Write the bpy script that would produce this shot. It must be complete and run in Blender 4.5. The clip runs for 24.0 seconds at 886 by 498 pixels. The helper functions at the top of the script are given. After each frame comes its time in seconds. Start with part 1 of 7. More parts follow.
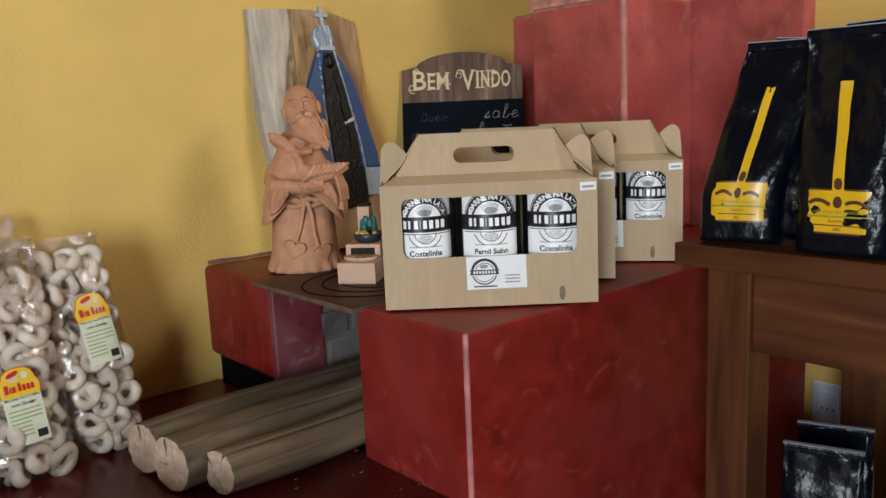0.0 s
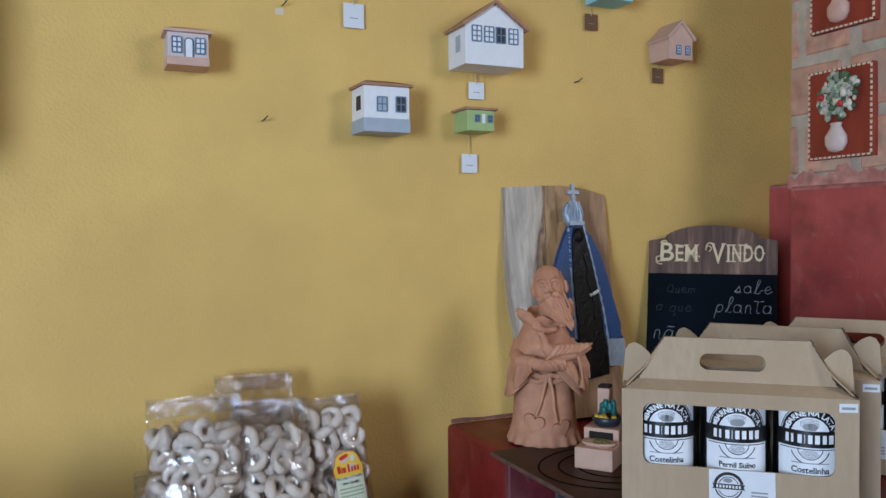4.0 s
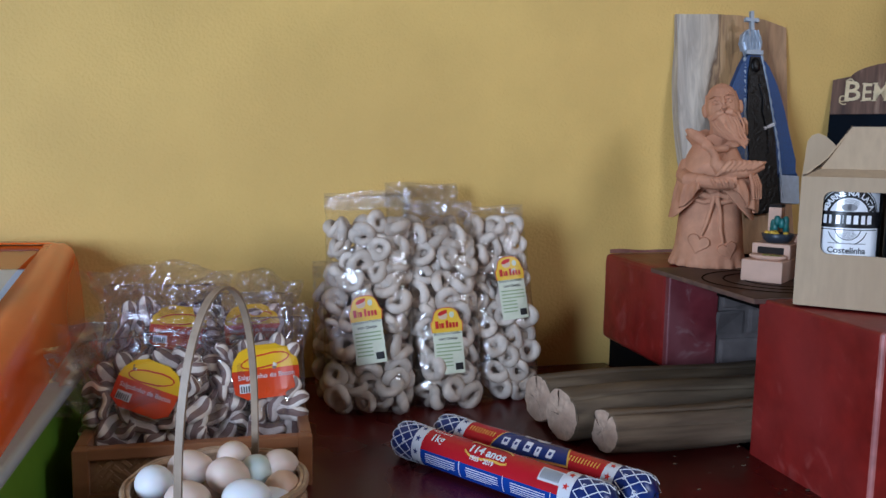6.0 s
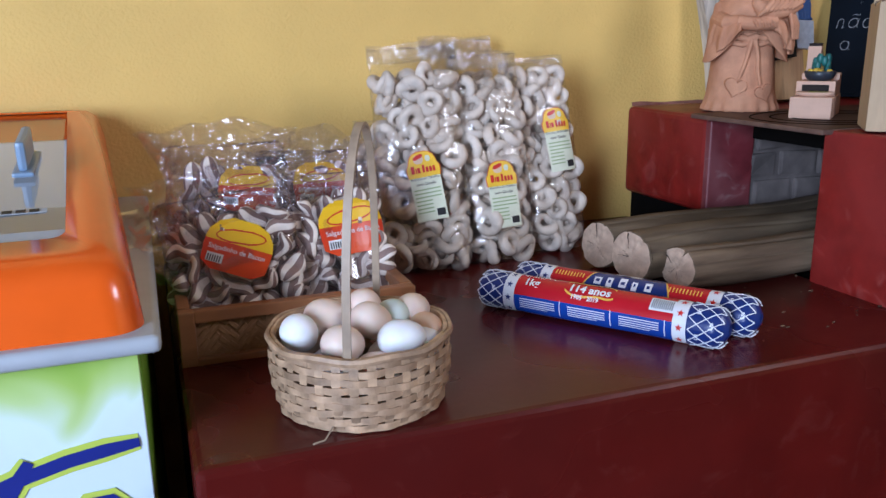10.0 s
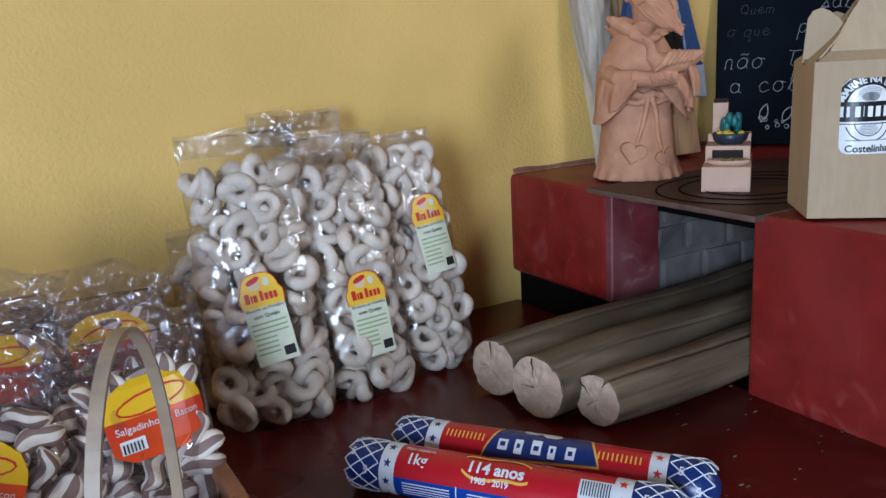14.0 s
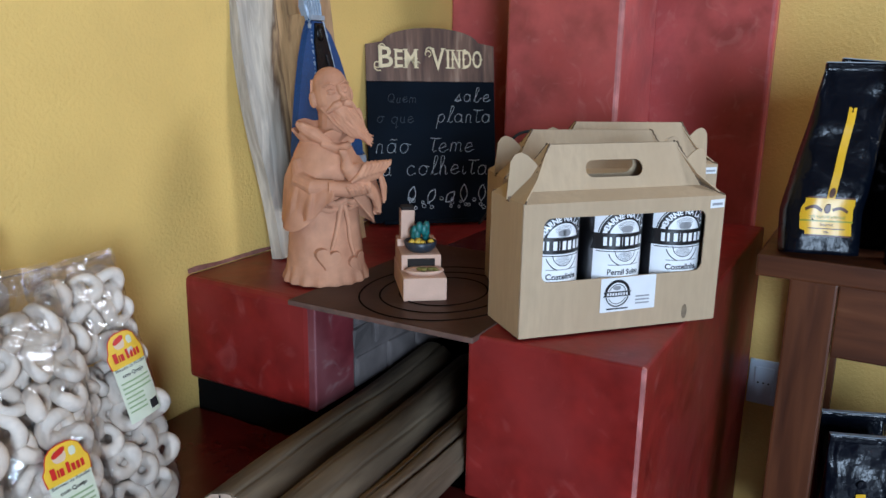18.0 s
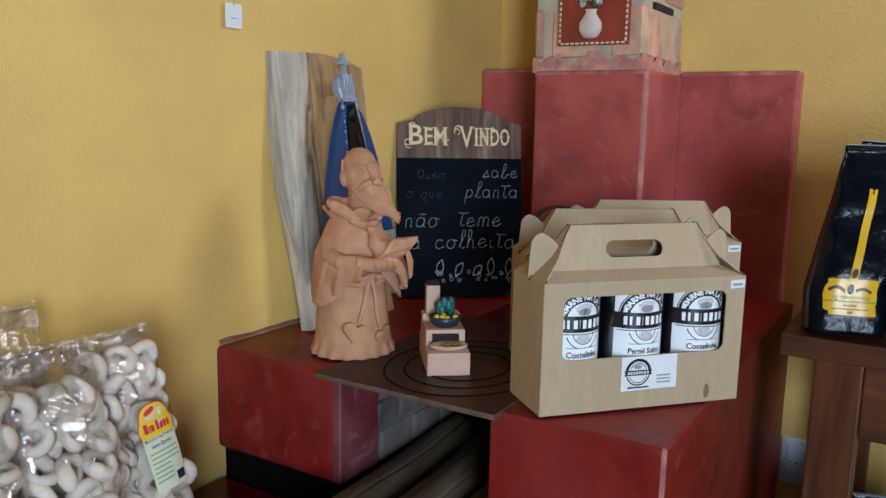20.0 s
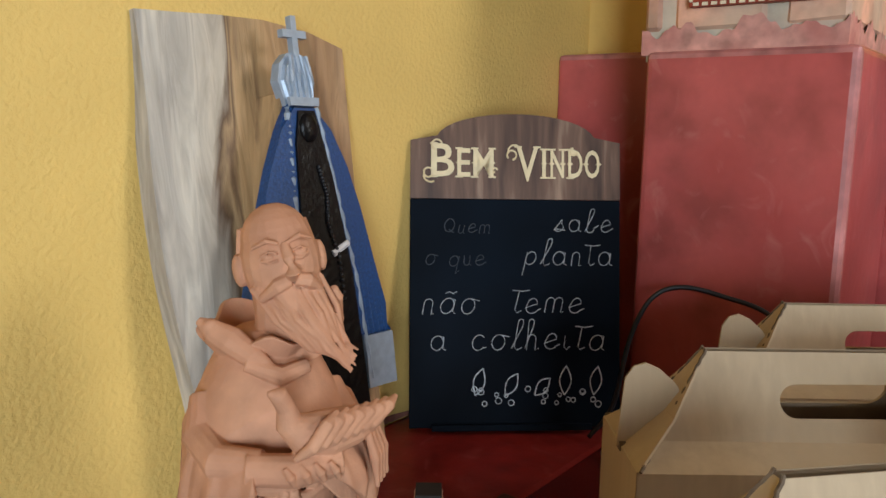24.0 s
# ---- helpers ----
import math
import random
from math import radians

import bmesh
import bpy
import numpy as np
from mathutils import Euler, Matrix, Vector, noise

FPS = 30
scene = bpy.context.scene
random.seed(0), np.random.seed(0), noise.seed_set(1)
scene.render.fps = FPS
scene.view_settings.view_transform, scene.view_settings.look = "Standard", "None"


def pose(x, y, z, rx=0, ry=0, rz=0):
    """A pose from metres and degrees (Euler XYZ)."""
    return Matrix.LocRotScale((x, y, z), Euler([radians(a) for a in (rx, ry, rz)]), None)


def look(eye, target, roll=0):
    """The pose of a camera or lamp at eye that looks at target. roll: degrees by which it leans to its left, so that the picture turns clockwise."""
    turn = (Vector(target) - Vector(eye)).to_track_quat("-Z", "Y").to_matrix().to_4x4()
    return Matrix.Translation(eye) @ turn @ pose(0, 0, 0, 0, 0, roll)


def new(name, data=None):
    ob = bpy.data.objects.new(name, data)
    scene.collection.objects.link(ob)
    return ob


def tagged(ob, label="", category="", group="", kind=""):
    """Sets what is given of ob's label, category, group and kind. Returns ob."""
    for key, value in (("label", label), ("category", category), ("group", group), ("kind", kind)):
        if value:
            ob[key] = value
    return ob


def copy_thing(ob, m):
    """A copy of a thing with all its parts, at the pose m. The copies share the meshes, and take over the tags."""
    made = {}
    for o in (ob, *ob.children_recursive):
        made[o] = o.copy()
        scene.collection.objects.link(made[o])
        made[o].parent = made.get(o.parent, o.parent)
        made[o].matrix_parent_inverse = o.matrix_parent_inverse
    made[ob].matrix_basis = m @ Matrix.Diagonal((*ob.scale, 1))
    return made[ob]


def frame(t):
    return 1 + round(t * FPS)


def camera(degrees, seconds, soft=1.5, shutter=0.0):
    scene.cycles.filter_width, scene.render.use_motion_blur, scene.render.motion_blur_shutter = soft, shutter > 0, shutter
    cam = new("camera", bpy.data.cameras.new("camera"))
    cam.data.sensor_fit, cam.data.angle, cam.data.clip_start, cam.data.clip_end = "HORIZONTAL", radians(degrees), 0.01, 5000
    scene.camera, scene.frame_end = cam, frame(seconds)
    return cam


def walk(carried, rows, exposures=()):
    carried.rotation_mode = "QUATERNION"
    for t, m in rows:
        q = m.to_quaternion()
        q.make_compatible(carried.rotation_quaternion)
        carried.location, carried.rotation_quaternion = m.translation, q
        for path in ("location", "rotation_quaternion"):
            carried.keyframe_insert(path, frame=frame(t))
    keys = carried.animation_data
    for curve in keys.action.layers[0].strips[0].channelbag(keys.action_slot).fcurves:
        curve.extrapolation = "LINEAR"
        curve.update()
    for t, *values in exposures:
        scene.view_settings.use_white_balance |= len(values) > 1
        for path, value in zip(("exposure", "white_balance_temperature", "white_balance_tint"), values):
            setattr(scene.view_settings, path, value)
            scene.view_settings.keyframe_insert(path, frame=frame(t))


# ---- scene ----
cam = camera(58.0, 24.0)
PATH = [
    (0, (0.017, 0.05, 1.091), (1.302, 1.545, 0.749), -2.5),
    (0.5, (0.018, 0.039, 1.143), (1.261, 1.573, 0.824), -1.7),
    (1, (0.018, 0.028, 1.187), (1.209, 1.617, 0.952), -1.2),
    (1.5, (0.014, 0.028, 1.26), (1.206, 1.625, 1.088), 0.7),
    (3.5, (0.019, 0.001, 1.346), (1.107, 1.675, 1.224), -1.0),
    (4, (-0.011, 0.021, 1.221), (0.801, 1.848, 1.172), -0.4),
    (4.5, (-0.056, 0.035, 1.113), (0.53, 1.947, 1.088), 2.3),
    (5, (-0.057, 0.023, 1.05), (0.428, 1.962, 0.986), 2.6),
    (5.5, (-0.062, 0.02, 1.032), (0.443, 1.945, 0.838), 2.0),
    (6, (-0.057, -0.003, 1.013), (0.41, 1.926, 0.769), 1.0),
    (6.5, (-0.085, 0.013, 0.971), (0.306, 1.948, 0.656), 0.3),
    (7, (-0.159, 0.052, 0.965), (0.195, 1.988, 0.606), 0.3),
    (7.5, (-0.24, 0.076, 0.948), (0.164, 1.989, 0.528), 0.2),
    (8, (-0.264, 0.062, 0.963), (0.225, 1.95, 0.521), -0.7),
    (8.5, (-0.277, 0.056, 0.956), (0.332, 1.911, 0.52), -0.6),
    (9, (-0.289, 0.065, 0.951), (0.371, 1.901, 0.507), -0.9),
    (9.5, (-0.302, 0.076, 0.941), (0.375, 1.897, 0.469), -0.9),
    (11.5, (-0.291, 0.114, 0.94), (0.37, 1.917, 0.381), -0.7),
    (12, (-0.197, 0.117, 0.944), (0.467, 1.921, 0.392), -0.5),
    (12.5, (-0.073, 0.11, 0.978), (0.607, 1.914, 0.444), -0.2),
    (13, (-0.044, 0.161, 0.991), (0.693, 1.951, 0.486), 0.2),
    (13.5, (-0.112, 0.281, 1.009), (0.798, 1.998, 0.534), -1.2),
    (14, (-0.145, 0.382, 1.017), (0.814, 2.073, 0.547), -3.2),
    (14.5, (-0.115, 0.53, 1.036), (1.034, 2.124, 0.659), -4.2),
    (15, (-0.139, 0.701, 1.038), (1.287, 2.043, 0.631), -3.0),
    (15.5, (-0.156, 0.823, 1.053), (1.454, 1.93, 0.627), -2.7),
    (16, (-0.173, 0.907, 1.024), (1.554, 1.835, 0.629), -0.5),
    (16.5, (-0.178, 0.922, 1.027), (1.595, 1.759, 0.634), 0.6),
    (17, (-0.181, 0.838, 1.038), (1.587, 1.683, 0.638), 0.7),
    (17.5, (-0.201, 0.691, 1.087), (1.486, 1.655, 0.611), -0.9),
    (18, (-0.236, 0.581, 1.176), (1.462, 1.523, 0.697), 1.1),
    (18.5, (-0.253, 0.543, 1.175), (1.442, 1.511, 0.737), 1.5),
    (20.5, (-0.247, 0.573, 1.203), (1.447, 1.599, 0.927), 0.9),
    (21, (-0.191, 0.659, 1.195), (1.537, 1.632, 0.94), -0.3),
    (21.5, (-0.039, 0.672, 1.191), (1.697, 1.629, 0.923), -0.4),
    (22, (0.122, 0.698, 1.201), (1.778, 1.786, 0.933), 1.7),
    (22.5, (0.25, 0.794, 1.209), (1.866, 1.942, 0.948), 1.0),
    (23, (0.332, 0.84, 1.23), (1.938, 1.997, 0.942), 1.7),
    (23.5, (0.379, 0.863, 1.221), (1.968, 2.04, 0.919), 1.5),
    (24, (0.41, 0.895, 1.215), (1.968, 2.109, 0.9), 1.1),
]
EXPOSURES = [
    (0.0, 0.00, 6750, 11), (1.0, -0.14, 6400, 10), (1.5, -0.18, 6250, 10), (3.5, -0.48, 5500, 8), (4.0, -0.25, 5400, 11), (5.0, -0.44, 5400, 14), (6.0, -0.18, 5350, 14),
    (7.0, 0.08, 5350, 15), (9.0, 0.20, 5400, 18), (12.0, 0.36, 5600, 18), (14.0, 0.02, 5400, 11), (16.0, 0.25, 5250, 10), (17.0, 0.35, 5250, 10), (18.0, 0.25, 5400, 9),
    (21.0, -0.03, 5850, 8), (23.0, 0.12, 6100, 9), (24.0, 0.32, 6150, 9)]
walk(cam, [(t, look(eye, target, roll)) for t, eye, target, roll in PATH], EXPOSURES)

# ---- light and exposure ----
world = bpy.data.worlds.new("sky")
scene.world = world
world.use_nodes = True
wn = world.node_tree
sky = wn.nodes.new("ShaderNodeTexSky")
sky.sky_type, sky.sun_disc, sky.sun_elevation, sky.sun_rotation = "NISHITA", False, radians(40), radians(200)
wn.links.new(sky.outputs[0], wn.nodes["Background"].inputs[0])
wn.nodes["Background"].inputs[1].default_value = 0.10


def area(name, eye, target, sx, sy, watts, color):
    lamp = bpy.data.lights.new(name, "AREA")
    lamp.shape, lamp.size, lamp.size_y, lamp.energy, lamp.color = "RECTANGLE", sx, sy, watts, color
    ob = new(name, lamp)
    ob.matrix_world = look(eye, target)
    return ob


# daylight in the doorway of the west wall and in the high window of the east wall
area("door_daylight", (-2.36, -1.42, 1.30), (0.35, 1.2, 1.0), 1.0, 1.5, 132, (0.80, 0.91, 1.0))
area("window_daylight", (1.70, -0.55, 1.98), (0.75, 1.5, 1.15), 0.62, 0.62, 17, (1.0, 0.98, 0.95))


# ---- materials ----
def nodes_of(name):
    m = bpy.data.materials.new(name)
    m.use_nodes = True
    t = m.node_tree
    return m, t, t.nodes["Principled BSDF"]


def col(c, k=1.0):
    return (min(c[0] * k, 1), min(c[1] * k, 1), min(c[2] * k, 1), 1)


def mat(name, c, rough=0.5, metal=0.0, var=0.18, scale=18.0, patch=2.5, c2=None, bump=0.0, bscale=120.0, stretch=(1, 1, 1),
        random_k=0.0, coat=0.0, spec=0.5, rvar=0.1, trans=0.0, sss=0.0, scuff=None, depth=0.002):
    """A surface whose colour varies at two scales, with fine relief."""
    m, t, p = nodes_of(name)
    n, link = t.nodes.new, t.links.new
    tc = n("ShaderNodeTexCoord")
    mp = n("ShaderNodeMapping")
    mp.inputs["Scale"].default_value = stretch
    link(tc.outputs["Object"], mp.inputs[0])
    a, b = n("ShaderNodeTexNoise"), n("ShaderNodeTexNoise")
    for tex, s, d in ((a, scale, 6), (b, patch, 3)):
        tex.inputs["Scale"].default_value, tex.inputs["Detail"].default_value = s, d
        link(mp.outputs[0], tex.inputs["Vector"])
    r1 = n("ShaderNodeValToRGB")
    r1.color_ramp.elements[0].position, r1.color_ramp.elements[1].position = 0.3, 0.7
    r1.color_ramp.elements[0].color, r1.color_ramp.elements[1].color = col(c, 1 - var), col(c, 1 + var)
    link(a.outputs[0], r1.inputs[0])
    mix = n("ShaderNodeMixRGB")
    r2 = n("ShaderNodeValToRGB")
    r2.color_ramp.elements[0].position, r2.color_ramp.elements[1].position = 0.42, 0.68
    r2.color_ramp.elements[0].color, r2.color_ramp.elements[1].color = (0, 0, 0, 1), (0.75, 0.75, 0.75, 1)
    link(b.outputs[0], r2.inputs[0])
    link(r2.outputs[0], mix.inputs[0])
    link(r1.outputs[0], mix.inputs[1])
    mix.inputs[2].default_value = col(c2) if c2 else col(c, 1 - var * 0.7)
    out = mix.outputs[0]
    if random_k:
        oi, hs = n("ShaderNodeObjectInfo"), n("ShaderNodeHueSaturation")
        mr = n("ShaderNodeMapRange")
        mr.inputs[3].default_value, mr.inputs[4].default_value = 1 - random_k, 1 + random_k
        link(oi.outputs["Random"], mr.inputs[0])
        link(mr.outputs[0], hs.inputs["Value"])
        link(out, hs.inputs["Color"])
        out = hs.outputs[0]
    if scuff:
        sn, sr, sm = n("ShaderNodeTexNoise"), n("ShaderNodeValToRGB"), n("ShaderNodeMixRGB")
        sn.inputs["Scale"].default_value, sn.inputs["Detail"].default_value, sn.inputs["Distortion"].default_value = 16, 9, 1.6
        link(mp.outputs[0], sn.inputs["Vector"])
        sr.color_ramp.elements[0].position, sr.color_ramp.elements[1].position = 0.58, 0.74
        sr.color_ramp.elements[0].color, sr.color_ramp.elements[1].color = (0, 0, 0, 1), (0.38, 0.38, 0.38, 1)
        link(sn.outputs[0], sr.inputs[0])
        link(sr.outputs[0], sm.inputs[0])
        link(out, sm.inputs[1])
        sm.inputs[2].default_value = col(scuff)
        out = sm.outputs[0]
    link(out, p.inputs["Base Color"])
    rr = n("ShaderNodeMapRange")
    rr.inputs[3].default_value, rr.inputs[4].default_value = max(rough - rvar, 0.02), min(rough + rvar, 1)
    link(b.outputs[0], rr.inputs[0])
    link(rr.outputs[0], p.inputs["Roughness"])
    p.inputs["Metallic"].default_value, p.inputs["Coat Weight"].default_value = metal, coat
    p.inputs["Specular IOR Level"].default_value, p.inputs["Transmission Weight"].default_value = spec, trans
    p.inputs["Subsurface Weight"].default_value = sss
    p.inputs["Subsurface Scale"].default_value = 0.01
    if bump:
        f, bm_ = n("ShaderNodeTexNoise"), n("ShaderNodeBump")
        f.inputs["Scale"].default_value, f.inputs["Detail"].default_value = bscale, 4
        link(mp.outputs[0], f.inputs["Vector"])
        bm_.inputs["Strength"].default_value, bm_.inputs["Distance"].default_value = min(bump, 1.0), depth
        link(f.outputs[0], bm_.inputs["Height"])
        link(bm_.outputs[0], p.inputs["Normal"])
    return m


def film_mat(name, gloss=0.32, bump=0.6, bscale=45.0, tint=(1, 1, 1), rough=0.09, detail=3.0, haze=0.0):
    """Clear crinkled plastic film: see-through, with a gloss that grows at grazing angles."""
    m, t, p = nodes_of(name)
    n, link = t.nodes.new, t.links.new
    t.nodes.remove(p)
    tr, gl, mx, fr = n("ShaderNodeBsdfTransparent"), n("ShaderNodeBsdfGlossy"), n("ShaderNodeMixShader"), n("ShaderNodeFresnel")
    tr.inputs[0].default_value = (*tint, 1)
    gl.inputs["Roughness"].default_value = rough
    tc, no, bp = n("ShaderNodeTexCoord"), n("ShaderNodeTexNoise"), n("ShaderNodeBump")
    no.inputs["Scale"].default_value, no.inputs["Detail"].default_value, no.inputs["Distortion"].default_value = bscale, detail, 1.2
    link(tc.outputs["Object"], no.inputs["Vector"])
    bp.inputs["Strength"].default_value, bp.inputs["Distance"].default_value = bump, 0.006
    fold, ridge = n("ShaderNodeMath"), n("ShaderNodeMath")
    fold.operation, ridge.operation = "SUBTRACT", "ABSOLUTE"
    fold.inputs[1].default_value = 0.5
    link(no.outputs[0], fold.inputs[0])
    link(fold.outputs[0], ridge.inputs[0])
    link(ridge.outputs[0], bp.inputs["Height"])
    link(bp.outputs[0], gl.inputs["Normal"])
    link(bp.outputs[0], fr.inputs["Normal"])
    fr.inputs[0].default_value = 1.45
    mr = n("ShaderNodeMath")
    mr.operation, mr.use_clamp = "MULTIPLY_ADD", True
    mr.inputs[1].default_value, mr.inputs[2].default_value = gloss * 2.4, gloss * 0.06
    lim = n("ShaderNodeMath")
    lim.operation, lim.inputs[1].default_value = "MINIMUM", 0.42
    link(fr.outputs[0], mr.inputs[0])
    link(mr.outputs[0], lim.inputs[0])
    link(lim.outputs[0], mx.inputs[0])
    veil, dd = n("ShaderNodeMixShader"), n("ShaderNodeBsdfDiffuse")
    dd.inputs[0].default_value, veil.inputs[0].default_value = (0.9, 0.88, 0.94, 1), haze
    link(tr.outputs[0], veil.inputs[1])
    link(dd.outputs[0], veil.inputs[2])
    link(veil.outputs[0], mx.inputs[1])
    link(gl.outputs[0], mx.inputs[2])
    link(mx.outputs[0], t.nodes["Material Output"].inputs[0])
    return m


YELLOW = mat("yellow_wall_paint", (0.75, 0.505, 0.148), 0.60, var=0.07, scale=6, patch=1.6, c2=(0.67, 0.44, 0.135), bump=1.0, bscale=150, spec=0.3, depth=0.0020)
# Ochre for walls out of view, darkened to keep bounce light low.
OCHRE_DIM = mat("bounce_dimmed_ochre", (0.15, 0.10, 0.045), 0.8, var=0.08, scale=5)
RED = mat("red_cement", (0.185, 0.0135, 0.0105), 0.42, var=0.30, scale=22, patch=7.0, c2=(0.23, 0.026, 0.023), bump=0.3, bscale=45, rvar=0.14, spec=0.24, scuff=(0.33, 0.085, 0.075))
RED_TOP = mat("polished_red_cement", (0.082, 0.0065, 0.0050), 0.27, var=0.2, scale=7, patch=3.0, c2=(0.062, 0.007, 0.006), bump=0.10, bscale=40, rvar=0.10, spec=0.35, scuff=(0.115, 0.022, 0.018))
# Mottled red cement, lightened so the colour itself holds the pinkish sheen.
RED_PALE = mat("pale_sheen_red_cement", (0.43, 0.088, 0.080), 0.32, var=0.35, scale=12, patch=6.0, c2=(0.27, 0.036, 0.033), bump=0.3, bscale=40, spec=0.34, scuff=(0.52, 0.20, 0.17))
JAMB = mat("scuffed_purple_plaster", (0.15, 0.022, 0.028), 0.5, var=0.4, scale=18, patch=9, c2=(0.20, 0.07, 0.075), bump=0.4, bscale=40, scuff=(0.42, 0.33, 0.31))
# Pale edge colour: lost paint on the pier, painted highlight on the chimney base.
WORN_SHEEN = mat("worn_sheen_red_edge", (0.42, 0.16, 0.145), 0.42, var=0.4, scale=30, patch=9, c2=(0.30, 0.075, 0.07), bump=0.2, bscale=80)
# Soot black, deepened to carry shade in the chamber and under the side pier.
SOOT_SHADE = mat("soot_shade_black", (0.0055, 0.0048, 0.0045), 0.95, var=0.3, scale=14, spec=0.03)
IRON = mat("brown_iron_plate", (0.065, 0.026, 0.017), 0.50, var=0.25, scale=14, patch=5, c2=(0.055, 0.03, 0.024), bump=0.2, bscale=70, scuff=(0.11, 0.055, 0.038), spec=0.22)
GREYBLOCK = mat("grey_mortar_block", (0.125, 0.104, 0.098), 0.85, var=0.35, scale=25, bump=0.5, bscale=70, random_k=0.15)
BRICK = mat("clay_brick", (0.56, 0.30, 0.20), 0.85, var=0.28, scale=30, patch=11, c2=(0.46, 0.36, 0.26), bump=0.5, bscale=90, random_k=0.16)
MORTAR = mat("grey_green_mortar", (0.46, 0.42, 0.32), 0.9, var=0.25, scale=30, patch=9, c2=(0.54, 0.38, 0.29), bump=0.6, bscale=110)
FLOORM = mat("red_floor_cement", (0.09, 0.018, 0.014), 0.4, var=0.2, scale=6)
CEILM = mat("bounce_dimmed_ceiling", (0.13, 0.08, 0.05), 0.8, var=0.05, scale=6)


def wood_mat(name, stops, fine, coarse, squeeze, rough=0.8, bump=0.8):
    """Wood whose fibres run along x: dark, middle and pale fibres in long streaks."""
    m, t, p = nodes_of(name)
    n, link = t.nodes.new, t.links.new
    tc, mp = n("ShaderNodeTexCoord"), n("ShaderNodeMapping")
    mp.inputs["Scale"].default_value = squeeze
    link(tc.outputs["Object"], mp.inputs[0])
    a, b, c = n("ShaderNodeTexNoise"), n("ShaderNodeTexNoise"), n("ShaderNodeMath")
    for tex, s, d, w in ((a, fine, 8, 0.4), (b, coarse, 4, 1.2)):
        tex.inputs["Scale"].default_value, tex.inputs["Detail"].default_value, tex.inputs["Distortion"].default_value = s, d, w
        link(mp.outputs[0], tex.inputs["Vector"])
    c.operation = "MULTIPLY_ADD"
    c.inputs[1].default_value = 0.55
    half = n("ShaderNodeMath")
    half.operation, half.inputs[1].default_value = "MULTIPLY", 0.45
    link(b.outputs[0], half.inputs[0])
    link(a.outputs[0], c.inputs[0])
    link(half.outputs[0], c.inputs[2])
    r = n("ShaderNodeValToRGB")
    while len(r.color_ramp.elements) < len(stops):
        r.color_ramp.elements.new(0.5)
    for e, (q, cc) in zip(r.color_ramp.elements, stops):
        e.position, e.color = q, col(cc)
    link(c.outputs[0], r.inputs[0])
    link(r.outputs[0], p.inputs["Base Color"])
    p.inputs["Roughness"].default_value, p.inputs["Specular IOR Level"].default_value = rough, 0.25
    bp = n("ShaderNodeBump")
    bp.inputs["Strength"].default_value, bp.inputs["Distance"].default_value = bump, 0.004
    link(c.outputs[0], bp.inputs["Height"])
    link(bp.outputs[0], p.inputs["Normal"])
    return m


BARK = wood_mat("weathered_log_wood", ((0.33, (0.024, 0.017, 0.011)), (0.43, (0.082, 0.058, 0.036)), (0.58, (0.150, 0.110, 0.068)), (0.76, (0.26, 0.200, 0.135))), 46, 10, (0.12, 1, 1), 0.8, 0.5)
SPLITWOOD = wood_mat("pale_split_wood", ((0.34, (0.035, 0.024, 0.018)), (0.46, (0.120, 0.082, 0.050)), (0.68, (0.24, 0.172, 0.108))), 60, 14, (0.09, 1, 1), 0.8, 0.5)
LOGEND = mat("sawn_log_end", (0.50, 0.365, 0.265), 0.85, var=0.25, scale=90, patch=22, c2=(0.38, 0.255, 0.18), bump=0.6, bscale=160)
CRACK = mat("dark_crack", (0.015, 0.010, 0.008), 0.9, var=0.2)
CARD = mat("kraft_cardboard", (0.445, 0.328, 0.202), 0.72, var=0.07, scale=40, patch=5, c2=(0.41, 0.298, 0.180), bump=0.10, bscale=60, stretch=(3, 3, 0.6))
CARD_EDGE = mat("cut_cardboard_edge", (0.13, 0.085, 0.05), 0.85, var=0.4, scale=220)
CLAY = mat("terracotta_clay", (0.54, 0.275, 0.160), 0.8, var=0.12, scale=45, patch=14, c2=(0.45, 0.205, 0.115), bump=0.5, bscale=120, spec=0.25)
TABLEW = wood_mat("reddish_brown_table_wood", ((0.30, (0.030, 0.0095, 0.004)), (0.46, (0.070, 0.023, 0.009)), (0.60, (0.108, 0.037, 0.014)), (0.76, (0.22, 0.094, 0.044))), 40, 9, (1, 0.10, 1), 0.42, 0.3)
TABLEV = wood_mat("upright_table_wood", ((0.30, (0.030, 0.0095, 0.004)), (0.46, (0.070, 0.023, 0.009)), (0.60, (0.108, 0.037, 0.014)), (0.76, (0.22, 0.094, 0.044))), 40, 9, (1, 1, 0.10), 0.42, 0.3)
FOIL = mat("black_coffee_foil", (0.0022, 0.0036, 0.0075), 0.25, var=0.2, scale=8, bump=1.0, bscale=34, spec=0.22, depth=0.004)
PLATE_EDGE = mat("worn_plate_edge", (0.12, 0.072, 0.055), 0.5, var=0.4, scale=40, patch=12, c2=(0.12, 0.06, 0.05))
WHITE = mat("white_paint", (0.78, 0.78, 0.80), 0.6, var=0.04, scale=30)
BLACK = mat("black_paint", (0.012, 0.012, 0.014), 0.5, var=0.2)


# ---- mesh helpers ----
def thing(name, label, category, m=None, group="", kind=""):
    ob = new(name)
    ob.empty_display_size = 0.05
    if m is not None:
        ob.matrix_world = m
    return tagged(ob, label, category, group, kind)


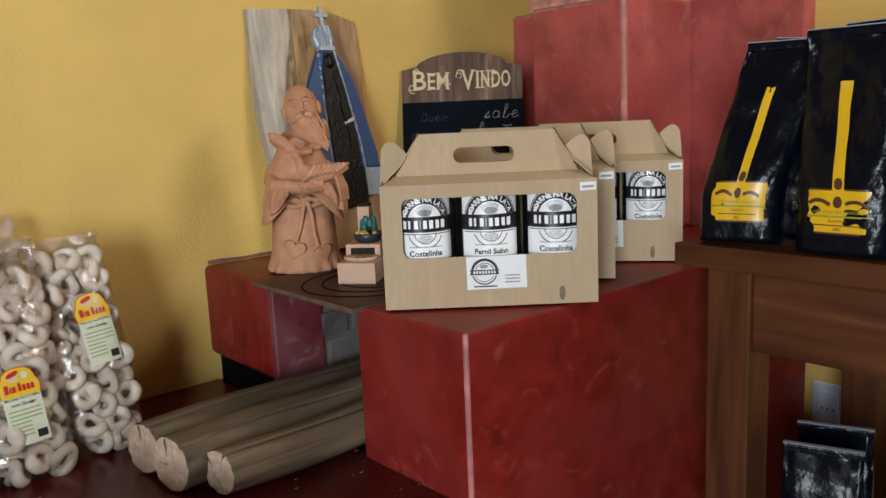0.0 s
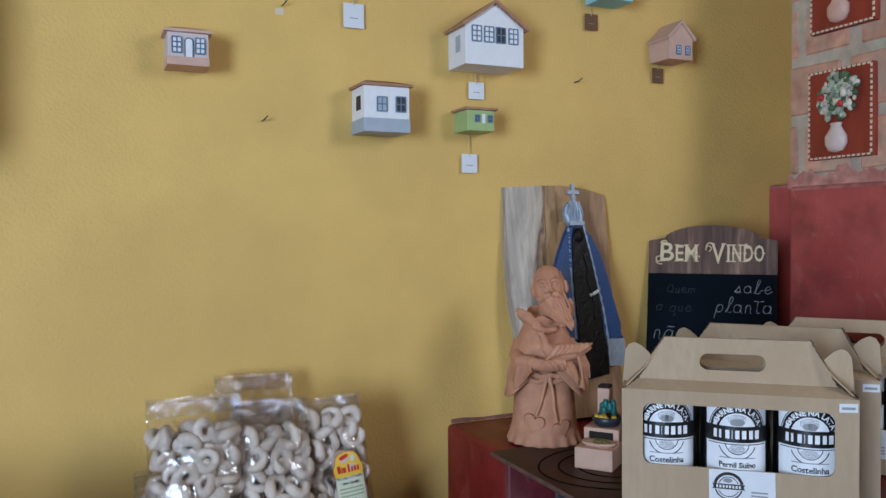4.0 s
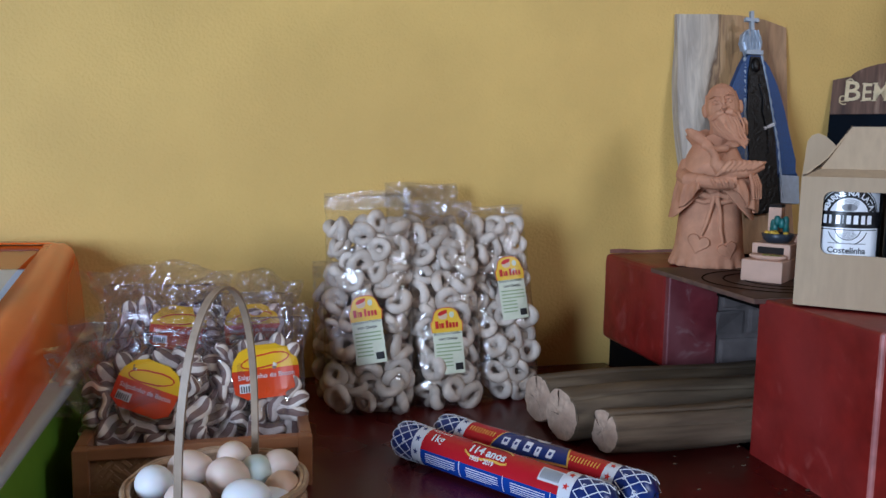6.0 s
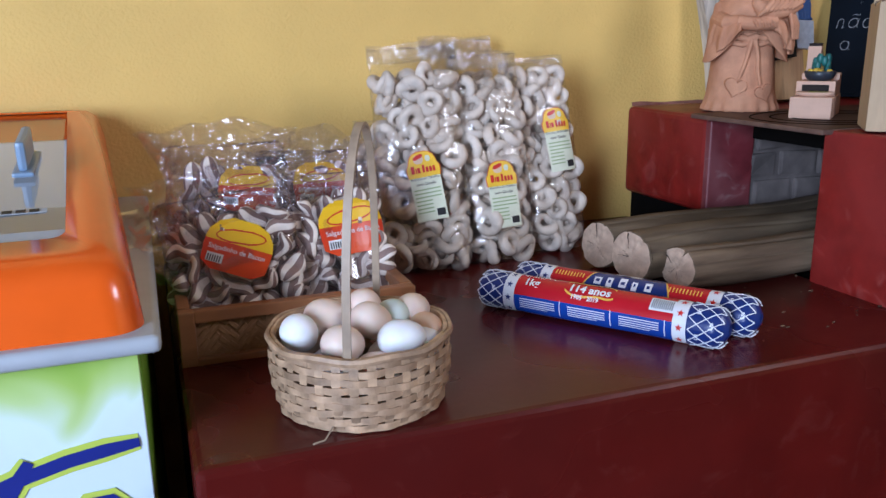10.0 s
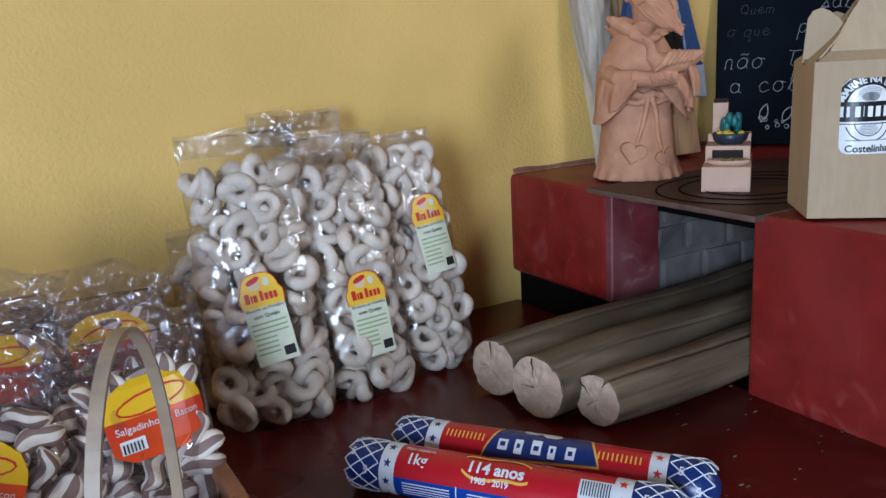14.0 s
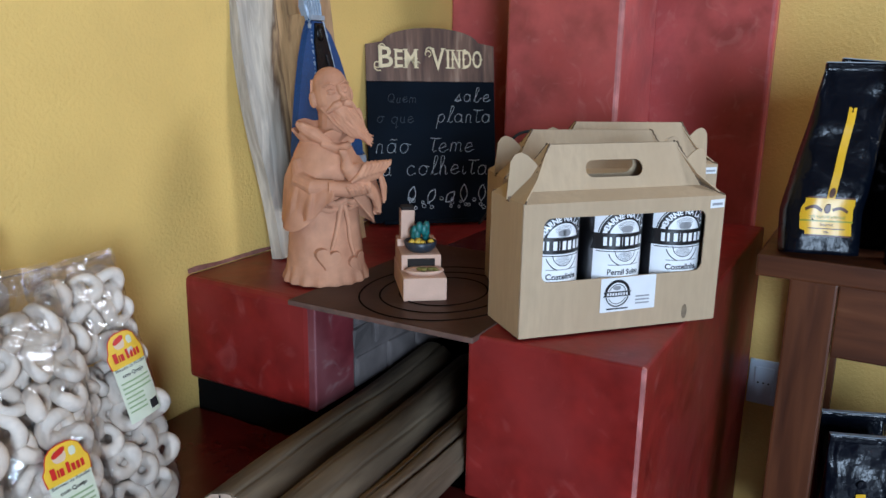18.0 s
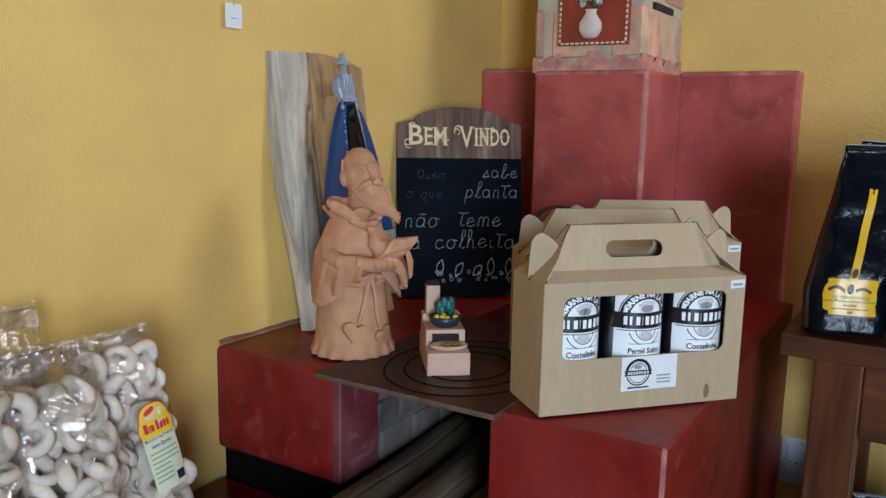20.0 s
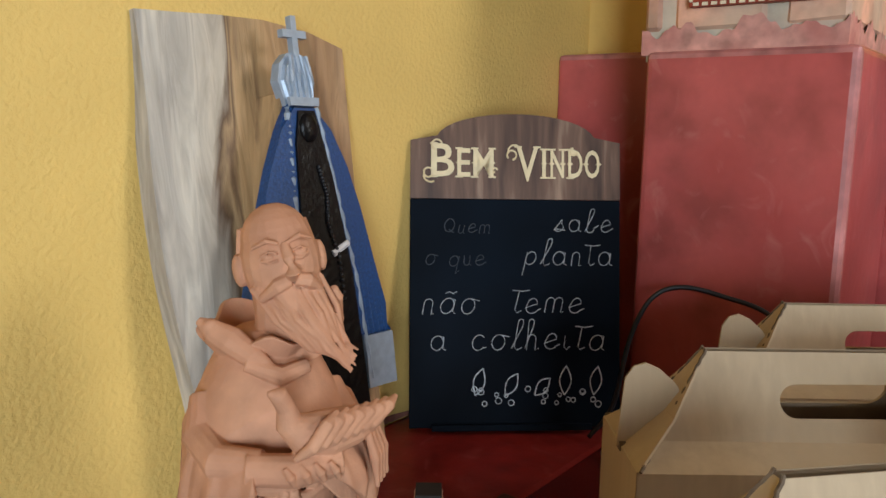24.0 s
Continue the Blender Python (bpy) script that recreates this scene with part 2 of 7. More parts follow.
def mesh_of(name, bm, material, smooth=False):
    me = bpy.data.meshes.new(name)
    if smooth:
        for f in bm.faces:
            f.smooth = True
    bm.to_mesh(me)
    bm.free()
    for x in material if isinstance(material, (list, tuple)) else (material,):
        me.materials.append(x)
    return me


def part(name, bm, material, parent=None, label="", smooth=False, m=None):
    ob = new(name, mesh_of(name, bm, material, smooth))
    if parent is not None:
        ob.parent = parent
    if m is not None:
        ob.matrix_basis = m
    if label:
        tagged(ob, label)
    return ob


def piece(name, me, parent, m):
    ob = new(name, me)
    ob.parent = parent
    ob.matrix_basis = m
    return ob


def box(x0, x1, y0, y1, z0, z1, bevel=0.0, seg=2, bm=None):
    """A box, its edges rounded by bevel; added to bm where one is given."""
    own = bmesh.new()
    vs = [own.verts.new((x, y, z)) for z in (z0, z1) for y in (y0, y1) for x in (x0, x1)]
    for q in ((0, 2, 3, 1), (4, 5, 7, 6), (0, 1, 5, 4), (2, 6, 7, 3), (0, 4, 6, 2), (1, 3, 7, 5)):
        own.faces.new([vs[i] for i in q])
    if bevel:
        bmesh.ops.bevel(own, geom=list(own.edges), offset=bevel, segments=seg, profile=0.6, affect="EDGES")
    return join(bm, own) if bm is not None else own


def join(bm, own, m=None):
    me = bpy.data.meshes.new("tmp")
    own.to_mesh(me)
    own.free()
    if m is not None:
        me.transform(m)
    bm.from_mesh(me)
    bpy.data.meshes.remove(me)
    return bm


def grid_mesh(rows, close_u=True, cap=True, bm=None):
    """A skin over rows of points (rings when close_u)."""
    bm = bm or bmesh.new()
    vs = [[bm.verts.new(p) for p in r] for r in rows]
    k = len(vs[0])
    for a, b in zip(vs, vs[1:]):
        for i in range(k if close_u else k - 1):
            j = (i + 1) % k
            bm.faces.new((a[i], a[j], b[j], b[i]))
    if cap and close_u:
        bm.faces.new(list(reversed(vs[0])))
        bm.faces.new(vs[-1])
    return bm


def lathe(profile, n=24, bm=None, sx=1.0, sy=1.0, at=(0, 0, 0)):
    rows = [[(at[0] + r * sx * math.cos(2 * math.pi * i / n), at[1] + r * sy * math.sin(2 * math.pi * i / n), at[2] + z) for i in range(n)] for r, z in profile]
    return grid_mesh(rows, bm=bm)


def pipe(points, radius, n=8, bm=None, flat=1.0):
    """A tube along points; radius is a number or one for each point."""
    pts = [Vector(p) for p in points]
    rows = []
    up = Vector((0, 0, 1))
    for i, p in enumerate(pts):
        d = (pts[min(i + 1, len(pts) - 1)] - pts[max(i - 1, 0)]).normalized()
        side = d.cross(up)
        if side.length < 0.05:
            side = d.cross(Vector((1, 0, 0)))
        side.normalize()
        over = side.cross(d)
        r = radius[i] if isinstance(radius, (list, tuple)) else radius
        rows.append([p + r * math.cos(2 * math.pi * k / n) * side + r * flat * math.sin(2 * math.pi * k / n) * over for k in range(n)])
    return grid_mesh(rows, bm=bm)


def slab(points, depth, bm=None, y=0.0):
    """A flat piece: the outline in x and z, from y to y + depth."""
    bm = bm or bmesh.new()
    a = [bm.verts.new((x, y, z)) for x, z in points]
    b = [bm.verts.new((x, y + depth, z)) for x, z in points]
    bm.faces.new(a)
    bm.faces.new(list(reversed(b)))
    k = len(a)
    for i in range(k):
        j = (i + 1) % k
        bm.faces.new((a[j], a[i], b[i], b[j]))
    return bm


def ball(rx, ry, rz, at=(0, 0, 0), u=16, v=10, bm=None):
    bm = bm or bmesh.new()
    rows = []
    for j in range(1, v):
        f = math.pi * j / v
        rows.append([(at[0] + rx * math.sin(f) * math.cos(2 * math.pi * i / u), at[1] + ry * math.sin(f) * math.sin(2 * math.pi * i / u), at[2] - rz * math.cos(f)) for i in range(u)])
    return grid_mesh(rows, bm=bm)


def arc(cx, cz, rx, rz, a0, a1, n=10):
    return [(cx + rx * math.cos(radians(a0 + (a1 - a0) * i / n)), cz + rz * math.sin(radians(a0 + (a1 - a0) * i / n))) for i in range(n + 1)]


def rounded(x0, x1, z0, z1, r, n=5):
    return (arc(x1 - r, z0 + r, r, r, -90, 0, n) + arc(x1 - r, z1 - r, r, r, 0, 90, n) + arc(x0 + r, z1 - r, r, r, 90, 180, n) + arc(x0 + r, z0 + r, r, r, 180, 270, n))


def lettering(words, size, align="CENTER", thick=0.0004, shear=0.0, bold=0.0, spacing=1.0):
    """The words as a mesh in the x-z plane, facing -y, its middle (or start) at the origin."""
    cu = bpy.data.curves.new("words", "FONT")
    cu.body, cu.size, cu.align_x, cu.extrude, cu.shear, cu.offset, cu.space_character = words, size, align, thick, shear, bold, spacing
    cu.resolution_u = 3
    ob = bpy.data.objects.new("words", cu)
    scene.collection.objects.link(ob)
    dg = bpy.context.evaluated_depsgraph_get()
    me = bpy.data.meshes.new_from_object(ob.evaluated_get(dg))
    bpy.data.objects.remove(ob)
    bpy.data.curves.remove(cu)
    me.transform(pose(0, 0, 0, 90, 0, 0))
    bm = bmesh.new()
    bm.from_mesh(me)
    bpy.data.meshes.remove(me)
    return bm


def warp(bm, f):
    for v in bm.verts:
        v.co = Vector(f(*v.co))
    return bm


def shift(bm, x=0.0, y=0.0, z=0.0):
    bmesh.ops.translate(bm, verts=bm.verts, vec=(x, y, z))
    return bm


# ---- the room ----
WALL_N, WALL_E, WALL_S, WALL_W, TOP = 1.612, 1.75, -2.0, -2.4, 2.7
STOVE_Z, LEDGE_Z = 0.800, 0.55

# Floor and ceiling are unseen; both are coloured dark to reduce bounced light.
tagged(part("floor", box(WALL_W - 0.15, WALL_E + 0.15, WALL_S - 0.15, WALL_N + 0.15, -0.10, 0.0), FLOORM), "unseen red cement floor, dark to cut bounce", "floor", kind="structure")
tagged(part("ceiling", box(WALL_W - 0.15, WALL_E + 0.15, WALL_S - 0.15, WALL_N + 0.15, TOP, TOP + 0.1), CEILM), "unseen plain board ceiling, dark to cut bounce", "ceiling", kind="structure")
tagged(part("wall_north", box(WALL_W - 0.15, WALL_E + 0.15, WALL_N, WALL_N + 0.15, 0, TOP), YELLOW), "ochre yellow painted plaster wall", "wall", kind="structure")
bm = box(WALL_E, WALL_E + 0.15, -0.16, WALL_N, 0, TOP)
box(WALL_E, WALL_E + 0.15, WALL_S, -0.94, 0, TOP, bm=bm)
box(WALL_E, WALL_E + 0.15, -0.94, -0.16, 0, 1.60, bm=bm)
box(WALL_E, WALL_E + 0.15, -0.94, -0.16, 2.34, TOP, bm=bm)
tagged(part("wall_east", bm, YELLOW), "ochre yellow plaster wall with a high window opening", "wall", kind="structure")
# South and west walls are unseen; their dark colour lowers the fill light.
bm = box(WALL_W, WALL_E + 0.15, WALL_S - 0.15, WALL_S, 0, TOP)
tagged(part("wall_south", bm, OCHRE_DIM), "unseen plaster wall, ochre darkened to cut bounce", "wall", kind="structure")
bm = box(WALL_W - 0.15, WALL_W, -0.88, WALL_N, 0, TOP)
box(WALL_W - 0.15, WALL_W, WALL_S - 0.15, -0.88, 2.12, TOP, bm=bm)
tagged(part("wall_west", bm, OCHRE_DIM), "unseen wall with open doorway, ochre darkened to cut bounce", "wall", kind="structure")
tagged(part("ground", box(-40, 40, -40, 40, -0.3, -0.14), mat("pale_yard_earth", (0.32, 0.25, 0.18), 0.9, scale=3)), "pale earth yard outside the doorway", "ground", kind="structure")

# ---- the masonry stove ----
def cement(x0, x1, y0, y1, z0, z1, name, parent, material, bevel=0.012, pale_edges=(), label=""):
    """A cement block with rounded edges; the edges listed, each by two directions, are pale with wear and painted
    sheen.
    """
    bm = box(x0, x1, y0, y1, z0, z1, bevel, 3)
    lim = {"-x": (0, x0), "+x": (0, x1), "-y": (1, y0), "+y": (1, y1), "-z": (2, z0), "+z": (2, z1)}
    for f in bm.faces:
        c = f.calc_center_median()
        for a, b in pale_edges:
            if all(abs(c[lim[s][0]] - lim[s][1]) < bevel * 1.01 for s in (a, b)) and f.calc_area() < bevel * 3:
                f.material_index = 1
    for v in bm.verts:
        w = noise.noise(v.co * 6) * 0.002
        v.co += Vector((w, w * 0.7, w * 0.4))
    return part(name, bm, [material, WORN_SHEEN], parent, label)


stove = thing("wood_stove", "red polished cement wood stove with low firewood ledge", "stove")
cement(-0.29, 0.715, 0.80, 1.611, 0.0, LEDGE_Z, "ledge", stove, RED_TOP, 0.010, label="dark polished red cement ledge")
cement(0.70, 1.70, 1.335, 1.611, LEDGE_Z + 0.058, STOVE_Z - 0.004, "side_pier", stove, RED, 0.014)
# Black filler block: the shaded gap under the pier is put into its colour.
part("shade_filler", box(0.722, 1.70, 1.335, 1.611, LEDGE_Z - 0.02, LEDGE_Z + 0.062), SOOT_SHADE, stove, "black block painted as shade under the side pier")
cement(0.70, 1.70, 0.808, 1.058, 0.0, STOVE_Z - 0.002, "front_pier", stove, RED, 0.0055, (("-x", "-y"),))
part("fire_chamber_back", box(1.40, 1.70, 1.05, 1.34, 0.0, STOVE_Z - 0.01), SOOT_SHADE, stove, "back of the firewood chamber, soot and shade in its black")
part("chamber_roof", box(0.80, 1.41, 1.05, 1.34, STOVE_Z - 0.05, STOVE_Z - 0.012), SOOT_SHADE, stove)
part("chamber_floor", box(0.70, 1.41, 1.05, 1.34, 0.3, LEDGE_Z - 0.006), SOOT_SHADE, stove)
part("stove_top", box(1.12, 1.70, 1.05, 1.34, STOVE_Z - 0.03, STOVE_Z - 0.003, 0.004), RED_TOP, stove)
bm = box(0.679, 1.13, 1.040, 1.362, STOVE_Z - 0.009, STOVE_Z, 0.0025)
for f in bm.faces:
    f.material_index = 1 if f.normal.z < 0.6 else 0
plate = part("iron_plate", bm, [IRON, PLATE_EDGE], stove, "brown cast iron cooking plate with ring lids")
for k, r in enumerate((0.155, 0.118, 0.082)):
    ring = [[(0.85 + (r + a) * math.cos(t), 1.18 + (r + a) * 0.82 * math.sin(t), STOVE_Z + b) for a, b in ((-0.0016, 0.0002), (-0.0008, 0.0012), (0.0008, 0.0012), (0.0016, 0.0002))] for t in np.linspace(0, 2 * math.pi, 60, endpoint=False)]
    ring.append(ring[0])
    part("plate_ring", grid_mesh(ring, cap=False), SOOT_SHADE, plate)
# bare blocks inside the mouth of the chamber
for row in range(3):
    for k in range(5):
        x0 = 0.815 + k * 0.098 - (0.040 if row % 2 else 0)
        b = box(max(x0, 0.800), x0 + 0.091, 1.326, 1.345, 0.612 + row * 0.058, 0.612 + row * 0.058 + 0.052, 0.007, 2)
        for v in b.verts:
            v.co += 0.006 * noise.noise_vector(v.co * 23)
        part("block", b, GREYBLOCK, stove)
part("block_mortar", box(0.798, 1.39, 1.3315, 1.345, 0.610, 0.785), GREYBLOCK, stove, "grey mortar between the blocks")
cement(0.7015, 0.806, 1.327, 1.345, 0.609, 0.788, "plastered_jamb", stove, JAMB, 0.004, label="scuffed purple red plaster jamb")
# ragged plaster where the stove meets the wall, and flecks of bark on the ledge
bm = bmesh.new()
rows = [[(x, WALL_N - d, z + 0.005 * noise.noise(Vector((x * 17, d * 90, 3.0))) * (z > STOVE_Z)) for d, z in ((0.0008, STOVE_Z + 0.0025), (0.002, STOVE_Z + 0.001), (0.0035, STOVE_Z - 0.0045))] for x in np.linspace(0.712, 1.63, 140)]
grid_mesh(rows, False, False, bm)
part("plaster_fillet", bm, mat("ragged_plaster", (0.28, 0.12, 0.085), 0.9, var=0.4, scale=60, patch=20, c2=(0.20, 0.06, 0.05)), stove, "ragged plaster line against the wall", True)
bm = bmesh.new()
rnd = random.Random(77)
for k in range(60):
    x, y, s = rnd.uniform(0.42, 0.70), rnd.uniform(0.86, 1.33), rnd.uniform(0.0006, 0.0022)
    ball(s * 2.2, s, s * 0.5, (x, y, LEDGE_Z + s * 0.4), 6, 4, bm)
tagged(part("bark_fleck", bm, SPLITWOOD), "tiny flecks of bark and dust on the ledge", "debris", kind="stuff")
# chimney base in the corner
# The pale bevels here paint the glossy highlight along the edges.
cement(1.445, 1.749, 1.098, 1.362, STOVE_Z - 0.004, 1.313, "chimney_base", stove, RED_PALE, 0.010, (("-x", "-y"), ("-x", "+z")), label="red cement chimney base, pale sheen in its colour")
cement(1.640, 1.749, 1.360, 1.611, STOVE_Z - 0.004, 1.332, "corner_block", stove, RED_PALE, 0.010, (("-x", "+z"),))
cement(1.700, 1.749, 0.835, 1.105, 0.0, 1.322, "wall_panel", stove, RED_PALE, 0.010, (("-x", "+z"),))

# ---- brick chimney ----
chimney = thing("brick_chimney", "square chimney of rough clay bricks and thick mortar", "chimney")
part("mortar_core", box(1.4585, 1.748, 1.1215, 1.3675, 1.30, TOP), MORTAR, chimney, "grey green mortar joints")
z, course = 1.338, 0
while z < TOP - 0.02:
    h = min(0.112, TOP - 0.004 - z)
    if course % 2:
        spans = [(1.455, 1.575, 1.118, 1.215), (1.455, 1.530, 1.235, 1.371), (1.600, 1.748, 1.118, 1.20)]
    else:
        spans = [(1.455, 1.690, 1.118, 1.190), (1.455, 1.540, 1.212, 1.330), (1.455, 1.54, 1.346, 1.371), (1.712, 1.748, 1.118, 1.20)]
    for x0, x1, y0, y1 in spans:
        b = box(x0, x1, y0, y1, z, z + h, 0.006, 1)
        for v in b.verts:
            v.co += 0.004 * noise.noise_vector(v.co * 31)
        part("brick", b, BRICK, chimney)
    z, course = z + 0.130, course + 1
SMEAR = mat("smeared_pink_paint", (0.52, 0.25, 0.20), 0.8, var=0.35, scale=40, patch=14, c2=(0.40, 0.12, 0.10), bump=0.4, bscale=90)
for u, v in (((1.748, 1.1148), (1.4518, 1.1148)), ((1.4518, 1.1148), (1.4518, 1.372))):
    rows = []
    for f in np.linspace(0, 1, 90):
        x, y = u[0] + (v[0] - u[0]) * f, u[1] + (v[1] - u[1]) * f
        e = 0.034 + 0.022 * noise.noise(Vector((x * 24, y * 24, 4.0))) + 0.012 * noise.noise(Vector((x * 90, y * 90, 7.0)))
        rows.append([(x, y, 1.308), (x, y, 1.308 + max(0.002, e))])
    part("paint_smear", grid_mesh(rows, False, False), SMEAR, chimney, "red paint smeared up the lowest bricks")
part("air_slot", box(1.52, 1.655, 1.1140, 1.13, 1.446, 1.460), CRACK, chimney, "dark slot between the bricks")

# ---- logs ----
def log(p0, p1, r, seed, cracks, note, skin, squash=1.0, cut=0.0):
    p0, p1 = Vector(p0), Vector(p1)
    ob = thing("log", note, "log", Matrix.Translation(p0) @ (p1 - p0).to_track_quat("X", "Z").to_matrix().to_4x4(), "logs in the stove mouth")
    length, n = (p1 - p0).length, 120
    rows = []
    for i in range(61):
        x = length * i / 60
        bend = 0.006 * noise.noise(Vector((x * 4, seed, 5)))
        rows.append([])
        for k in range(n):
            a = 2 * math.pi * k / n
            ca, sa = math.cos(a), math.sin(a)
            rr = r * (1 + 0.06 * noise.noise(Vector((x * 3, ca * 1.0 + seed, sa * 1.0))) + 0.022 * noise.noise(Vector((x * 7, ca * 3, sa * 3 + seed))))
            rr -= r * 0.013 * max(0.0, noise.noise(Vector((x * 5, ca * 9 + seed, sa * 9)))) + r * 0.008 * noise.noise(Vector((x * 60, ca * 9, sa * 9)))
            for c_, (side, depth, wide) in enumerate(cracks):
                depth *= 1.0 if c_ == 0 else min(1.0, 0.1 + x / 0.10)
                d = abs((a - side - 0.16 * noise.noise(Vector((x * 5, side, seed))) + math.pi) % (2 * math.pi) - math.pi)
                if d < wide:
                    rr -= r * depth * (1 - d / wide) * max(0.1, 0.7 + 0.6 * noise.noise(Vector((x * 6, seed, side))))
            fade = max(0.0, 1 - x / 0.05)
            rows[-1].append((x + cut * rr * ca * fade, rr * ca, rr * sa * squash + bend))
    part("bark", grid_mesh(rows, cap=False), skin, ob, smooth=True)
    for e, face in ((-1, rows[0]), (1, rows[-1])):
        bm = bmesh.new()
        cy, cz = sum(p[1] for p in face) / n, sum(p[2] for p in face) / n
        rings = []
        for f in (1.0, 0.96, 0.75, 0.5, 0.25, 0.05):
            rings.append([bm.verts.new((p[0] * f + (1 - f) * (0 if e < 0 else length) + e * 0.003 * (f < 0.99) + 0.002 * noise.noise(Vector((p[1] * 90, p[2] * 90, f * 9))), cy + (p[1] - cy) * f, cz + (p[2] - cz) * f)) for p in face])
        for u, v in zip(rings, rings[1:]):
            for k in range(n):
                j = (k + 1) % n
                fc = bm.faces.new((u[k], v[k], v[j], u[j]) if e > 0 else (u[k], u[j], v[j], v[k]))
                fc.material_index = 1 if u is rings[0] else 0
        bm.faces.new(rings[-1] if e < 0 else list(reversed(rings[-1])))
        part("sawn_end", bm, [LOGEND, skin], ob, "pale cracked sawn end")
    rnd = random.Random(seed)
    for q in range(3):
        a, w, bm = rnd.uniform(0, 6.28), (0.0015, 0.0006, 0.0004)[q], bmesh.new()
        f0, f1 = (0.93 * r, 0.30 * r) if q == 0 else (rnd.uniform(0.0, 0.25) * r, rnd.uniform(0.5, 0.8) * r)
        jag = [(f0 + (f1 - f0) * k / 4, rnd.uniform(-0.0016, 0.0016)) for k in range(5)]
        rows_ = [[(-0.0052 + cut * (f * math.cos(a)), f * math.cos(a) - (o + s * w * (1.05 - 0.9 * abs(f - f0) / abs(f1 - f0))) * math.sin(a), (f * math.sin(a) + (o + s * w * (1.05 - 0.9 * abs(f - f0) / abs(f1 - f0))) * math.cos(a)) * squash) for s in (-1, 1)] for f, o in jag]
        part("crack", grid_mesh(rows_, False, False, bm), CRACK, ob)
    return ob


log((0.422, 1.254, LEDGE_Z + 0.043), (1.02, 1.290, LEDGE_Z + 0.043), 0.041, 3, ((1.9, 0.14, 0.06), (1.0, 0.12, 0.06)), "round dark weathered firewood log by the wall", BARK, 1.0, -0.18)
log((0.428, 1.163, LEDGE_Z + 0.044), (1.00, 1.200, LEDGE_Z + 0.044), 0.0425, 8, ((2.3, 0.12, 0.06), (1.4, 0.10, 0.05)), "grey brown weathered round firewood log", BARK, 1.0, -0.18)
log((0.474, 1.100, LEDGE_Z + 0.036), (0.86, 1.106, LEDGE_Z + 0.036), 0.036, 14, ((2.0, 0.62, 0.075), (1.35, 0.40, 0.07), (2.75, 0.25, 0.06)), "pale brown firewood log with a long split", SPLITWOOD, 0.96, -0.18)

# ---- gift boxes with tins ----
# Tinplate darkened: shade and dark reflections between the cans are in its colour.
TIN = mat("shade_dark_tinplate", (0.20, 0.20, 0.21), 0.30, metal=1.0, var=0.05, scale=20)
TINLABEL = mat("silver_white_tin_label", (0.93, 0.94, 0.96), 0.22, var=0.02, scale=60, coat=0.9)
INK = mat("black_label_ink", (0.012, 0.012, 0.013), 0.35, var=0.1)
GREYINK = mat("grey_label_print", (0.30, 0.30, 0.31), 0.5, var=0.1)
PAPER = mat("white_paper_label", (0.75, 0.76, 0.77), 0.45, var=0.03, scale=40)
U, N = Vector((0.747, -0.665, 0)).normalized(), Vector((0.665, 0.747, 0)).normalized()
BW, BD, BH = 0.315, 0.108, 0.184


def round_can(bm, r):
    """Lays flat print, in x and z, round a can of radius r."""
    return warp(bm, lambda x, y, z: ((r - y) * math.sin(x / r), -(r - y) * math.cos(x / r), z))


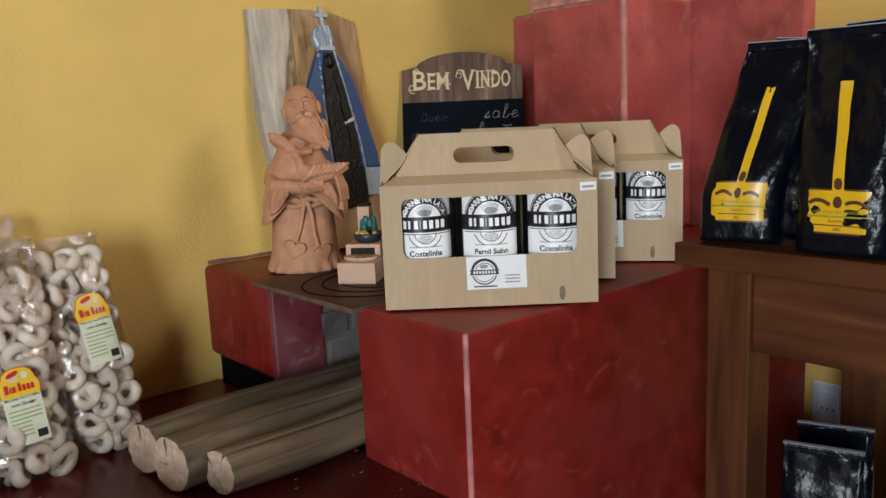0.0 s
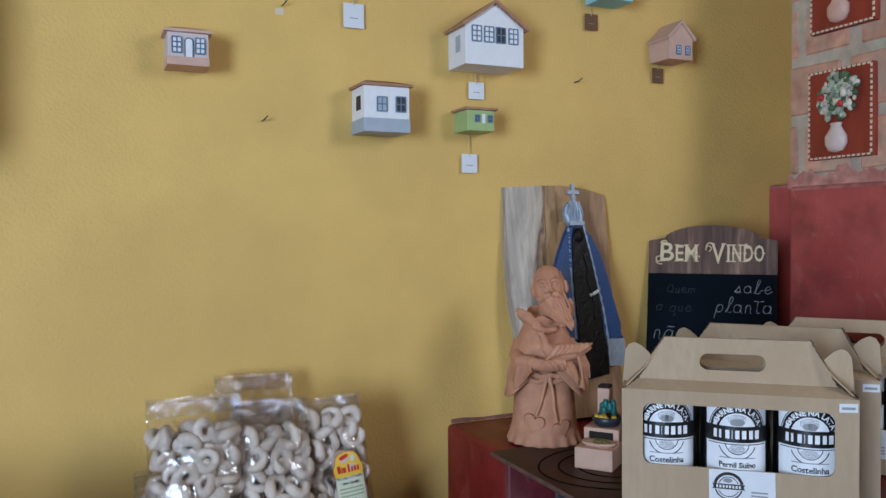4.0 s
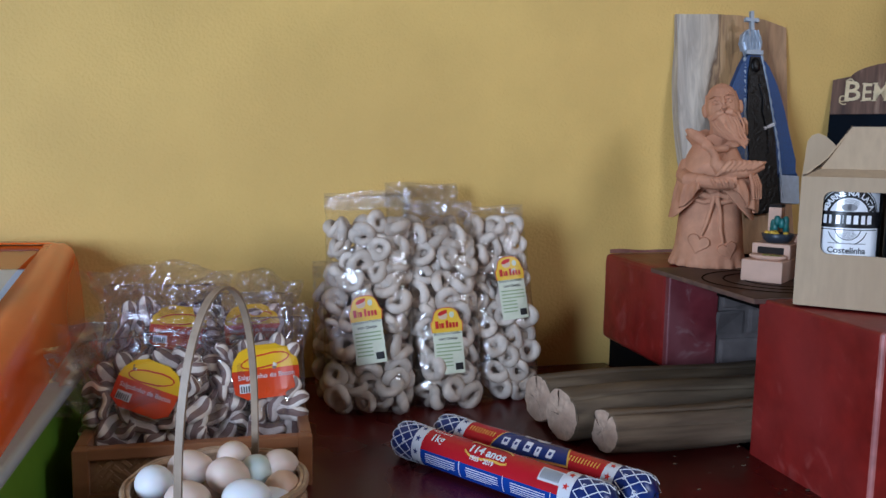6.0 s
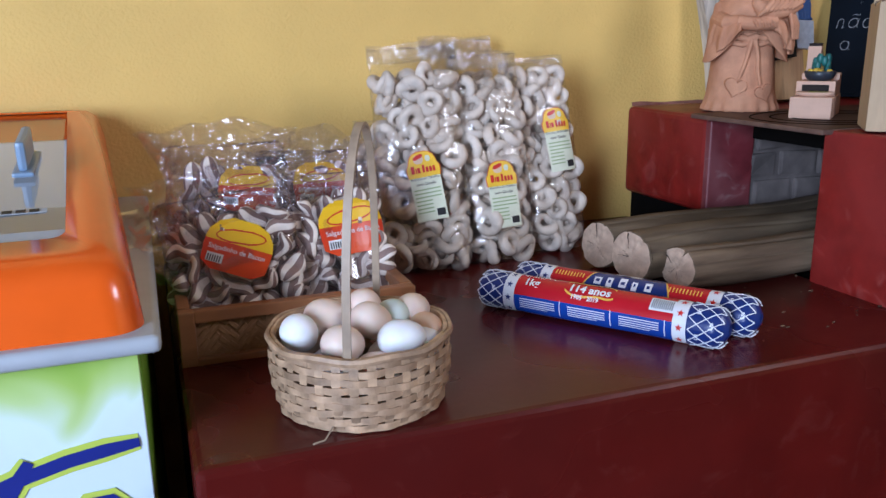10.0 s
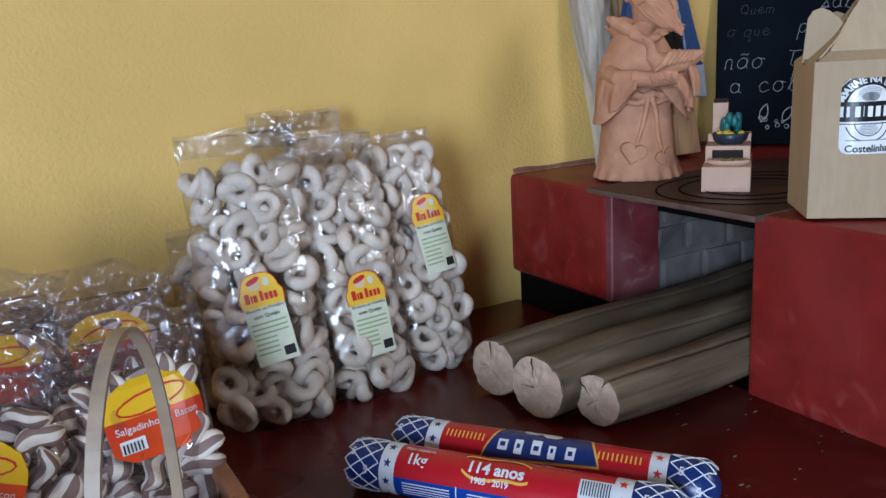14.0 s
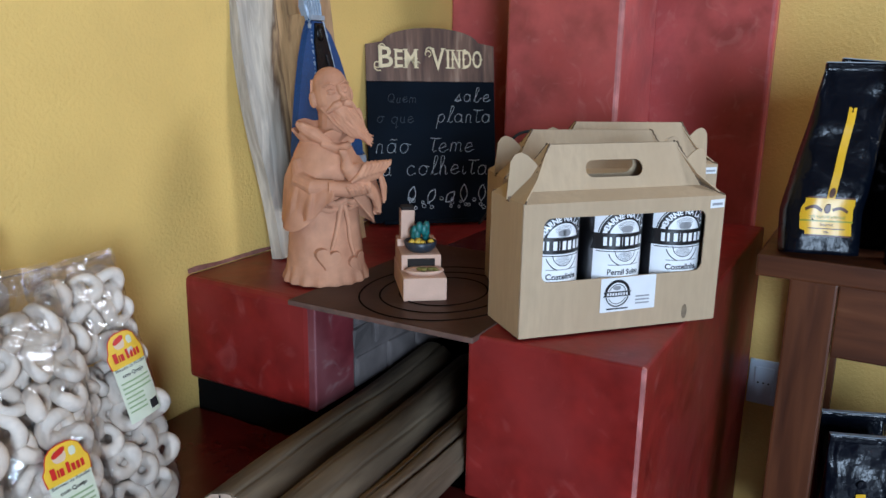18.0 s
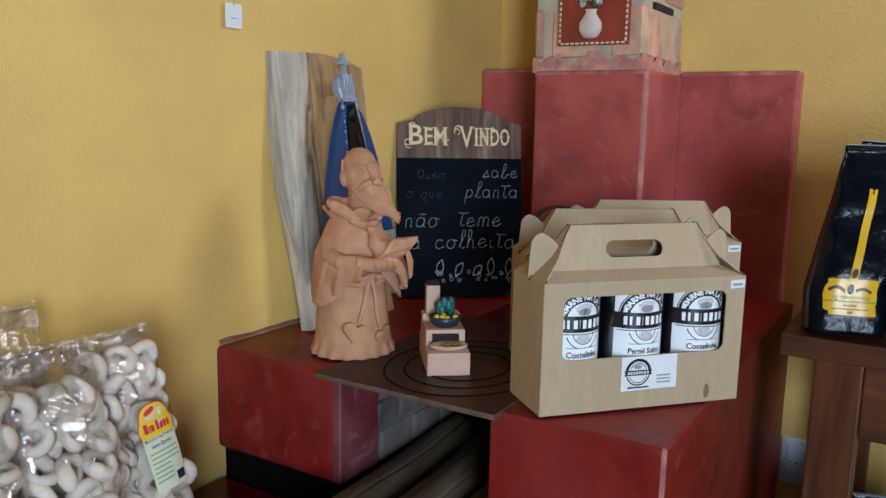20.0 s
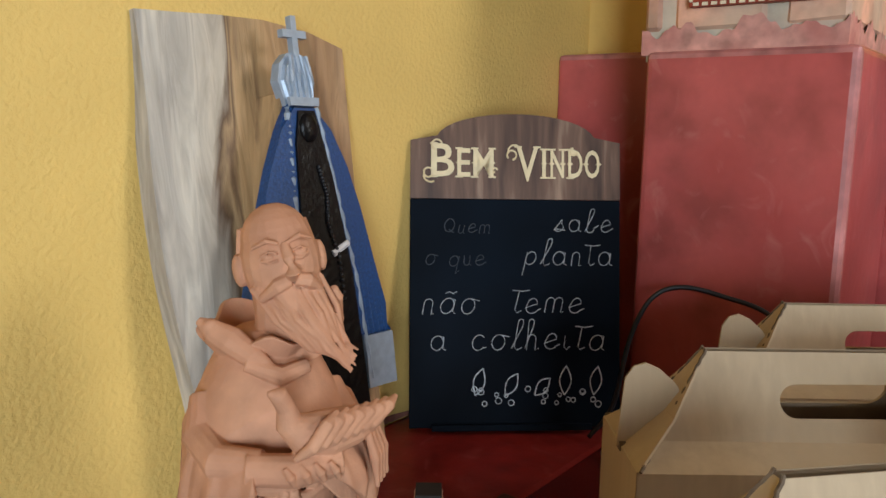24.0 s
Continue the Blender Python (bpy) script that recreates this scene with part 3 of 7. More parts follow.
def tin(m, flavour):
    ob = thing("tin_can", "tall silver tin of preserved pork with black and white label", "can", m, "tins in the gift boxes")
    r, h = 0.0475, 0.176
    part("can_body", lathe([(r - 0.002, 0), (r + 0.001, 0.001), (r + 0.001, 0.004), (r, 0.006), (r, h - 0.006), (r + 0.001, h - 0.004), (r + 0.001, h), (r - 0.003, h), (r - 0.004, h - 0.004), (0.001, h - 0.004)], 40), TIN, ob, smooth=True)
    n = 22
    rows = [[(x, 0.0, z) for x in np.linspace(-0.047, 0.047, n)] for z in (0.014, 0.170)]
    lab = part("label_sheet", round_can(grid_mesh(rows, False, False), r + 0.0006), TINLABEL, ob, "shiny white printed label")
    def ink(bm, mt=INK, lift=0.0010):
        part("print", round_can(shift(bm, z=0.041), r + lift), mt, lab)
    def band(x0, x1, z0, z1, k=12):
        return grid_mesh([[(x, 0, z) for x in np.linspace(x0, x1, k)] for z in (z0, z1)], False, False)
    # arched crest with words, brand band, animal silhouette and small print
    def ring(r0, r1, a0, a1, cz, k=22):
        return grid_mesh([[(q * math.cos(radians(a)), 0, cz + q * math.sin(radians(a))) for a in np.linspace(a0, a1, k)] for q in (r0, r1)], False, False)
    ink(ring(0.0262, 0.0402, 2, 178, 0.086))
    ink(ring(0.0412, 0.0426, 2, 178, 0.086))
    for q in range(9):
        ink(ring(0.0040 + 0.0019 * q, 0.0048 + 0.0019 * q, 20 + 4 * q, 160 - 3 * q, 0.090, 10), GREYINK)
    arch = lettering("CARNE NA LATA", 0.0108, thick=0, bold=0.0004)
    def bend(x, _, z):
        a = math.pi / 2 - x / 0.0330
        q = 0.0293 + z
        return (q * math.cos(a), 0.0, 0.086 + q * math.sin(a))
    ink(warp(arch, bend), TINLABEL, 0.0014)
    ink(grid_mesh([[(x + e * (0.004 if abs(x) > 0.045 else 0) * (1 if x < 0 else -1), 0, z) for x in np.linspace(-0.052, 0.052, 25)] for z, e in ((0.0700, 0), (0.0815, 1), (0.0930, 0))], False, False))
    ink(band(-0.043, 0.043, 0.0668, 0.0680))
    for k, (x, wd) in enumerate(zip((-0.031, -0.0235, -0.0155, -0.0075, -0.0035, 0.0045, 0.0135, 0.0215), (0.006, 0.0045, 0.0065, 0.002, 0.0065, 0.007, 0.0065, 0.0075))):
        ink(band(x * 1.12 + 0.0008, (x + wd) * 1.12 - 0.0008, 0.0755, 0.0877, 2), TINLABEL, 0.0014)
    ink(warp(ball(0.010, 0.0001, 0.0055, (0, 0, 0.099), 10, 6), lambda x, y, z: (x, 0, z)), GREYINK)
    ink(ring(0.016, 0.0172, 185, 355, 0.070), INK)
    for q in range(7):
        ink(ring(0.0035 + 0.0017 * q, 0.0043 + 0.0017 * q, 195 + 3 * q, 345 - 4 * q, 0.0695, 10), GREYINK)
    ink(ring(0.026, 0.0275, 200, 250, 0.073, 8))
    ink(ring(0.026, 0.0275, 290, 340, 0.073, 8))
    ink(band(-0.025, 0.025, 0.0475, 0.0488), GREYINK)
    ink(shift(lettering(flavour, 0.0118 if " " not in flavour else 0.0108, thick=0, bold=0.0003), z=0.0345))
    if " " in flavour:
        ink(band(-0.020, 0.020, 0.0265, 0.0290), GREYINK)
    else:
        ink(shift(lettering("Suína", 0.0092, thick=0, bold=0.0002), z=0.0245))
    return ob


def gift_box(m, stickers=True, group="kraft gift boxes"):
    ob = thing("gift_box", "kraft cardboard carry box with window, handle and tins", "box", m, group)
    t = 0.0022
    # front with its rounded window, sides, back and bottom; x along the front, y inwards
    outer, n = [], 6
    win = rounded(0.030, 0.285, 0.076, 0.164, 0.012, n)
    bm = bmesh.new()
    def frame_of(hole, rect, y):
        k = len(hole)
        cs = [rect[1], rect[2], rect[3], rect[0]]
        hv = [bm.verts.new((x, y, z)) for x, z in hole]
        cv = [bm.verts.new((x, y, z)) for x, z in cs]
        q = k // 4
        faces = []
        for s in range(4):
            for i in range(q - 1):
                bm.faces.new((cv[s], hv[s * q + i + 1], hv[s * q + i]))
            bm.faces.new((cv[s], cv[(s + 1) % 4], hv[((s + 1) * q) % k], hv[s * q + q - 1]))
        return hv
    rect = [(0, 0), (BW, 0), (BW, BH), (0, BH)]
    a = frame_of(win, rect, 0.0)
    b = frame_of(win, rect, t)
    for i in range(len(a)):
        j = (i + 1) % len(a)
        bm.faces.new((a[i], a[j], b[j], b[i]))
    bmesh.ops.recalc_face_normals(bm, faces=bm.faces)
    front = part("front_panel", bm, CARD, ob, "kraft front panel with rounded window")
    part("back_panel", box(0, BW, BD - t, BD, 0, BH, 0.0006, 1), CARD, ob)
    part("bottom_panel", box(0, BW, t, BD - t, 0, t), CARD, ob)
    for x in (0, BW - t):
        part("side_panel", box(x, x + t, t, BD - t, 0, BH, 0.0005, 1), CARD, ob)
    # each half of the lid: a low shoulder, then a steep panel with the cut-out handle
    hole = rounded(0.109, 0.200, 0.0165, 0.0405, 0.0118, 6)
    fold_y, fold_z, rise = 0.030, BH + 0.011, 0.0634
    tilt = math.atan2(0.0205, 0.060)
    for back in (False, True):
        fy = (lambda v: BD - v) if back else (lambda v: v)
        bm = bmesh.new()
        lid = [(0.022, 0.0), (BW - 0.022, 0.0), (BW - 0.054, rise), (0.058, rise)]
        a = frame_of(hole, lid, 0.0)
        b = frame_of(hole, lid, t)
        for q in zip(a, a[1:] + a[:1], b[1:] + b[:1], b):
            bm.faces.new(q)
        warp(bm, lambda x, y, z: (x, fy(fold_y + y * math.cos(tilt) + z * math.sin(tilt) - 0.0012 * math.sin(x * 24) * z / rise), fold_z - y * math.sin(tilt) + z * math.cos(tilt)))
        bmesh.ops.recalc_face_normals(bm, faces=bm.faces)
        part("handle_panel", bm, CARD, ob, "steep lid panel with rounded handle slot")
        bm = bmesh.new()
        bm.faces.new([bm.verts.new((x, fy(y), z)) for x, y, z in ((0.002, 0.0, BH), (BW - 0.002, 0.0, BH), (BW - 0.022, fold_y, fold_z), (0.022, fold_y, fold_z))])
        bmesh.ops.recalc_face_normals(bm, faces=bm.faces)
        bmesh.ops.solidify(bm, geom=list(bm.faces), thickness=0.0018)
        part("shoulder_panel", bm, CARD, ob, "low sloping shoulder of the lid")
        for x0, x1, x2 in ((0.002, 0.022, 0.058), (BW - 0.002, BW - 0.022, BW - 0.054)):
            line = [(x0 + (x1 - x0) * f, fold_y * f, BH + 0.011 * f) for f in np.linspace(0, 1, 9)] + [(x1 + (x2 - x1) * f, fold_y + 0.0205 * f, fold_z + 0.060 * f) for f in np.linspace(0.04, 1, 20)]
            part("cut_edge", pipe([(x + 0.0006 * math.sin(i * 2.6), fy(y), z + 0.0008 + 0.0007 * math.sin(i * 2.1)) for i, (x, y, z) in enumerate(line)], 0.0013, 5), CARD_EDGE, ob, "dark torn flute of the cardboard edge")
    # folded gable panel and one rounded locking ear at each end
    for side in (0, 1):
        fx = (lambda x: x) if not side else (lambda x: BW - x)
        bm = bmesh.new()
        vs = [bm.verts.new(p) for p in ((fx(0.001), 0.002, BH), (fx(0.001), BD - 0.002, BH), (fx(0.030), BD - 0.026, BH + 0.028), (fx(0.057), BD / 2 + 0.003, BH + 0.070), (fx(0.057), BD / 2 - 0.003, BH + 0.070), (fx(0.030), 0.026, BH + 0.028))]
        bm.faces.new((vs[0], vs[1], vs[2], vs[5]))
        bm.faces.new((vs[5], vs[2], vs[3], vs[4]))
        bmesh.ops.recalc_face_normals(bm, faces=bm.faces)
        bmesh.ops.solidify(bm, geom=list(bm.faces), thickness=0.0018)
        part("gable_flap", bm, CARD, ob, "inward folded gable panel")
        e = slab([(0.0, 0.0), (0.028, 0.019), (0.043, 0.041), (0.036, 0.051), (0.024, 0.061), (0.014, 0.065), (0.006, 0.062), (0.001, 0.053)], t)
        warp(e, lambda x, y, z: (fx(-0.003 + x + 0.06 * z), 0.050 + y - 0.10 * x, BH - 0.002 + z * 0.98))
        bmesh.ops.recalc_face_normals(e, faces=e.faces)
        part("locking_ear", e, CARD, ob, "rounded cardboard locking ear")
        part("ear_slot", box(min(fx(-0.001), fx(0.006)), max(fx(-0.001), fx(0.006)), 0.047, 0.054, BH - 0.004, BH + 0.0025), CARD_EDGE, ob)
    if stickers:
        lab = part("paper_label", slab([(0.122, 0.026), (0.210, 0.027), (0.2095, 0.076), (0.1215, 0.075)], -0.0006, y=-0.0002), PAPER, ob, "white paper label with round crest")
        for a0, a1, q, wide in ((12, 168, 0.0205, 0.0042), (20, 160, 0.0140, 0.0010), (196, 344, 0.0190, 0.0018), (205, 335, 0.0150, 0.0010)):
            part("print", slab(arc(0.148, 0.052, q, q, a0, a1, 14) + list(reversed(arc(0.148, 0.052, q - wide, q - wide, a0, a1, 14))), -0.0003, y=-0.0009), INK, lab)
        part("print", slab([(0.126, 0.0480), (0.170, 0.0480), (0.168, 0.0515), (0.170, 0.0555), (0.126, 0.0555), (0.128, 0.0515)], -0.0003, y=-0.0009), INK, lab)
        for k in range(8):
            part("print", slab([(0.1315 + k * 0.0043, 0.0498), (0.1342 + k * 0.0043, 0.0498), (0.1342 + k * 0.0043, 0.0538), (0.1315 + k * 0.0043, 0.0538)], -0.0003, y=-0.0013), PAPER, lab)
        part("print", slab(arc(0.147, 0.0605, 0.0065, 0.0032, 0, 360, 12)[:-1], -0.0003, y=-0.0009), GREYINK, lab)
        part("print", slab([(0.132, 0.0295), (0.166, 0.0295), (0.166, 0.0315), (0.132, 0.0315)], -0.0003, y=-0.0009), INK, lab)
        for zz in (0.045, 0.040, 0.035):
            part("print", slab([(0.178, zz), (0.200, zz), (0.200, zz + 0.0022), (0.178, zz + 0.0022)], -0.0003, y=-0.0009), GREYINK, lab)
    part("stain", slab(arc(0.262, 0.016, 0.0045, 0.011, 0, 360, 14)[:-1], -0.0004, y=-0.0001), mat("greasy_stain", (0.20, 0.145, 0.09), 0.8, var=0.3, scale=120) if "greasy_stain" not in bpy.data.materials else bpy.data.materials["greasy_stain"], front, "small greasy stain")
    stick = part("price_sticker", slab([(0.290, 0.166), (0.313, 0.167), (0.313, 0.179), (0.290, 0.178)], -0.0005, y=-0.0002), PAPER, ob, "small white price sticker")
    part("print", slab([(0.293, 0.170), (0.310, 0.1705), (0.310, 0.174), (0.293, 0.1735)], -0.0003, y=-0.0008), GREYINK, stick)
    return ob


def box_pose(x, y, turn=0.0):
    return pose(x, y, STOVE_Z + 0.002, 0, 0, math.degrees(math.atan2(U.y, U.x)) + turn)


BOXES = [box_pose(0.7025, 0.983, 0.4), box_pose(0.887, 1.099, -9.4), box_pose(1.086, 1.099, -10.2)]
first_box = gift_box(BOXES[0])
for m in BOXES[1:]:
    copy_thing(first_box, m)
first_tins = []
for k, m in enumerate(BOXES):
    for j, flavour in enumerate(("Costelinha", "Pernil Suíno", "Costelinha")):
        at = m @ pose(0.057 + 0.1005 * j, BD / 2 - 0.002, 0.0026, 0, 0, (8, 3, -4)[j])
        if k == 0:
            first_tins.append(tin(at, flavour))
        else:
            copy_thing(first_tins[j], at)

# ---- clay figure of a bearded friar with birds: one plain mesh ----
def friar():
    bm = bmesh.new()
    prof = [(0.001, 0.0), (0.072, 0.0), (0.073, 0.006), (0.069, 0.016), (0.064, 0.040), (0.061, 0.075), (0.057, 0.115), (0.055, 0.140), (0.056, 0.165), (0.056, 0.190), (0.050, 0.212), (0.040, 0.232), (0.030, 0.245), (0.022, 0.250), (0.001, 0.252)]
    zs = np.concatenate(([0.0, 0.0], np.linspace(0.003, 0.250, 60)))
    fit_r = np.interp(zs[2:], [p[1] for p in prof[2:-1]], [p[0] for p in prof[2:-1]])
    prof = [(0.001, 0.0), (0.072, 0.0)] + [(float(r), float(z)) for r, z in zip(fit_r, zs[2:])] + [(0.001, 0.252)]
    rows = []
    for r, z in prof:
        row = []
        for i in range(96):
            a = 2 * math.pi * i / 96
            fold = 1 + (0.035 * math.sin(a * 17) * max(0, 1 - z / 0.03) if z < 0.03 else 0.012 * math.sin(a * 7 + 1) * (z < 0.15))
            row.append((r * fold * math.cos(a), r * fold * 0.92 * math.sin(a), z))
        rows.append(row)
    grid_mesh(rows, bm=bm)
    # short cape with wide sleeves, lifted over the folded arms
    outer, inner = [], []
    for f in np.linspace(0, 1, 34):
        ro, ri = [], []
        for i in range(128):
            a = 2 * math.pi * i / 128
            front = max(0.0, -math.sin(a))
            side = abs(math.cos(a))
            hem = 0.118 - 0.020 * side**3 + 0.040 * front**6
            z = 0.236 + (hem - 0.236) * f
            off_ = abs((a + math.pi / 2 + math.pi) % (2 * math.pi) - math.pi)
            arm = math.exp(-(((off_ - 1.0) / 0.48) ** 2))
            z -= 0.012 * arm * f
            r = 0.034 + 0.013 * arm * f**0.8 + 0.027 * min(1, f * 2.2) ** 0.7 + 0.008 * f**1.4 * (0.45 + side)
            r *= 1 + 0.020 * math.sin(a * 9 + 3 * f) * f + 0.030 * noise.noise(Vector((math.cos(a) * 2.5, math.sin(a) * 2.5, f * 2.2))) * min(1, f * 3)
            ro.append((r * math.cos(a), r * 0.93 * math.sin(a) - 0.004 * front * f, z))
            r -= 0.0045
            ri.append((r * math.cos(a), r * 0.93 * math.sin(a) - 0.004 * front * f, z + 0.0005))
        outer.append(ro)
        inner.append(ri)
    grid_mesh(outer + list(reversed(inner)), cap=True, bm=bm)
    for s in (-1, 1):
        pipe([(s * 0.046, -0.006, 0.196), (s * 0.054, -0.026, 0.174), (s * 0.048, -0.060, 0.166), (s * 0.022, -0.080, 0.168)], [0.016, 0.016, 0.014, 0.011], 16, bm)
        # the wide sleeve hangs in folds from the forearm
        top_ = [(0.052, 0.020, 0.200), (0.072, -0.004, 0.190), (0.072, -0.034, 0.180), (0.060, -0.062, 0.172), (0.036, -0.082, 0.172)]
        low_ = [(0.062, 0.024, 0.120), (0.086, -0.002, 0.108), (0.084, -0.036, 0.106), (0.066, -0.068, 0.118), (0.034, -0.090, 0.152)]
        rows = []
        for f in np.linspace(0, 4, 65):
            k = min(int(f), 3)
            g = f - k
            g = g * g * (3 - 2 * g) * 0.5 + g * 0.5
            a_ = Vector(top_[k]).lerp(Vector(top_[k + 1]), g)
            b_ = Vector(low_[k]).lerp(Vector(low_[k + 1]), g)
            side_ = Vector((b_.x, b_.y * 0.9, 0)).normalized()
            pts = [a_.lerp(b_, h) + side_ * (0.0045 * math.sin(f * 5.5 + s) * h + 0.0022 * math.sin(f * 11 + 4 * h) * h + 0.006 * math.sin(math.pi * h)) for h in np.linspace(0, 1, 17)]
            ring_ = [p + side_ * 0.0030 for p in pts] + [p - side_ * 0.0030 for p in reversed(pts)]
            rows.append([(s * p.x * (0.80 if s < 0 else 0.94), p.y, p.z) for p in ring_])
        grid_mesh(rows, bm=bm)
    # ruffled collar that opens round the neck
    outer, inner = [], []
    for f in np.linspace(0, 1, 14):
        ro, ri = [], []
        for a in np.linspace(0, 2 * math.pi, 96, endpoint=False):
            back = max(0.0, math.sin(a + 0.5))
            r = 0.046 - 0.010 * (1 - f) + (0.006 + 0.009 * back) * f * (1 + 0.30 * math.sin(7 * a) + 0.16 * math.sin(13 * a + 1))
            z = 0.226 + (0.022 + 0.016 * back) * f + 0.004 * f * math.sin(7 * a + 1)
            ro.append((r * math.cos(a), r * 0.88 * math.sin(a), z))
            ri.append(((r - 0.005) * math.cos(a), (r - 0.005) * 0.88 * math.sin(a), z + 0.001))
        outer.append(ro)
        inner.append(ri)
    grid_mesh(outer + list(reversed(inner)), bm=bm)
    pipe([(-0.024, -0.040, 0.232), (0.0, -0.050, 0.222), (0.022, -0.046, 0.228)], [0.006, 0.008, 0.006], 10, bm)
    # small bird on the shoulder
    pipe([(-0.054, -0.012, 0.262), (-0.044, -0.018, 0.254), (-0.032, -0.026, 0.247), (-0.018, -0.038, 0.236), (-0.002, -0.048, 0.224)], [0.003, 0.009, 0.0115, 0.009, 0.003], 12, bm)
    ball(0.007, 0.007, 0.006, (-0.046, -0.018, 0.258), bm=bm)
    body, bm = bm, bmesh.new()
    # neck, head, tonsured hair, ears and nose
    pipe([(0, 0.0, 0.235), (0.000, -0.006, 0.268), (0.002, -0.008, 0.290)], [0.030, 0.027, 0.028], 16, bm)
    ball(0.032, 0.033, 0.040, (0.001, -0.010, 0.306), 22, 14, bm)
    ball(0.029, 0.030, 0.030, (0.001, -0.008, 0.320), 22, 14, bm)
    for s in (-1, 1):
        ball(0.006, 0.009, 0.013, (s * 0.033 + 0.001, -0.006, 0.304), 10, 8, bm)
        pipe([(s * 0.004, -0.042, 0.323), (s * 0.013, -0.043, 0.3265), (s * 0.024, -0.035, 0.322)], [0.0016, 0.0022, 0.0012], 8, bm)
        ball(0.0050, 0.0036, 0.0028, (s * 0.0125, -0.0385, 0.3142), 12, 8, bm)
        pipe([(0.002 + s * 0.002, -0.043, 0.296), (s * 0.012 + 0.002, -0.043, 0.293), (s * 0.024, -0.034, 0.284)], [0.005, 0.006, 0.003], 8, bm)
    pipe([(0.001, -0.040, 0.322), (0.0015, -0.048, 0.311), (0.002, -0.053, 0.302), (0.002, -0.046, 0.298)], [0.0036, 0.0048, 0.0068, 0.004], 10, bm)
    # tonsure line, cheek furrows and lids
    for k in range(22):
        a = 2 * math.pi * k / 22
        if math.sin(a) > 0.15:
            pipe([(0.028 * math.cos(a) + 0.001, -0.008 + 0.028 * math.sin(a), 0.334), (0.0335 * math.cos(a) + 0.001, -0.009 + 0.0335 * math.sin(a), 0.312)], 0.0021, 6, bm)
    for s in (-1, 1):
        pipe([(s * 0.006, -0.0425, 0.3165), (s * 0.0125, -0.0435, 0.3185), (s * 0.020, -0.038, 0.3150)], 0.0010, 6, bm)
        pipe([(s * 0.006, -0.0420, 0.3115), (s * 0.0125, -0.0425, 0.3100), (s * 0.019, -0.037, 0.3120)], 0.0009, 6, bm)
    # beard: a solid core with many fine locks on it
    pipe([(0.000, -0.030, 0.290), (0.008, -0.040, 0.266), (0.019, -0.050, 0.244), (0.031, -0.056, 0.226)], [0.019, 0.013, 0.0075, 0.002], 16, bm, 0.6)
    for k in range(15):
        f = (k - 7) / 7
        o = 0.0024 * math.sin(k * 2.3)
        pipe([(f * 0.028, -0.038 + 0.014 * abs(f) ** 1.5, 0.292), (f * 0.0245 + 0.008 + o, -0.052 + 0.014 * abs(f) ** 1.5, 0.268), (0.019 + f * 0.015 - o, -0.061 + 0.011 * abs(f), 0.244), (0.031 + f * 0.007 + o, -0.065 + 0.004 * abs(f), 0.224 + 0.014 * abs(f))], [0.0022, 0.0026 + 0.0006 * (k % 2), 0.0022, 0.0010], 7, bm)
    join(body, bm, pose(0.016, -0.002, -0.004) @ pose(0, 0, 0.27) @ pose(0, 0, 0, -3, -9, -3) @ Matrix.Diagonal((0.97, 1.02, 1.05, 1)) @ pose(0, 0, -0.27))
    bm = body
    # dove held by the figure: upright neck, plump body, folded wing with long feathers, tail to one side
    pipe([(-0.020, -0.094, 0.226), (-0.012, -0.092, 0.223), (-0.006, -0.090, 0.212), (-0.004, -0.088, 0.200), (0.006, -0.086, 0.190), (0.026, -0.083, 0.186), (0.048, -0.077, 0.187), (0.068, -0.069, 0.190), (0.084, -0.060, 0.194)], [0.0016, 0.0070, 0.0072, 0.0100, 0.0150, 0.0180, 0.0150, 0.0095, 0.0045], 16, bm)
    for k in range(7):
        f = k / 6
        pipe([(-0.002 + 0.050 * f, -0.099 + 0.016 * f, 0.176 + 0.008 * f), (0.008 + 0.052 * f, -0.107 + 0.020 * f, 0.186 + 0.005 * f), (0.020 + 0.056 * f, -0.104 + 0.024 * f, 0.201 - 0.001 * f), (0.030 + 0.056 * f, -0.094 + 0.026 * f, 0.206 - 0.004 * f)], [0.0026, 0.0052, 0.0050, 0.0022], 9, bm)
    for k in range(4):
        pipe([(0.058 + 0.004 * k, -0.082 + 0.006 * k, 0.182), (0.064 + 0.005 * k, -0.082 + 0.007 * k, 0.160), (0.068 + 0.005 * k, -0.078 + 0.007 * k, 0.134)], [0.003, 0.0042, 0.002], 8, bm)
    # second small bird behind the beard
    pipe([(0.044, -0.018, 0.236), (0.049, -0.022, 0.258), (0.050, -0.026, 0.276), (0.048, -0.030, 0.284)], [0.008, 0.010, 0.007, 0.003], 12, bm)
    # folded fingers below it
    pipe([(-0.034, -0.080, 0.166), (0.0, -0.089, 0.163), (0.034, -0.086, 0.165)], [0.012, 0.013, 0.012], 14, bm)
    for k in range(4):
        pipe([(-0.010 + 0.011 * k, -0.098, 0.170), (-0.006 + 0.011 * k, -0.1025, 0.164), (-0.003 + 0.011 * k, -0.099, 0.157)], [0.0022, 0.0036, 0.0026], 8, bm)
    # rope belt, its hanging ends and two hearts
    belt = [(0.0605 * math.cos(a), 0.057 * math.sin(a), 0.138 + 0.002 * math.sin(12 * a)) for a in np.linspace(0, 2 * math.pi, 49)]
    pipe(belt, [0.0062 + 0.001 * math.sin(i * 2.1) for i in range(49)], 8, bm)
    belt2 = [(0.060 * math.cos(a), 0.0565 * math.sin(a), 0.127 + 0.002 * math.sin(11 * a)) for a in np.linspace(0, 2 * math.pi, 49)]
    pipe(belt2, 0.0048, 8, bm)
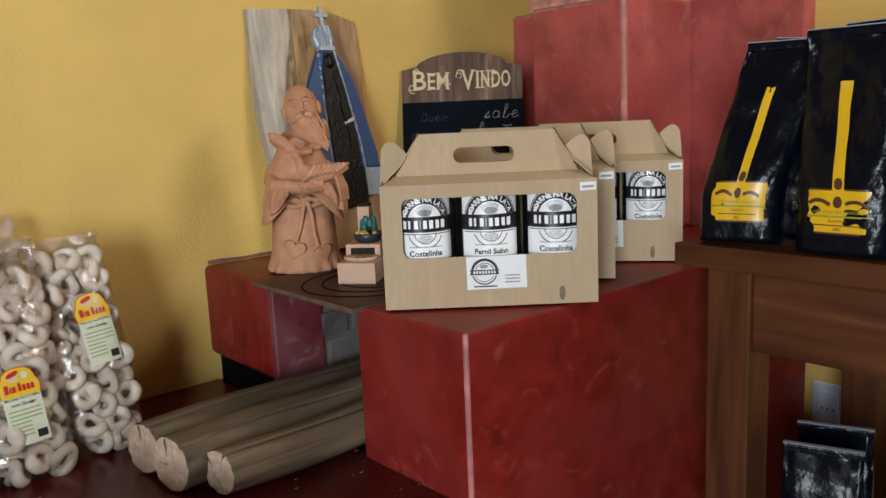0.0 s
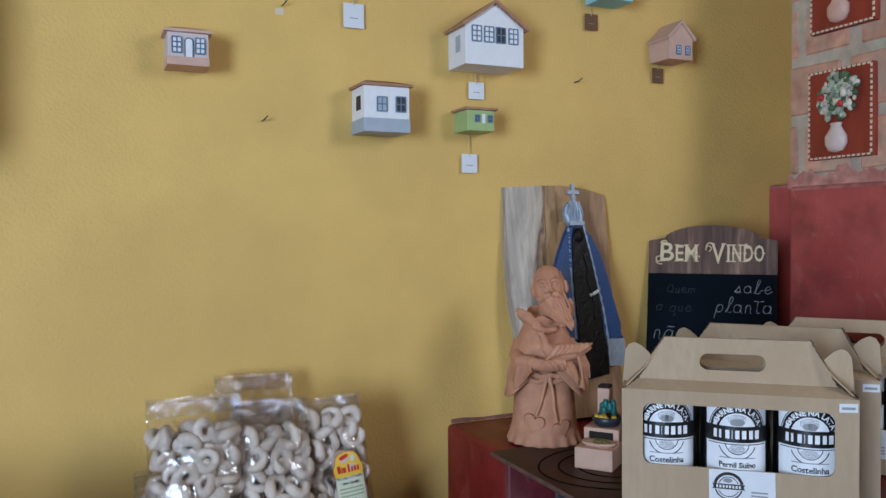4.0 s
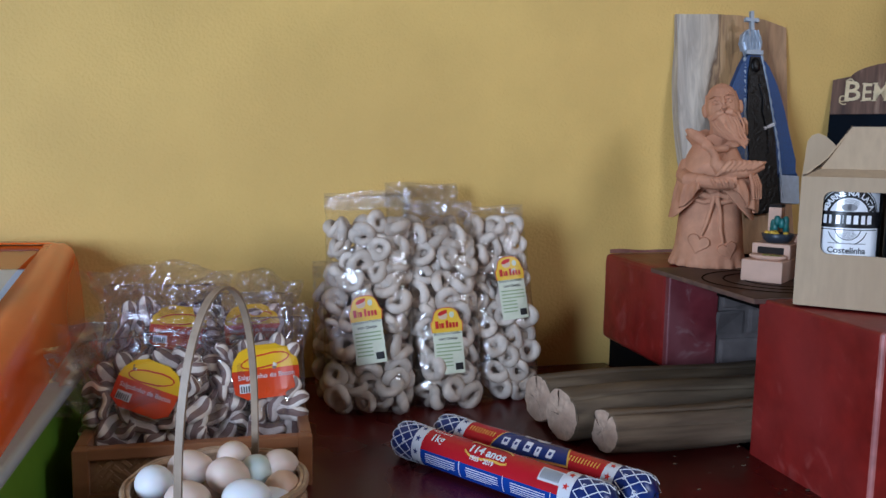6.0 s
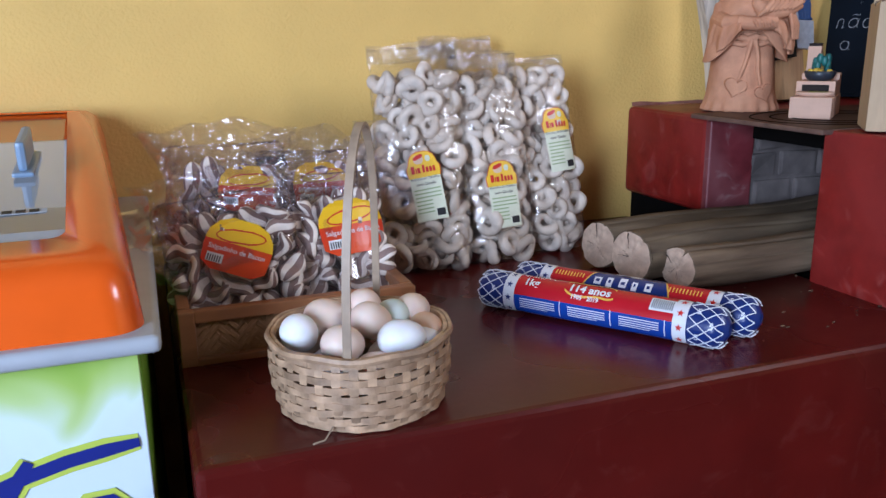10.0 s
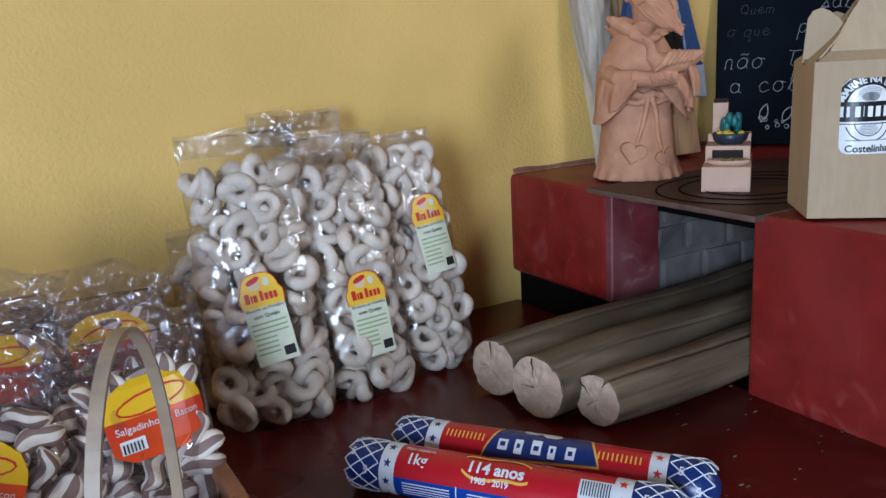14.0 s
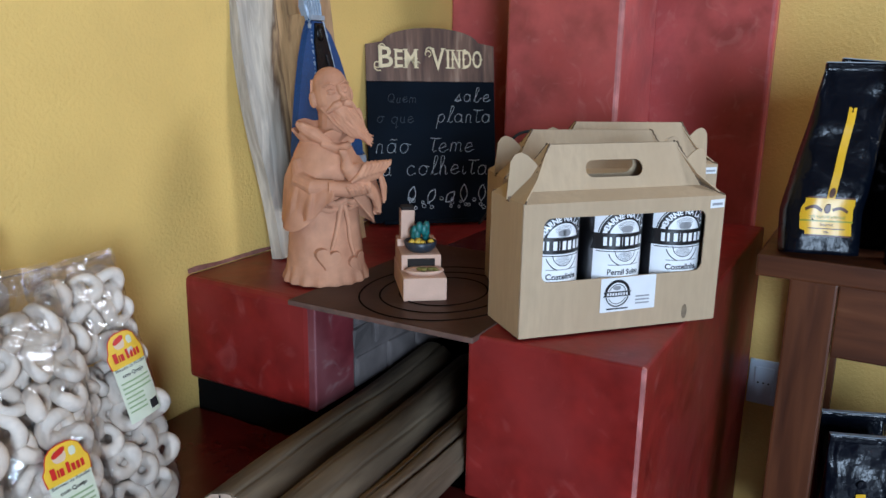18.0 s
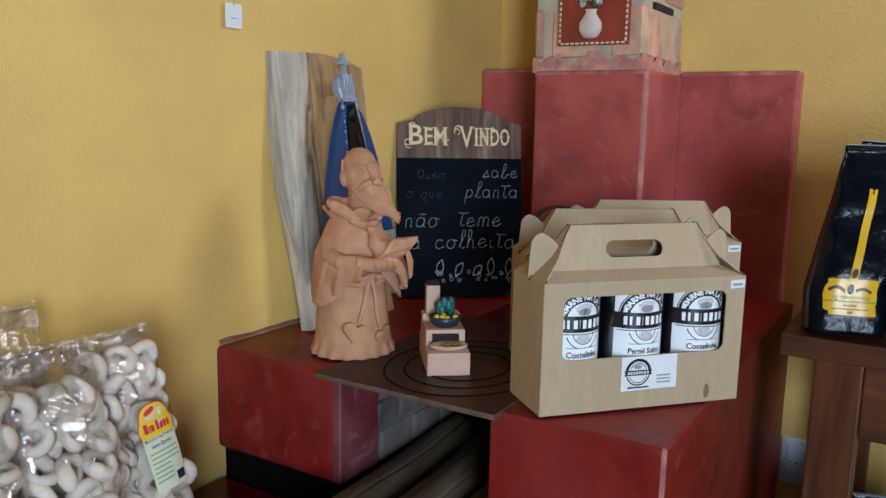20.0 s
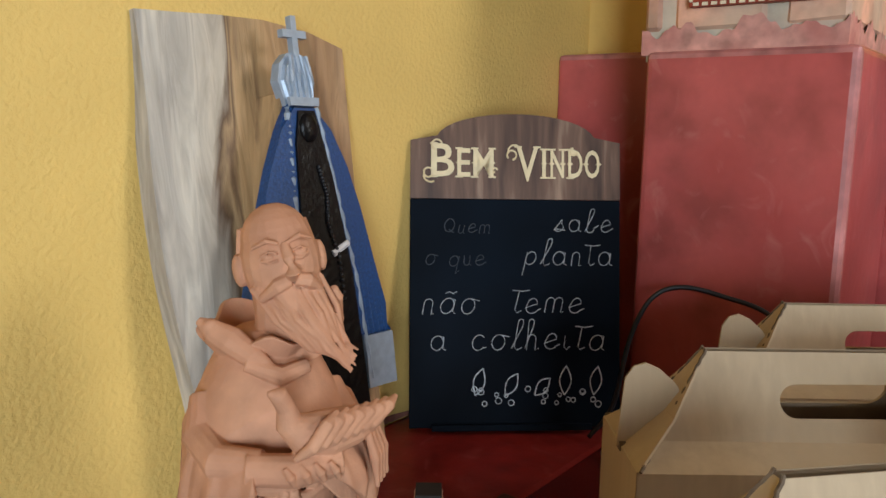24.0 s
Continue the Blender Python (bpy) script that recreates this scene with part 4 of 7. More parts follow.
    pipe([(0.000, -0.060, 0.135), (-0.006, -0.062, 0.110), (-0.012, -0.063, 0.085), (-0.020, -0.064, 0.062)], [0.0045, 0.004, 0.004, 0.003], 8, bm)
    pipe([(0.006, -0.060, 0.135), (0.012, -0.061, 0.105), (0.014, -0.063, 0.075), (0.020, -0.065, 0.050)], [0.0045, 0.004, 0.004, 0.003], 8, bm)
    for cx, cz, s, turn in ((-0.024, 0.047, 0.021, -0.25), (0.030, 0.036, 0.019, 0.35)):
        h = []
        for a in np.linspace(0, 2 * math.pi, 24, endpoint=False):
            x = 16 * math.sin(a) ** 3 / 17
            z = (13 * math.cos(a) - 5 * math.cos(2 * a) - 2 * math.cos(3 * a) - math.cos(4 * a)) / 17
            x, z = x * math.cos(turn) - z * math.sin(turn), x * math.sin(turn) + z * math.cos(turn)
            h.append((cx + s * x, cz + s * z))
        own = slab(h, 0.012)
        warp(own, lambda x, y, z: (x, -math.sqrt(max(0.0665**2 - x * x, 0.0001)) * 0.99 + (y - 0.0025), z))
        join(bm, own)
    return bm


bm = friar()
statue = tagged(part("clay_statue", bm, CLAY, smooth=True), "unglazed terracotta statue of a bearded friar holding a dove", "statue")
statue.matrix_world = pose(0.817, 1.392, STOVE_Z, 0, 0, -27)
rem = statue.modifiers.new("fuse", "REMESH")
rem.mode, rem.voxel_size, rem.use_smooth_shade = "VOXEL", 0.0009, True
smo = statue.modifiers.new("smooth", "SMOOTH")
smo.factor, smo.iterations = 0.3, 1

# ---- wooden plaque with the veiled figure in relief ----
def slab_wood():
    """One slab: weathered sapwood passing over a dark wavy line into figured brown heartwood, grain upright."""
    m, t, p = nodes_of("raw_wood_slab")
    n, link = t.nodes.new, t.links.new
    tc, sp, mp = n("ShaderNodeTexCoord"), n("ShaderNodeSeparateXYZ"), n("ShaderNodeMapping")
    link(tc.outputs["Object"], sp.inputs[0])
    mp.inputs["Scale"].default_value = (1, 1, 0.16)
    link(tc.outputs["Object"], mp.inputs[0])
    wav, fine = n("ShaderNodeTexNoise"), n("ShaderNodeTexNoise")
    wav.inputs["Scale"].default_value, wav.inputs["Detail"].default_value, wav.inputs["Distortion"].default_value = 15, 6, 1.2
    fine.inputs["Scale"].default_value, fine.inputs["Detail"].default_value, fine.inputs["Distortion"].default_value = 48, 9, 1.4
    for x in (wav, fine):
        link(mp.outputs[0], x.inputs["Vector"])
    pos = n("ShaderNodeMath")
    pos.operation, pos.inputs[1].default_value = "MULTIPLY_ADD", 0.15
    link(wav.outputs[0], pos.inputs[0])
    link(sp.outputs[0], pos.inputs[2])
    mr = n("ShaderNodeMapRange")
    mr.inputs[1].default_value, mr.inputs[2].default_value = 0.03, 0.36
    link(pos.outputs[0], mr.inputs[0])
    r = n("ShaderNodeValToRGB")
    stops = ((0.0, (0.56, 0.50, 0.42)), (0.13, (0.40, 0.36, 0.31)), (0.20, (0.60, 0.54, 0.45)), (0.33, (0.54, 0.46, 0.36)), (0.37, (0.14, 0.080, 0.042)), (0.40, (0.40, 0.26, 0.13)), (0.44, (0.17, 0.095, 0.048)), (0.49, (0.46, 0.29, 0.135)), (0.60, (0.40, 0.235, 0.105)), (0.72, (0.47, 0.30, 0.150)), (0.84, (0.34, 0.19, 0.088)), (1.0, (0.44, 0.27, 0.14)))
    while len(r.color_ramp.elements) < len(stops):
        r.color_ramp.elements.new(0.5)
    for e, (q, c) in zip(r.color_ramp.elements, stops):
        e.position, e.color = q, col(c)
    link(mr.outputs[0], r.inputs[0])
    streak, mul = n("ShaderNodeValToRGB"), n("ShaderNodeMixRGB")
    streak.color_ramp.elements[0].position, streak.color_ramp.elements[1].position = 0.32, 0.62
    streak.color_ramp.elements[0].color, streak.color_ramp.elements[1].color = (0.45, 0.42, 0.40, 1), (1.1, 1.08, 1.05, 1)
    link(fine.outputs[0], streak.inputs[0])
    mul.blend_type, mul.inputs[0].default_value = "MULTIPLY", 0.62
    link(r.outputs[0], mul.inputs[1])
    link(streak.outputs[0], mul.inputs[2])
    link(mul.outputs[0], p.inputs["Base Color"])
    p.inputs["Roughness"].default_value = 0.55
    bp = n("ShaderNodeBump")
    bp.inputs["Strength"].default_value, bp.inputs["Distance"].default_value = 0.6, 0.003
    link(fine.outputs[0], bp.inputs["Height"])
    link(bp.outputs[0], p.inputs["Normal"])
    return m


SLABW = slab_wood()
BLUE = mat("blue_glitter_paint", (0.004, 0.046, 0.165), 0.45, var=0.35, scale=300, patch=12, c2=(0.006, 0.040, 0.150), bump=0.3, bscale=260)
SILVER = mat("silver_grey_paint", (0.33, 0.38, 0.45), 0.4, metal=0.3, var=0.15, scale=90, bump=0.2, bscale=150)
DARKFIG = mat("glossy_black_relief", (0.006, 0.005, 0.005), 0.32, var=0.2, scale=60, bump=0.8, bscale=120, spec=0.18)
lean = math.degrees(math.atan2(0.075, 0.515))
plaque = thing("wooden_plaque", "raw wood slab with blue mantled devotional relief", "plaque", pose(0.845, 1.530, STOVE_Z, -lean, 0, 0))
H = 0.520
edge_l = [(0.020 - 0.026 * min(1, f * 1.4) + 0.004 * math.sin(9 * f), H * f) for f in np.linspace(0, 1, 16)]
edge_r = [(0.276 - 0.006 * math.sin(3.1 * f) - 0.008 * f, (H - 0.016) * f) for f in np.linspace(0, 1, 16)]
top = [(0.040, H + 0.002), (0.090, H + 0.005), (0.150, H + 0.006), (0.215, H - 0.001)]
part("wood_slab", slab(edge_r + list(reversed(top)) + list(reversed(edge_l)), 0.024), SLABW, plaque, "slab with whitish sapwood and figured brown heartwood")
MOVE = pose(-0.002, 0.0, 0)
FRONT = -0.052
levels = ((0.115, 0.099, 0.165), (0.107, 0.095, 0.200), (0.092, 0.083, 0.250), (0.072, 0.070, 0.310), (0.053, 0.055, 0.360), (0.034, 0.036, 0.400), (0.017, 0.017, 0.428))
mantle = [(0.150 + r, z) for l, r, z in levels] + [(0.150 - l, z) for l, r, z in reversed(levels)]
b = slab(mantle, -0.014, y=FRONT + 0.013)
bmesh.ops.bevel(b, geom=[e for e in b.edges if all(v.co.y < FRONT + 0.004 for v in e.verts)], offset=0.005, segments=3, affect="EDGES")
part("blue_mantle", b, BLUE, plaque, "deep blue glittering mantle", m=MOVE)
for x0, x1 in ((0.034, 0.126), (0.205, 0.251)):
    b = slab([(x0, 0.108), (x1, 0.106), (x1, 0.166), (x0 + 0.001, 0.168)], -0.015, y=FRONT + 0.0135)
    part("mantle_hem", b, SILVER, plaque, "silver grey hem", m=MOVE)
for k in range(5):
    part("mantle_fold", pipe([(0.206 + 0.008 * k, FRONT + 0.001, 0.300 - 0.030 * k), (0.212 + 0.009 * k, FRONT, 0.168)], 0.0017, 6), BLUE, plaque, m=MOVE)
part("carved_core", slab([(0.090, 0.0), (0.236, 0.0), (0.214, 0.250), (0.176, 0.440), (0.130, 0.440), (0.100, 0.250)], FRONT + 0.012), SLABW, plaque, "plain wooden core of the carving", m=MOVE)
body = [(0.128, 0.080), (0.128, 0.300), (0.132, 0.385), (0.136, 0.424), (0.165, 0.424), (0.178, 0.350), (0.194, 0.240), (0.205, 0.090)]
b = slab(body, -0.014, y=FRONT + 0.010)
bmesh.ops.bevel(b, geom=[e for e in b.edges if all(v.co.y < FRONT - 0.002 for v in e.verts)], offset=0.004, segments=2, affect="EDGES")
part("dark_robe", b, DARKFIG, plaque, "plain glossy black robe shape", m=MOVE)
part("dark_head", ball(0.012, 0.006, 0.016, (0.150, FRONT - 0.004, 0.402)), DARKFIG, plaque, smooth=True, m=MOVE)
for pts in ([(0.128, 0.424), (0.125, 0.330), (0.123, 0.160)], [(0.168, 0.424), (0.186, 0.330), (0.203, 0.230), (0.212, 0.110)]):
    fine_ = [Vector((a[0], FRONT + 0.001, a[1])).lerp(Vector((c[0], FRONT + 0.001, c[1])), f) for a, c in zip(pts, pts[1:]) for f in np.linspace(0, 1, 14, endpoint=False)]
    part("silver_trim", pipe([(p.x + 0.0007 * math.sin(k * 2.2), p.y, p.z) for k, p in enumerate(fine_)], [0.0034 + 0.0006 * math.sin(k * 1.9) for k in range(len(fine_))], 6), SILVER, plaque, "silver braid trim", m=MOVE)
crown = [(0.132, 0.425), (0.124, 0.452), (0.129, 0.470), (0.140, 0.481), (0.150, 0.483), (0.161, 0.480), (0.172, 0.469), (0.175, 0.452), (0.167, 0.426)]
b = slab(crown, -0.018, y=FRONT + 0.018)
bmesh.ops.bevel(b, geom=[e for e in b.edges if all(v.co.y < -0.048 for v in e.verts)], offset=0.006, segments=3, affect="EDGES")
crown_ob = part("silver_crown", b, SILVER, plaque, "silver painted crown with cross", m=MOVE)
for x in (0.137, 0.146, 0.154, 0.163):
    part("crown_rib", pipe([(x, -0.0520, 0.430), (x, -0.0535, 0.450), (x * 0.8 + 0.030, -0.0515, 0.478)], 0.0026, 6), SILVER, crown_ob)
part("crown_band", slab([(0.130, 0.425), (0.169, 0.425), (0.170, 0.434), (0.129, 0.434)], -0.005, y=-0.051), SILVER, crown_ob)
part("cross", join(slab([(0.1460, 0.478), (0.1540, 0.478), (0.1535, 0.520), (0.1465, 0.520)], -0.008, y=-0.042), slab([(0.134, 0.497), (0.166, 0.497), (0.166, 0.505), (0.134, 0.505)], -0.0084, y=-0.0418)), SILVER, crown_ob)
bead = mesh_of("bead", ball(0.0024, 0.0024, 0.0024, (0, 0, 0), 8, 6), BLACK, True)
for p, q in (((0.158, 0.360), (0.166, 0.330)), ((0.166, 0.330), (0.163, 0.300)), ((0.163, 0.300), (0.174, 0.262)), ((0.174, 0.262), (0.176, 0.210))):
    for f in np.linspace(0, 1, 8, endpoint=False):
        piece("bead", bead, plaque, MOVE @ pose(p[0] + (q[0] - p[0]) * f, FRONT - 0.0055, p[1] + (q[1] - p[1]) * f))
part("white_cuff", pipe([(0.166, FRONT - 0.004, 0.266), (0.190, FRONT - 0.004, 0.276)], 0.004, 6), WHITE, plaque, m=MOVE)
part("hook", pipe([(0.137 + 0.009 * math.cos(a), 0.012, H + 0.015 + 0.009 * math.sin(a)) for a in np.linspace(-1.4, 4.4, 14)], 0.0018, 6), mat("dull_brass", (0.45, 0.33, 0.15), 0.35, metal=1.0), plaque, "brass hanging hook")

# ---- welcome board ----
HEADW = wood_mat("dark_plank_print", ((0.33, (0.030, 0.016, 0.011)), (0.45, (0.085, 0.044, 0.028)), (0.56, (0.15, 0.082, 0.052)), (0.68, (0.32, 0.21, 0.14))), 60, 16, (1, 1, 0.10), 0.5, 0.1)
SLATE = mat("black_chalkboard", (0.0035, 0.005, 0.008), 0.55, var=0.3, scale=6, patch=3, c2=(0.005, 0.010, 0.018), rvar=0.08, spec=0.03)
GOLD = mat("cream_gold_lettering", (0.70, 0.56, 0.32), 0.5, var=0.15, scale=60)
CHALK = mat("white_chalk", (0.52, 0.54, 0.56), 0.9, var=0.5, scale=160)
CHALK_FAINT = mat("rubbed_chalk", (0.075, 0.085, 0.10), 0.9, var=0.5, scale=160)
bx, by = Vector((0.190, -0.208, 0)).normalized(), 0
turn = math.degrees(math.atan2(-0.208, 0.190))
board = thing("welcome_board", "small black chalkboard with printed wood header and handwriting", "chalkboard", pose(1.196, 1.560, STOVE_Z, 0, 0, turn) @ pose(0, 0, 0.004, -10.4, 0, 0))
W, HB, HH = 0.291, 0.392, 0.312
part("slate_panel", box(0, W, 0, 0.006, 0.0, HH, 0.001, 1), SLATE, board, "black writing surface")
head = [(0, HH + 0.0005), (W, HH + 0.0005), (W, HB)] + arc(W / 2, HB + 0.002, 0.110, 0.036, 8, 172, 16) + [(0, HB)]
part("wood_header", slab(head, 0.0062, y=-0.0002), HEADW, board, "dark wood grain header with wavy top")
def fitted(ch, x0, x1, z0, z1, serifs=(), spur=True):
    """A printed capital squeezed into its frame, with flat serifs on its stems and a spur at half height."""
    bm = lettering(ch, 0.05, thick=0.0006, bold=0.0006)
    lo = [min(v.co[k] for v in bm.verts) for k in (0, 2)]
    hi = [max(v.co[k] for v in bm.verts) for k in (0, 2)]
    warp(bm, lambda x, y, z: (x0 + (x - lo[0]) / (hi[0] - lo[0]) * (x1 - x0), y - 0.0012, z0 + (z - lo[1]) / (hi[1] - lo[1]) * (z1 - z0)))
    for x, ends in serifs:
        for z in ([z0] if "b" in ends else []) + ([z1] if "t" in ends else []):
            box(x - 0.0052, x + 0.0052, -0.0018, -0.0006, z - 0.0012, z + 0.0012, bm=bm)
        if spur:
            zm = (z0 + z1) / 2
            join(bm, slab([(x - 0.0045, zm), (x, zm - 0.003), (x + 0.0045, zm), (x, zm + 0.003)], 0.0012, y=-0.0019))
    part("lettering", bm, GOLD, board, "ornate cream gold letter")


fitted("B", 0.028, 0.060, 0.3425, 0.388, ((0.032, "bt"),))
fitted("E", 0.064, 0.082, 0.3425, 0.3815, ((0.0665, "bt"),))
fitted("M", 0.086, 0.114, 0.3425, 0.3815, ((0.088, "bt"), (0.112, "bt")))
fitted("V", 0.146, 0.176, 0.337, 0.3845, ((0.148, "t"), (0.174, "t")), False)
fitted("I", 0.1815, 0.1865, 0.3425, 0.3815, ((0.184, "bt"),))
fitted("N", 0.193, 0.212, 0.3425, 0.3815, ((0.195, "bt"), (0.210, "t")))
fitted("D", 0.218, 0.238, 0.3425, 0.3815, ((0.2205, "bt"),))
fitted("O", 0.241, 0.262, 0.3425, 0.3815, ((0.2425, ""), (0.2605, "")))
for cx, cz, r, a0, a1 in ((0.0245, 0.348, 0.0065, 0, 330), (0.0275, 0.3445, 0.0095, 150, 300), (0.036, 0.386, 0.007, 20, 250), (0.139, 0.373, 0.0065, -80, 220), (0.143, 0.378, 0.0090, 60, 200), (0.225, 0.379, 0.005, 90, 360), (0.116, 0.352, 0.003, 0, 270)):
    part("flourish", pipe([(x, -0.0012, zz) for x, zz in arc(cx, cz, r, r, a0, a1, 14)], 0.0014, 5), GOLD, board)


def glyph(ch):
    """Handwritten letters as strokes: x to the right, z up, body height 1."""
    A = lambda cx, cz, rx, rz, a0, a1, n=8: arc(cx, cz, rx, rz, a0, a1, n)
    hump = lambda x: [(x, 0), (x, 0.75)] + A(x + 0.22, 0.72, 0.22, 0.28, 180, 0, 6) + [(x + 0.44, 0.0)]
    cup = lambda x: [(x, 0.95), (x, 0.3)] + A(x + 0.22, 0.28, 0.22, 0.28, 180, 360, 6) + [(x + 0.44, 0.95), (x + 0.44, 0.1), (x + 0.6, 0.0)]
    bowl = A(0.35, 0.5, 0.33, 0.5, 40, 320, 12)
    ring = A(0.36, 0.5, 0.34, 0.5, 60, 430, 14)
    return {
        "a": ([ring + [(0.70, 0.9), (0.70, 0.12), (0.86, 0.0)]], 0.95), "o": ([ring + [(0.9, 0.85)]], 0.92), "c": ([bowl + [(0.78, 0.2)]], 0.85),
        "e": ([[(0.0, 0.35), (0.4, 0.55)] + A(0.36, 0.62, 0.26, 0.38, 0, 150, 6) + A(0.38, 0.4, 0.34, 0.4, 165, 330, 8) + [(0.85, 0.3)]], 0.88),
        "s": ([[(0.0, 0.1), (0.45, 1.0)] + A(0.30, 0.34, 0.30, 0.34, 60, -160, 8) + [(0.75, 0.1)]], 0.82),
        "b": ([[(0.0, 0.1), (0.35, 1.5)] + A(0.24, 1.75, 0.14, 0.25, 0, 180, 6) + [(0.10, 0.3)] + A(0.34, 0.3, 0.25, 0.3, 180, 380, 8) + [(0.85, 0.6)]], 0.88),
        "l": ([[(0.0, 0.1), (0.40, 1.5)] + A(0.28, 1.75, 0.14, 0.25, 0, 180, 6) + [(0.14, 0.2), (0.30, 0.0), (0.55, 0.15)]], 0.55),
        "h": ([[(0.0, 0.1), (0.35, 1.5)] + A(0.24, 1.75, 0.14, 0.25, 0, 180, 6) + [(0.10, 0.0)], hump(0.10) + [(0.72, 0.1)]], 0.80),
        "t": ([[(0.2, 1.45), (0.2, 0.2), (0.34, 0.0), (0.56, 0.15)], [(-0.18, 1.52), (0.35, 1.44), (0.75, 1.52)]], 0.60), "i": ([[(0.05, 0.9), (0.05, 0.15), (0.2, 0.0), (0.36, 0.2)]], 0.42),
        "u": ([cup(0.05)], 0.75), "n": ([hump(0.05) + [(0.62, 0.05)]], 0.72), "m": ([hump(0.05) + hump(0.49)[1:] + [(1.05, 0.05)]], 1.15),
        "p": ([[(0.1, 0.95), (0.1, -0.75)], [(0.1, 0.2)] + A(0.38, 0.5, 0.30, 0.48, 200, -150, 12)], 0.86), "q": ([ring, [(0.70, 0.95), (0.66, -0.75), (0.9, -0.4)]], 0.98),
        "Q": ([A(0.5, 0.75, 0.45, 0.75, 90, 440, 16), [(0.5, 0.3), (1.0, -0.1)]], 1.15), "ã": ([ring + [(0.70, 0.9), (0.70, 0.12), (0.86, 0.0)], [(0.1, 1.3), (0.3, 1.42), (0.5, 1.3), (0.7, 1.42)]], 0.95), " ": ([], 0.6)}[ch]


def script(words, x0, z0, size, material=None):
    """Chalk handwriting, its body height a third of size."""
    k, x, wob = size * 0.44, x0, random.Random(words)
    for ch in words:
        strokes, wide = glyph(ch)
        t = bmesh.new()
        dz, sl = wob.uniform(-0.0012, 0.0012), wob.uniform(0.06, 0.20)
        for pts in strokes:
            pipe([(x + k * (px + sl * pz), -0.0003, z0 + dz + k * pz * 0.80) for px, pz in pts], 0.00105, 4, t, 0.6)
        if strokes:
            part("chalk_letter", t, material or CHALK, board)
        else:
            t.free()
        x += k * (wide + 0.16)


script("Quem", 0.045, 0.266, 0.034, CHALK_FAINT)
script("sabe", 0.198, 0.268, 0.047)
script("o que", 0.020, 0.221, 0.040, CHALK_FAINT)
script("planta", 0.155, 0.222, 0.053)
script("não", 0.016, 0.155, 0.060)
script("teme", 0.138, 0.157, 0.058)
script("a", 0.028, 0.106, 0.056)
script("colheita", 0.084, 0.106, 0.060)
rnd = random.Random(5)
for k in range(5):
    cx = 0.090 + k * 0.041
    a = 60 + rnd.uniform(-25, 25)
    leaf = [(cx + 0.026 * math.cos(radians(a)) * f + 0.008 * math.sin(math.pi * f) * s * math.sin(radians(a)), 0.044 + 0.040 * math.sin(radians(a)) * f - 0.008 * math.sin(math.pi * f) * s * math.cos(radians(a))) for s, fs in ((1, np.linspace(0, 1, 8)), (-1, np.linspace(1, 0, 8))) for f in fs]
    part("chalk_drawing", pipe([(x, -0.0004, zz) for x, zz in leaf], 0.0009, 4), CHALK, board)
    for j in range(4):
        x, zz, r = cx + rnd.uniform(-0.016, 0.016), 0.042 + rnd.uniform(-0.012, 0.012), rnd.uniform(0.0026, 0.0045)
        part("chalk_drawing", pipe([(px, -0.0004, pz) for px, pz in arc(x, zz, r, r, 0, 360, 8)], 0.0007, 4), CHALK, board)
part("stand_foot", box(0.03, 0.25, -0.010, 0.0, -0.003, 0.006, 0.002), SLATE, board, "black foot of the board")
part("rear_strut", box(0.10, 0.18, 0.006, 0.012, 0.02, 0.25), BLACK, board)

# ---- miniature clay stove ----
mini = thing("miniature_stove", "pale clay miniature wood stove with tiny pots", "ornament", pose(0.7655, 1.205, STOVE_Z, 0, 0, -51.5))
PALECLAY = mat("pale_clay", (0.62, 0.40, 0.29), 0.8, var=0.07, scale=40, bump=0.25, bscale=150)
ML = 0.142
part("hearth_block", box(0, 0.068, 0, ML, 0, 0.037, 0.002), PALECLAY, mini)
part("oven_block", box(0.002, 0.066, 0.048, ML - 0.001, 0.036, 0.062, 0.002), PALECLAY, mini)
part("oven_mouth", box(0.012, 0.056, 0.0462, 0.05, 0.041, 0.056, 0.001), CRACK, mini, "dark mouth of the tiny oven")
part("step_block", box(0.002, 0.066, 0.110, ML - 0.002, 0.060, 0.074, 0.002), PALECLAY, mini)
part("flue", box(0.008, 0.031, 0.112, 0.138, 0.072, 0.122, 0.002), PALECLAY, mini)
part("flue_cap", box(0.009, 0.030, 0.113, 0.137, 0.121, 0.127, 0.001), CRACK, mini, "blackened top of the flue")
pot = part("pot", lathe([(0.001, 0), (0.018, 0), (0.024, 0.006), (0.027, 0.016), (0.025, 0.017), (0.020, 0.010), (0.001, 0.009)], 20, at=(0.036, 0.078, 0.062)), mat("dark_blue_grey_glaze", (0.022, 0.030, 0.042), 0.4), mini, "dark glazed pot", True)
GREEN = mat("green_clay_leaves", (0.02, 0.13, 0.12), 0.45, var=0.4, scale=60)
YEL = mat("yellow_clay_fruit", (0.62, 0.40, 0.04), 0.5, var=0.3, scale=90)
rnd = random.Random(2)
for k in range(9):
    a = rnd.uniform(0, 6.28)
    part("leaf", ball(0.006, 0.005, 0.010, (0.036 + 0.011 * math.cos(a), 0.086 + 0.010 * math.sin(a), 0.087 + rnd.uniform(-0.004, 0.014)), 8, 6), GREEN, pot, smooth=True)
for k in range(6):
    part("fruit", ball(0.0055, 0.0055, 0.005, (0.036 + rnd.uniform(-0.016, 0.016), 0.066 + rnd.uniform(-0.005, 0.008), 0.079 + rnd.uniform(-0.002, 0.003)), 8, 6), YEL, pot, smooth=True)
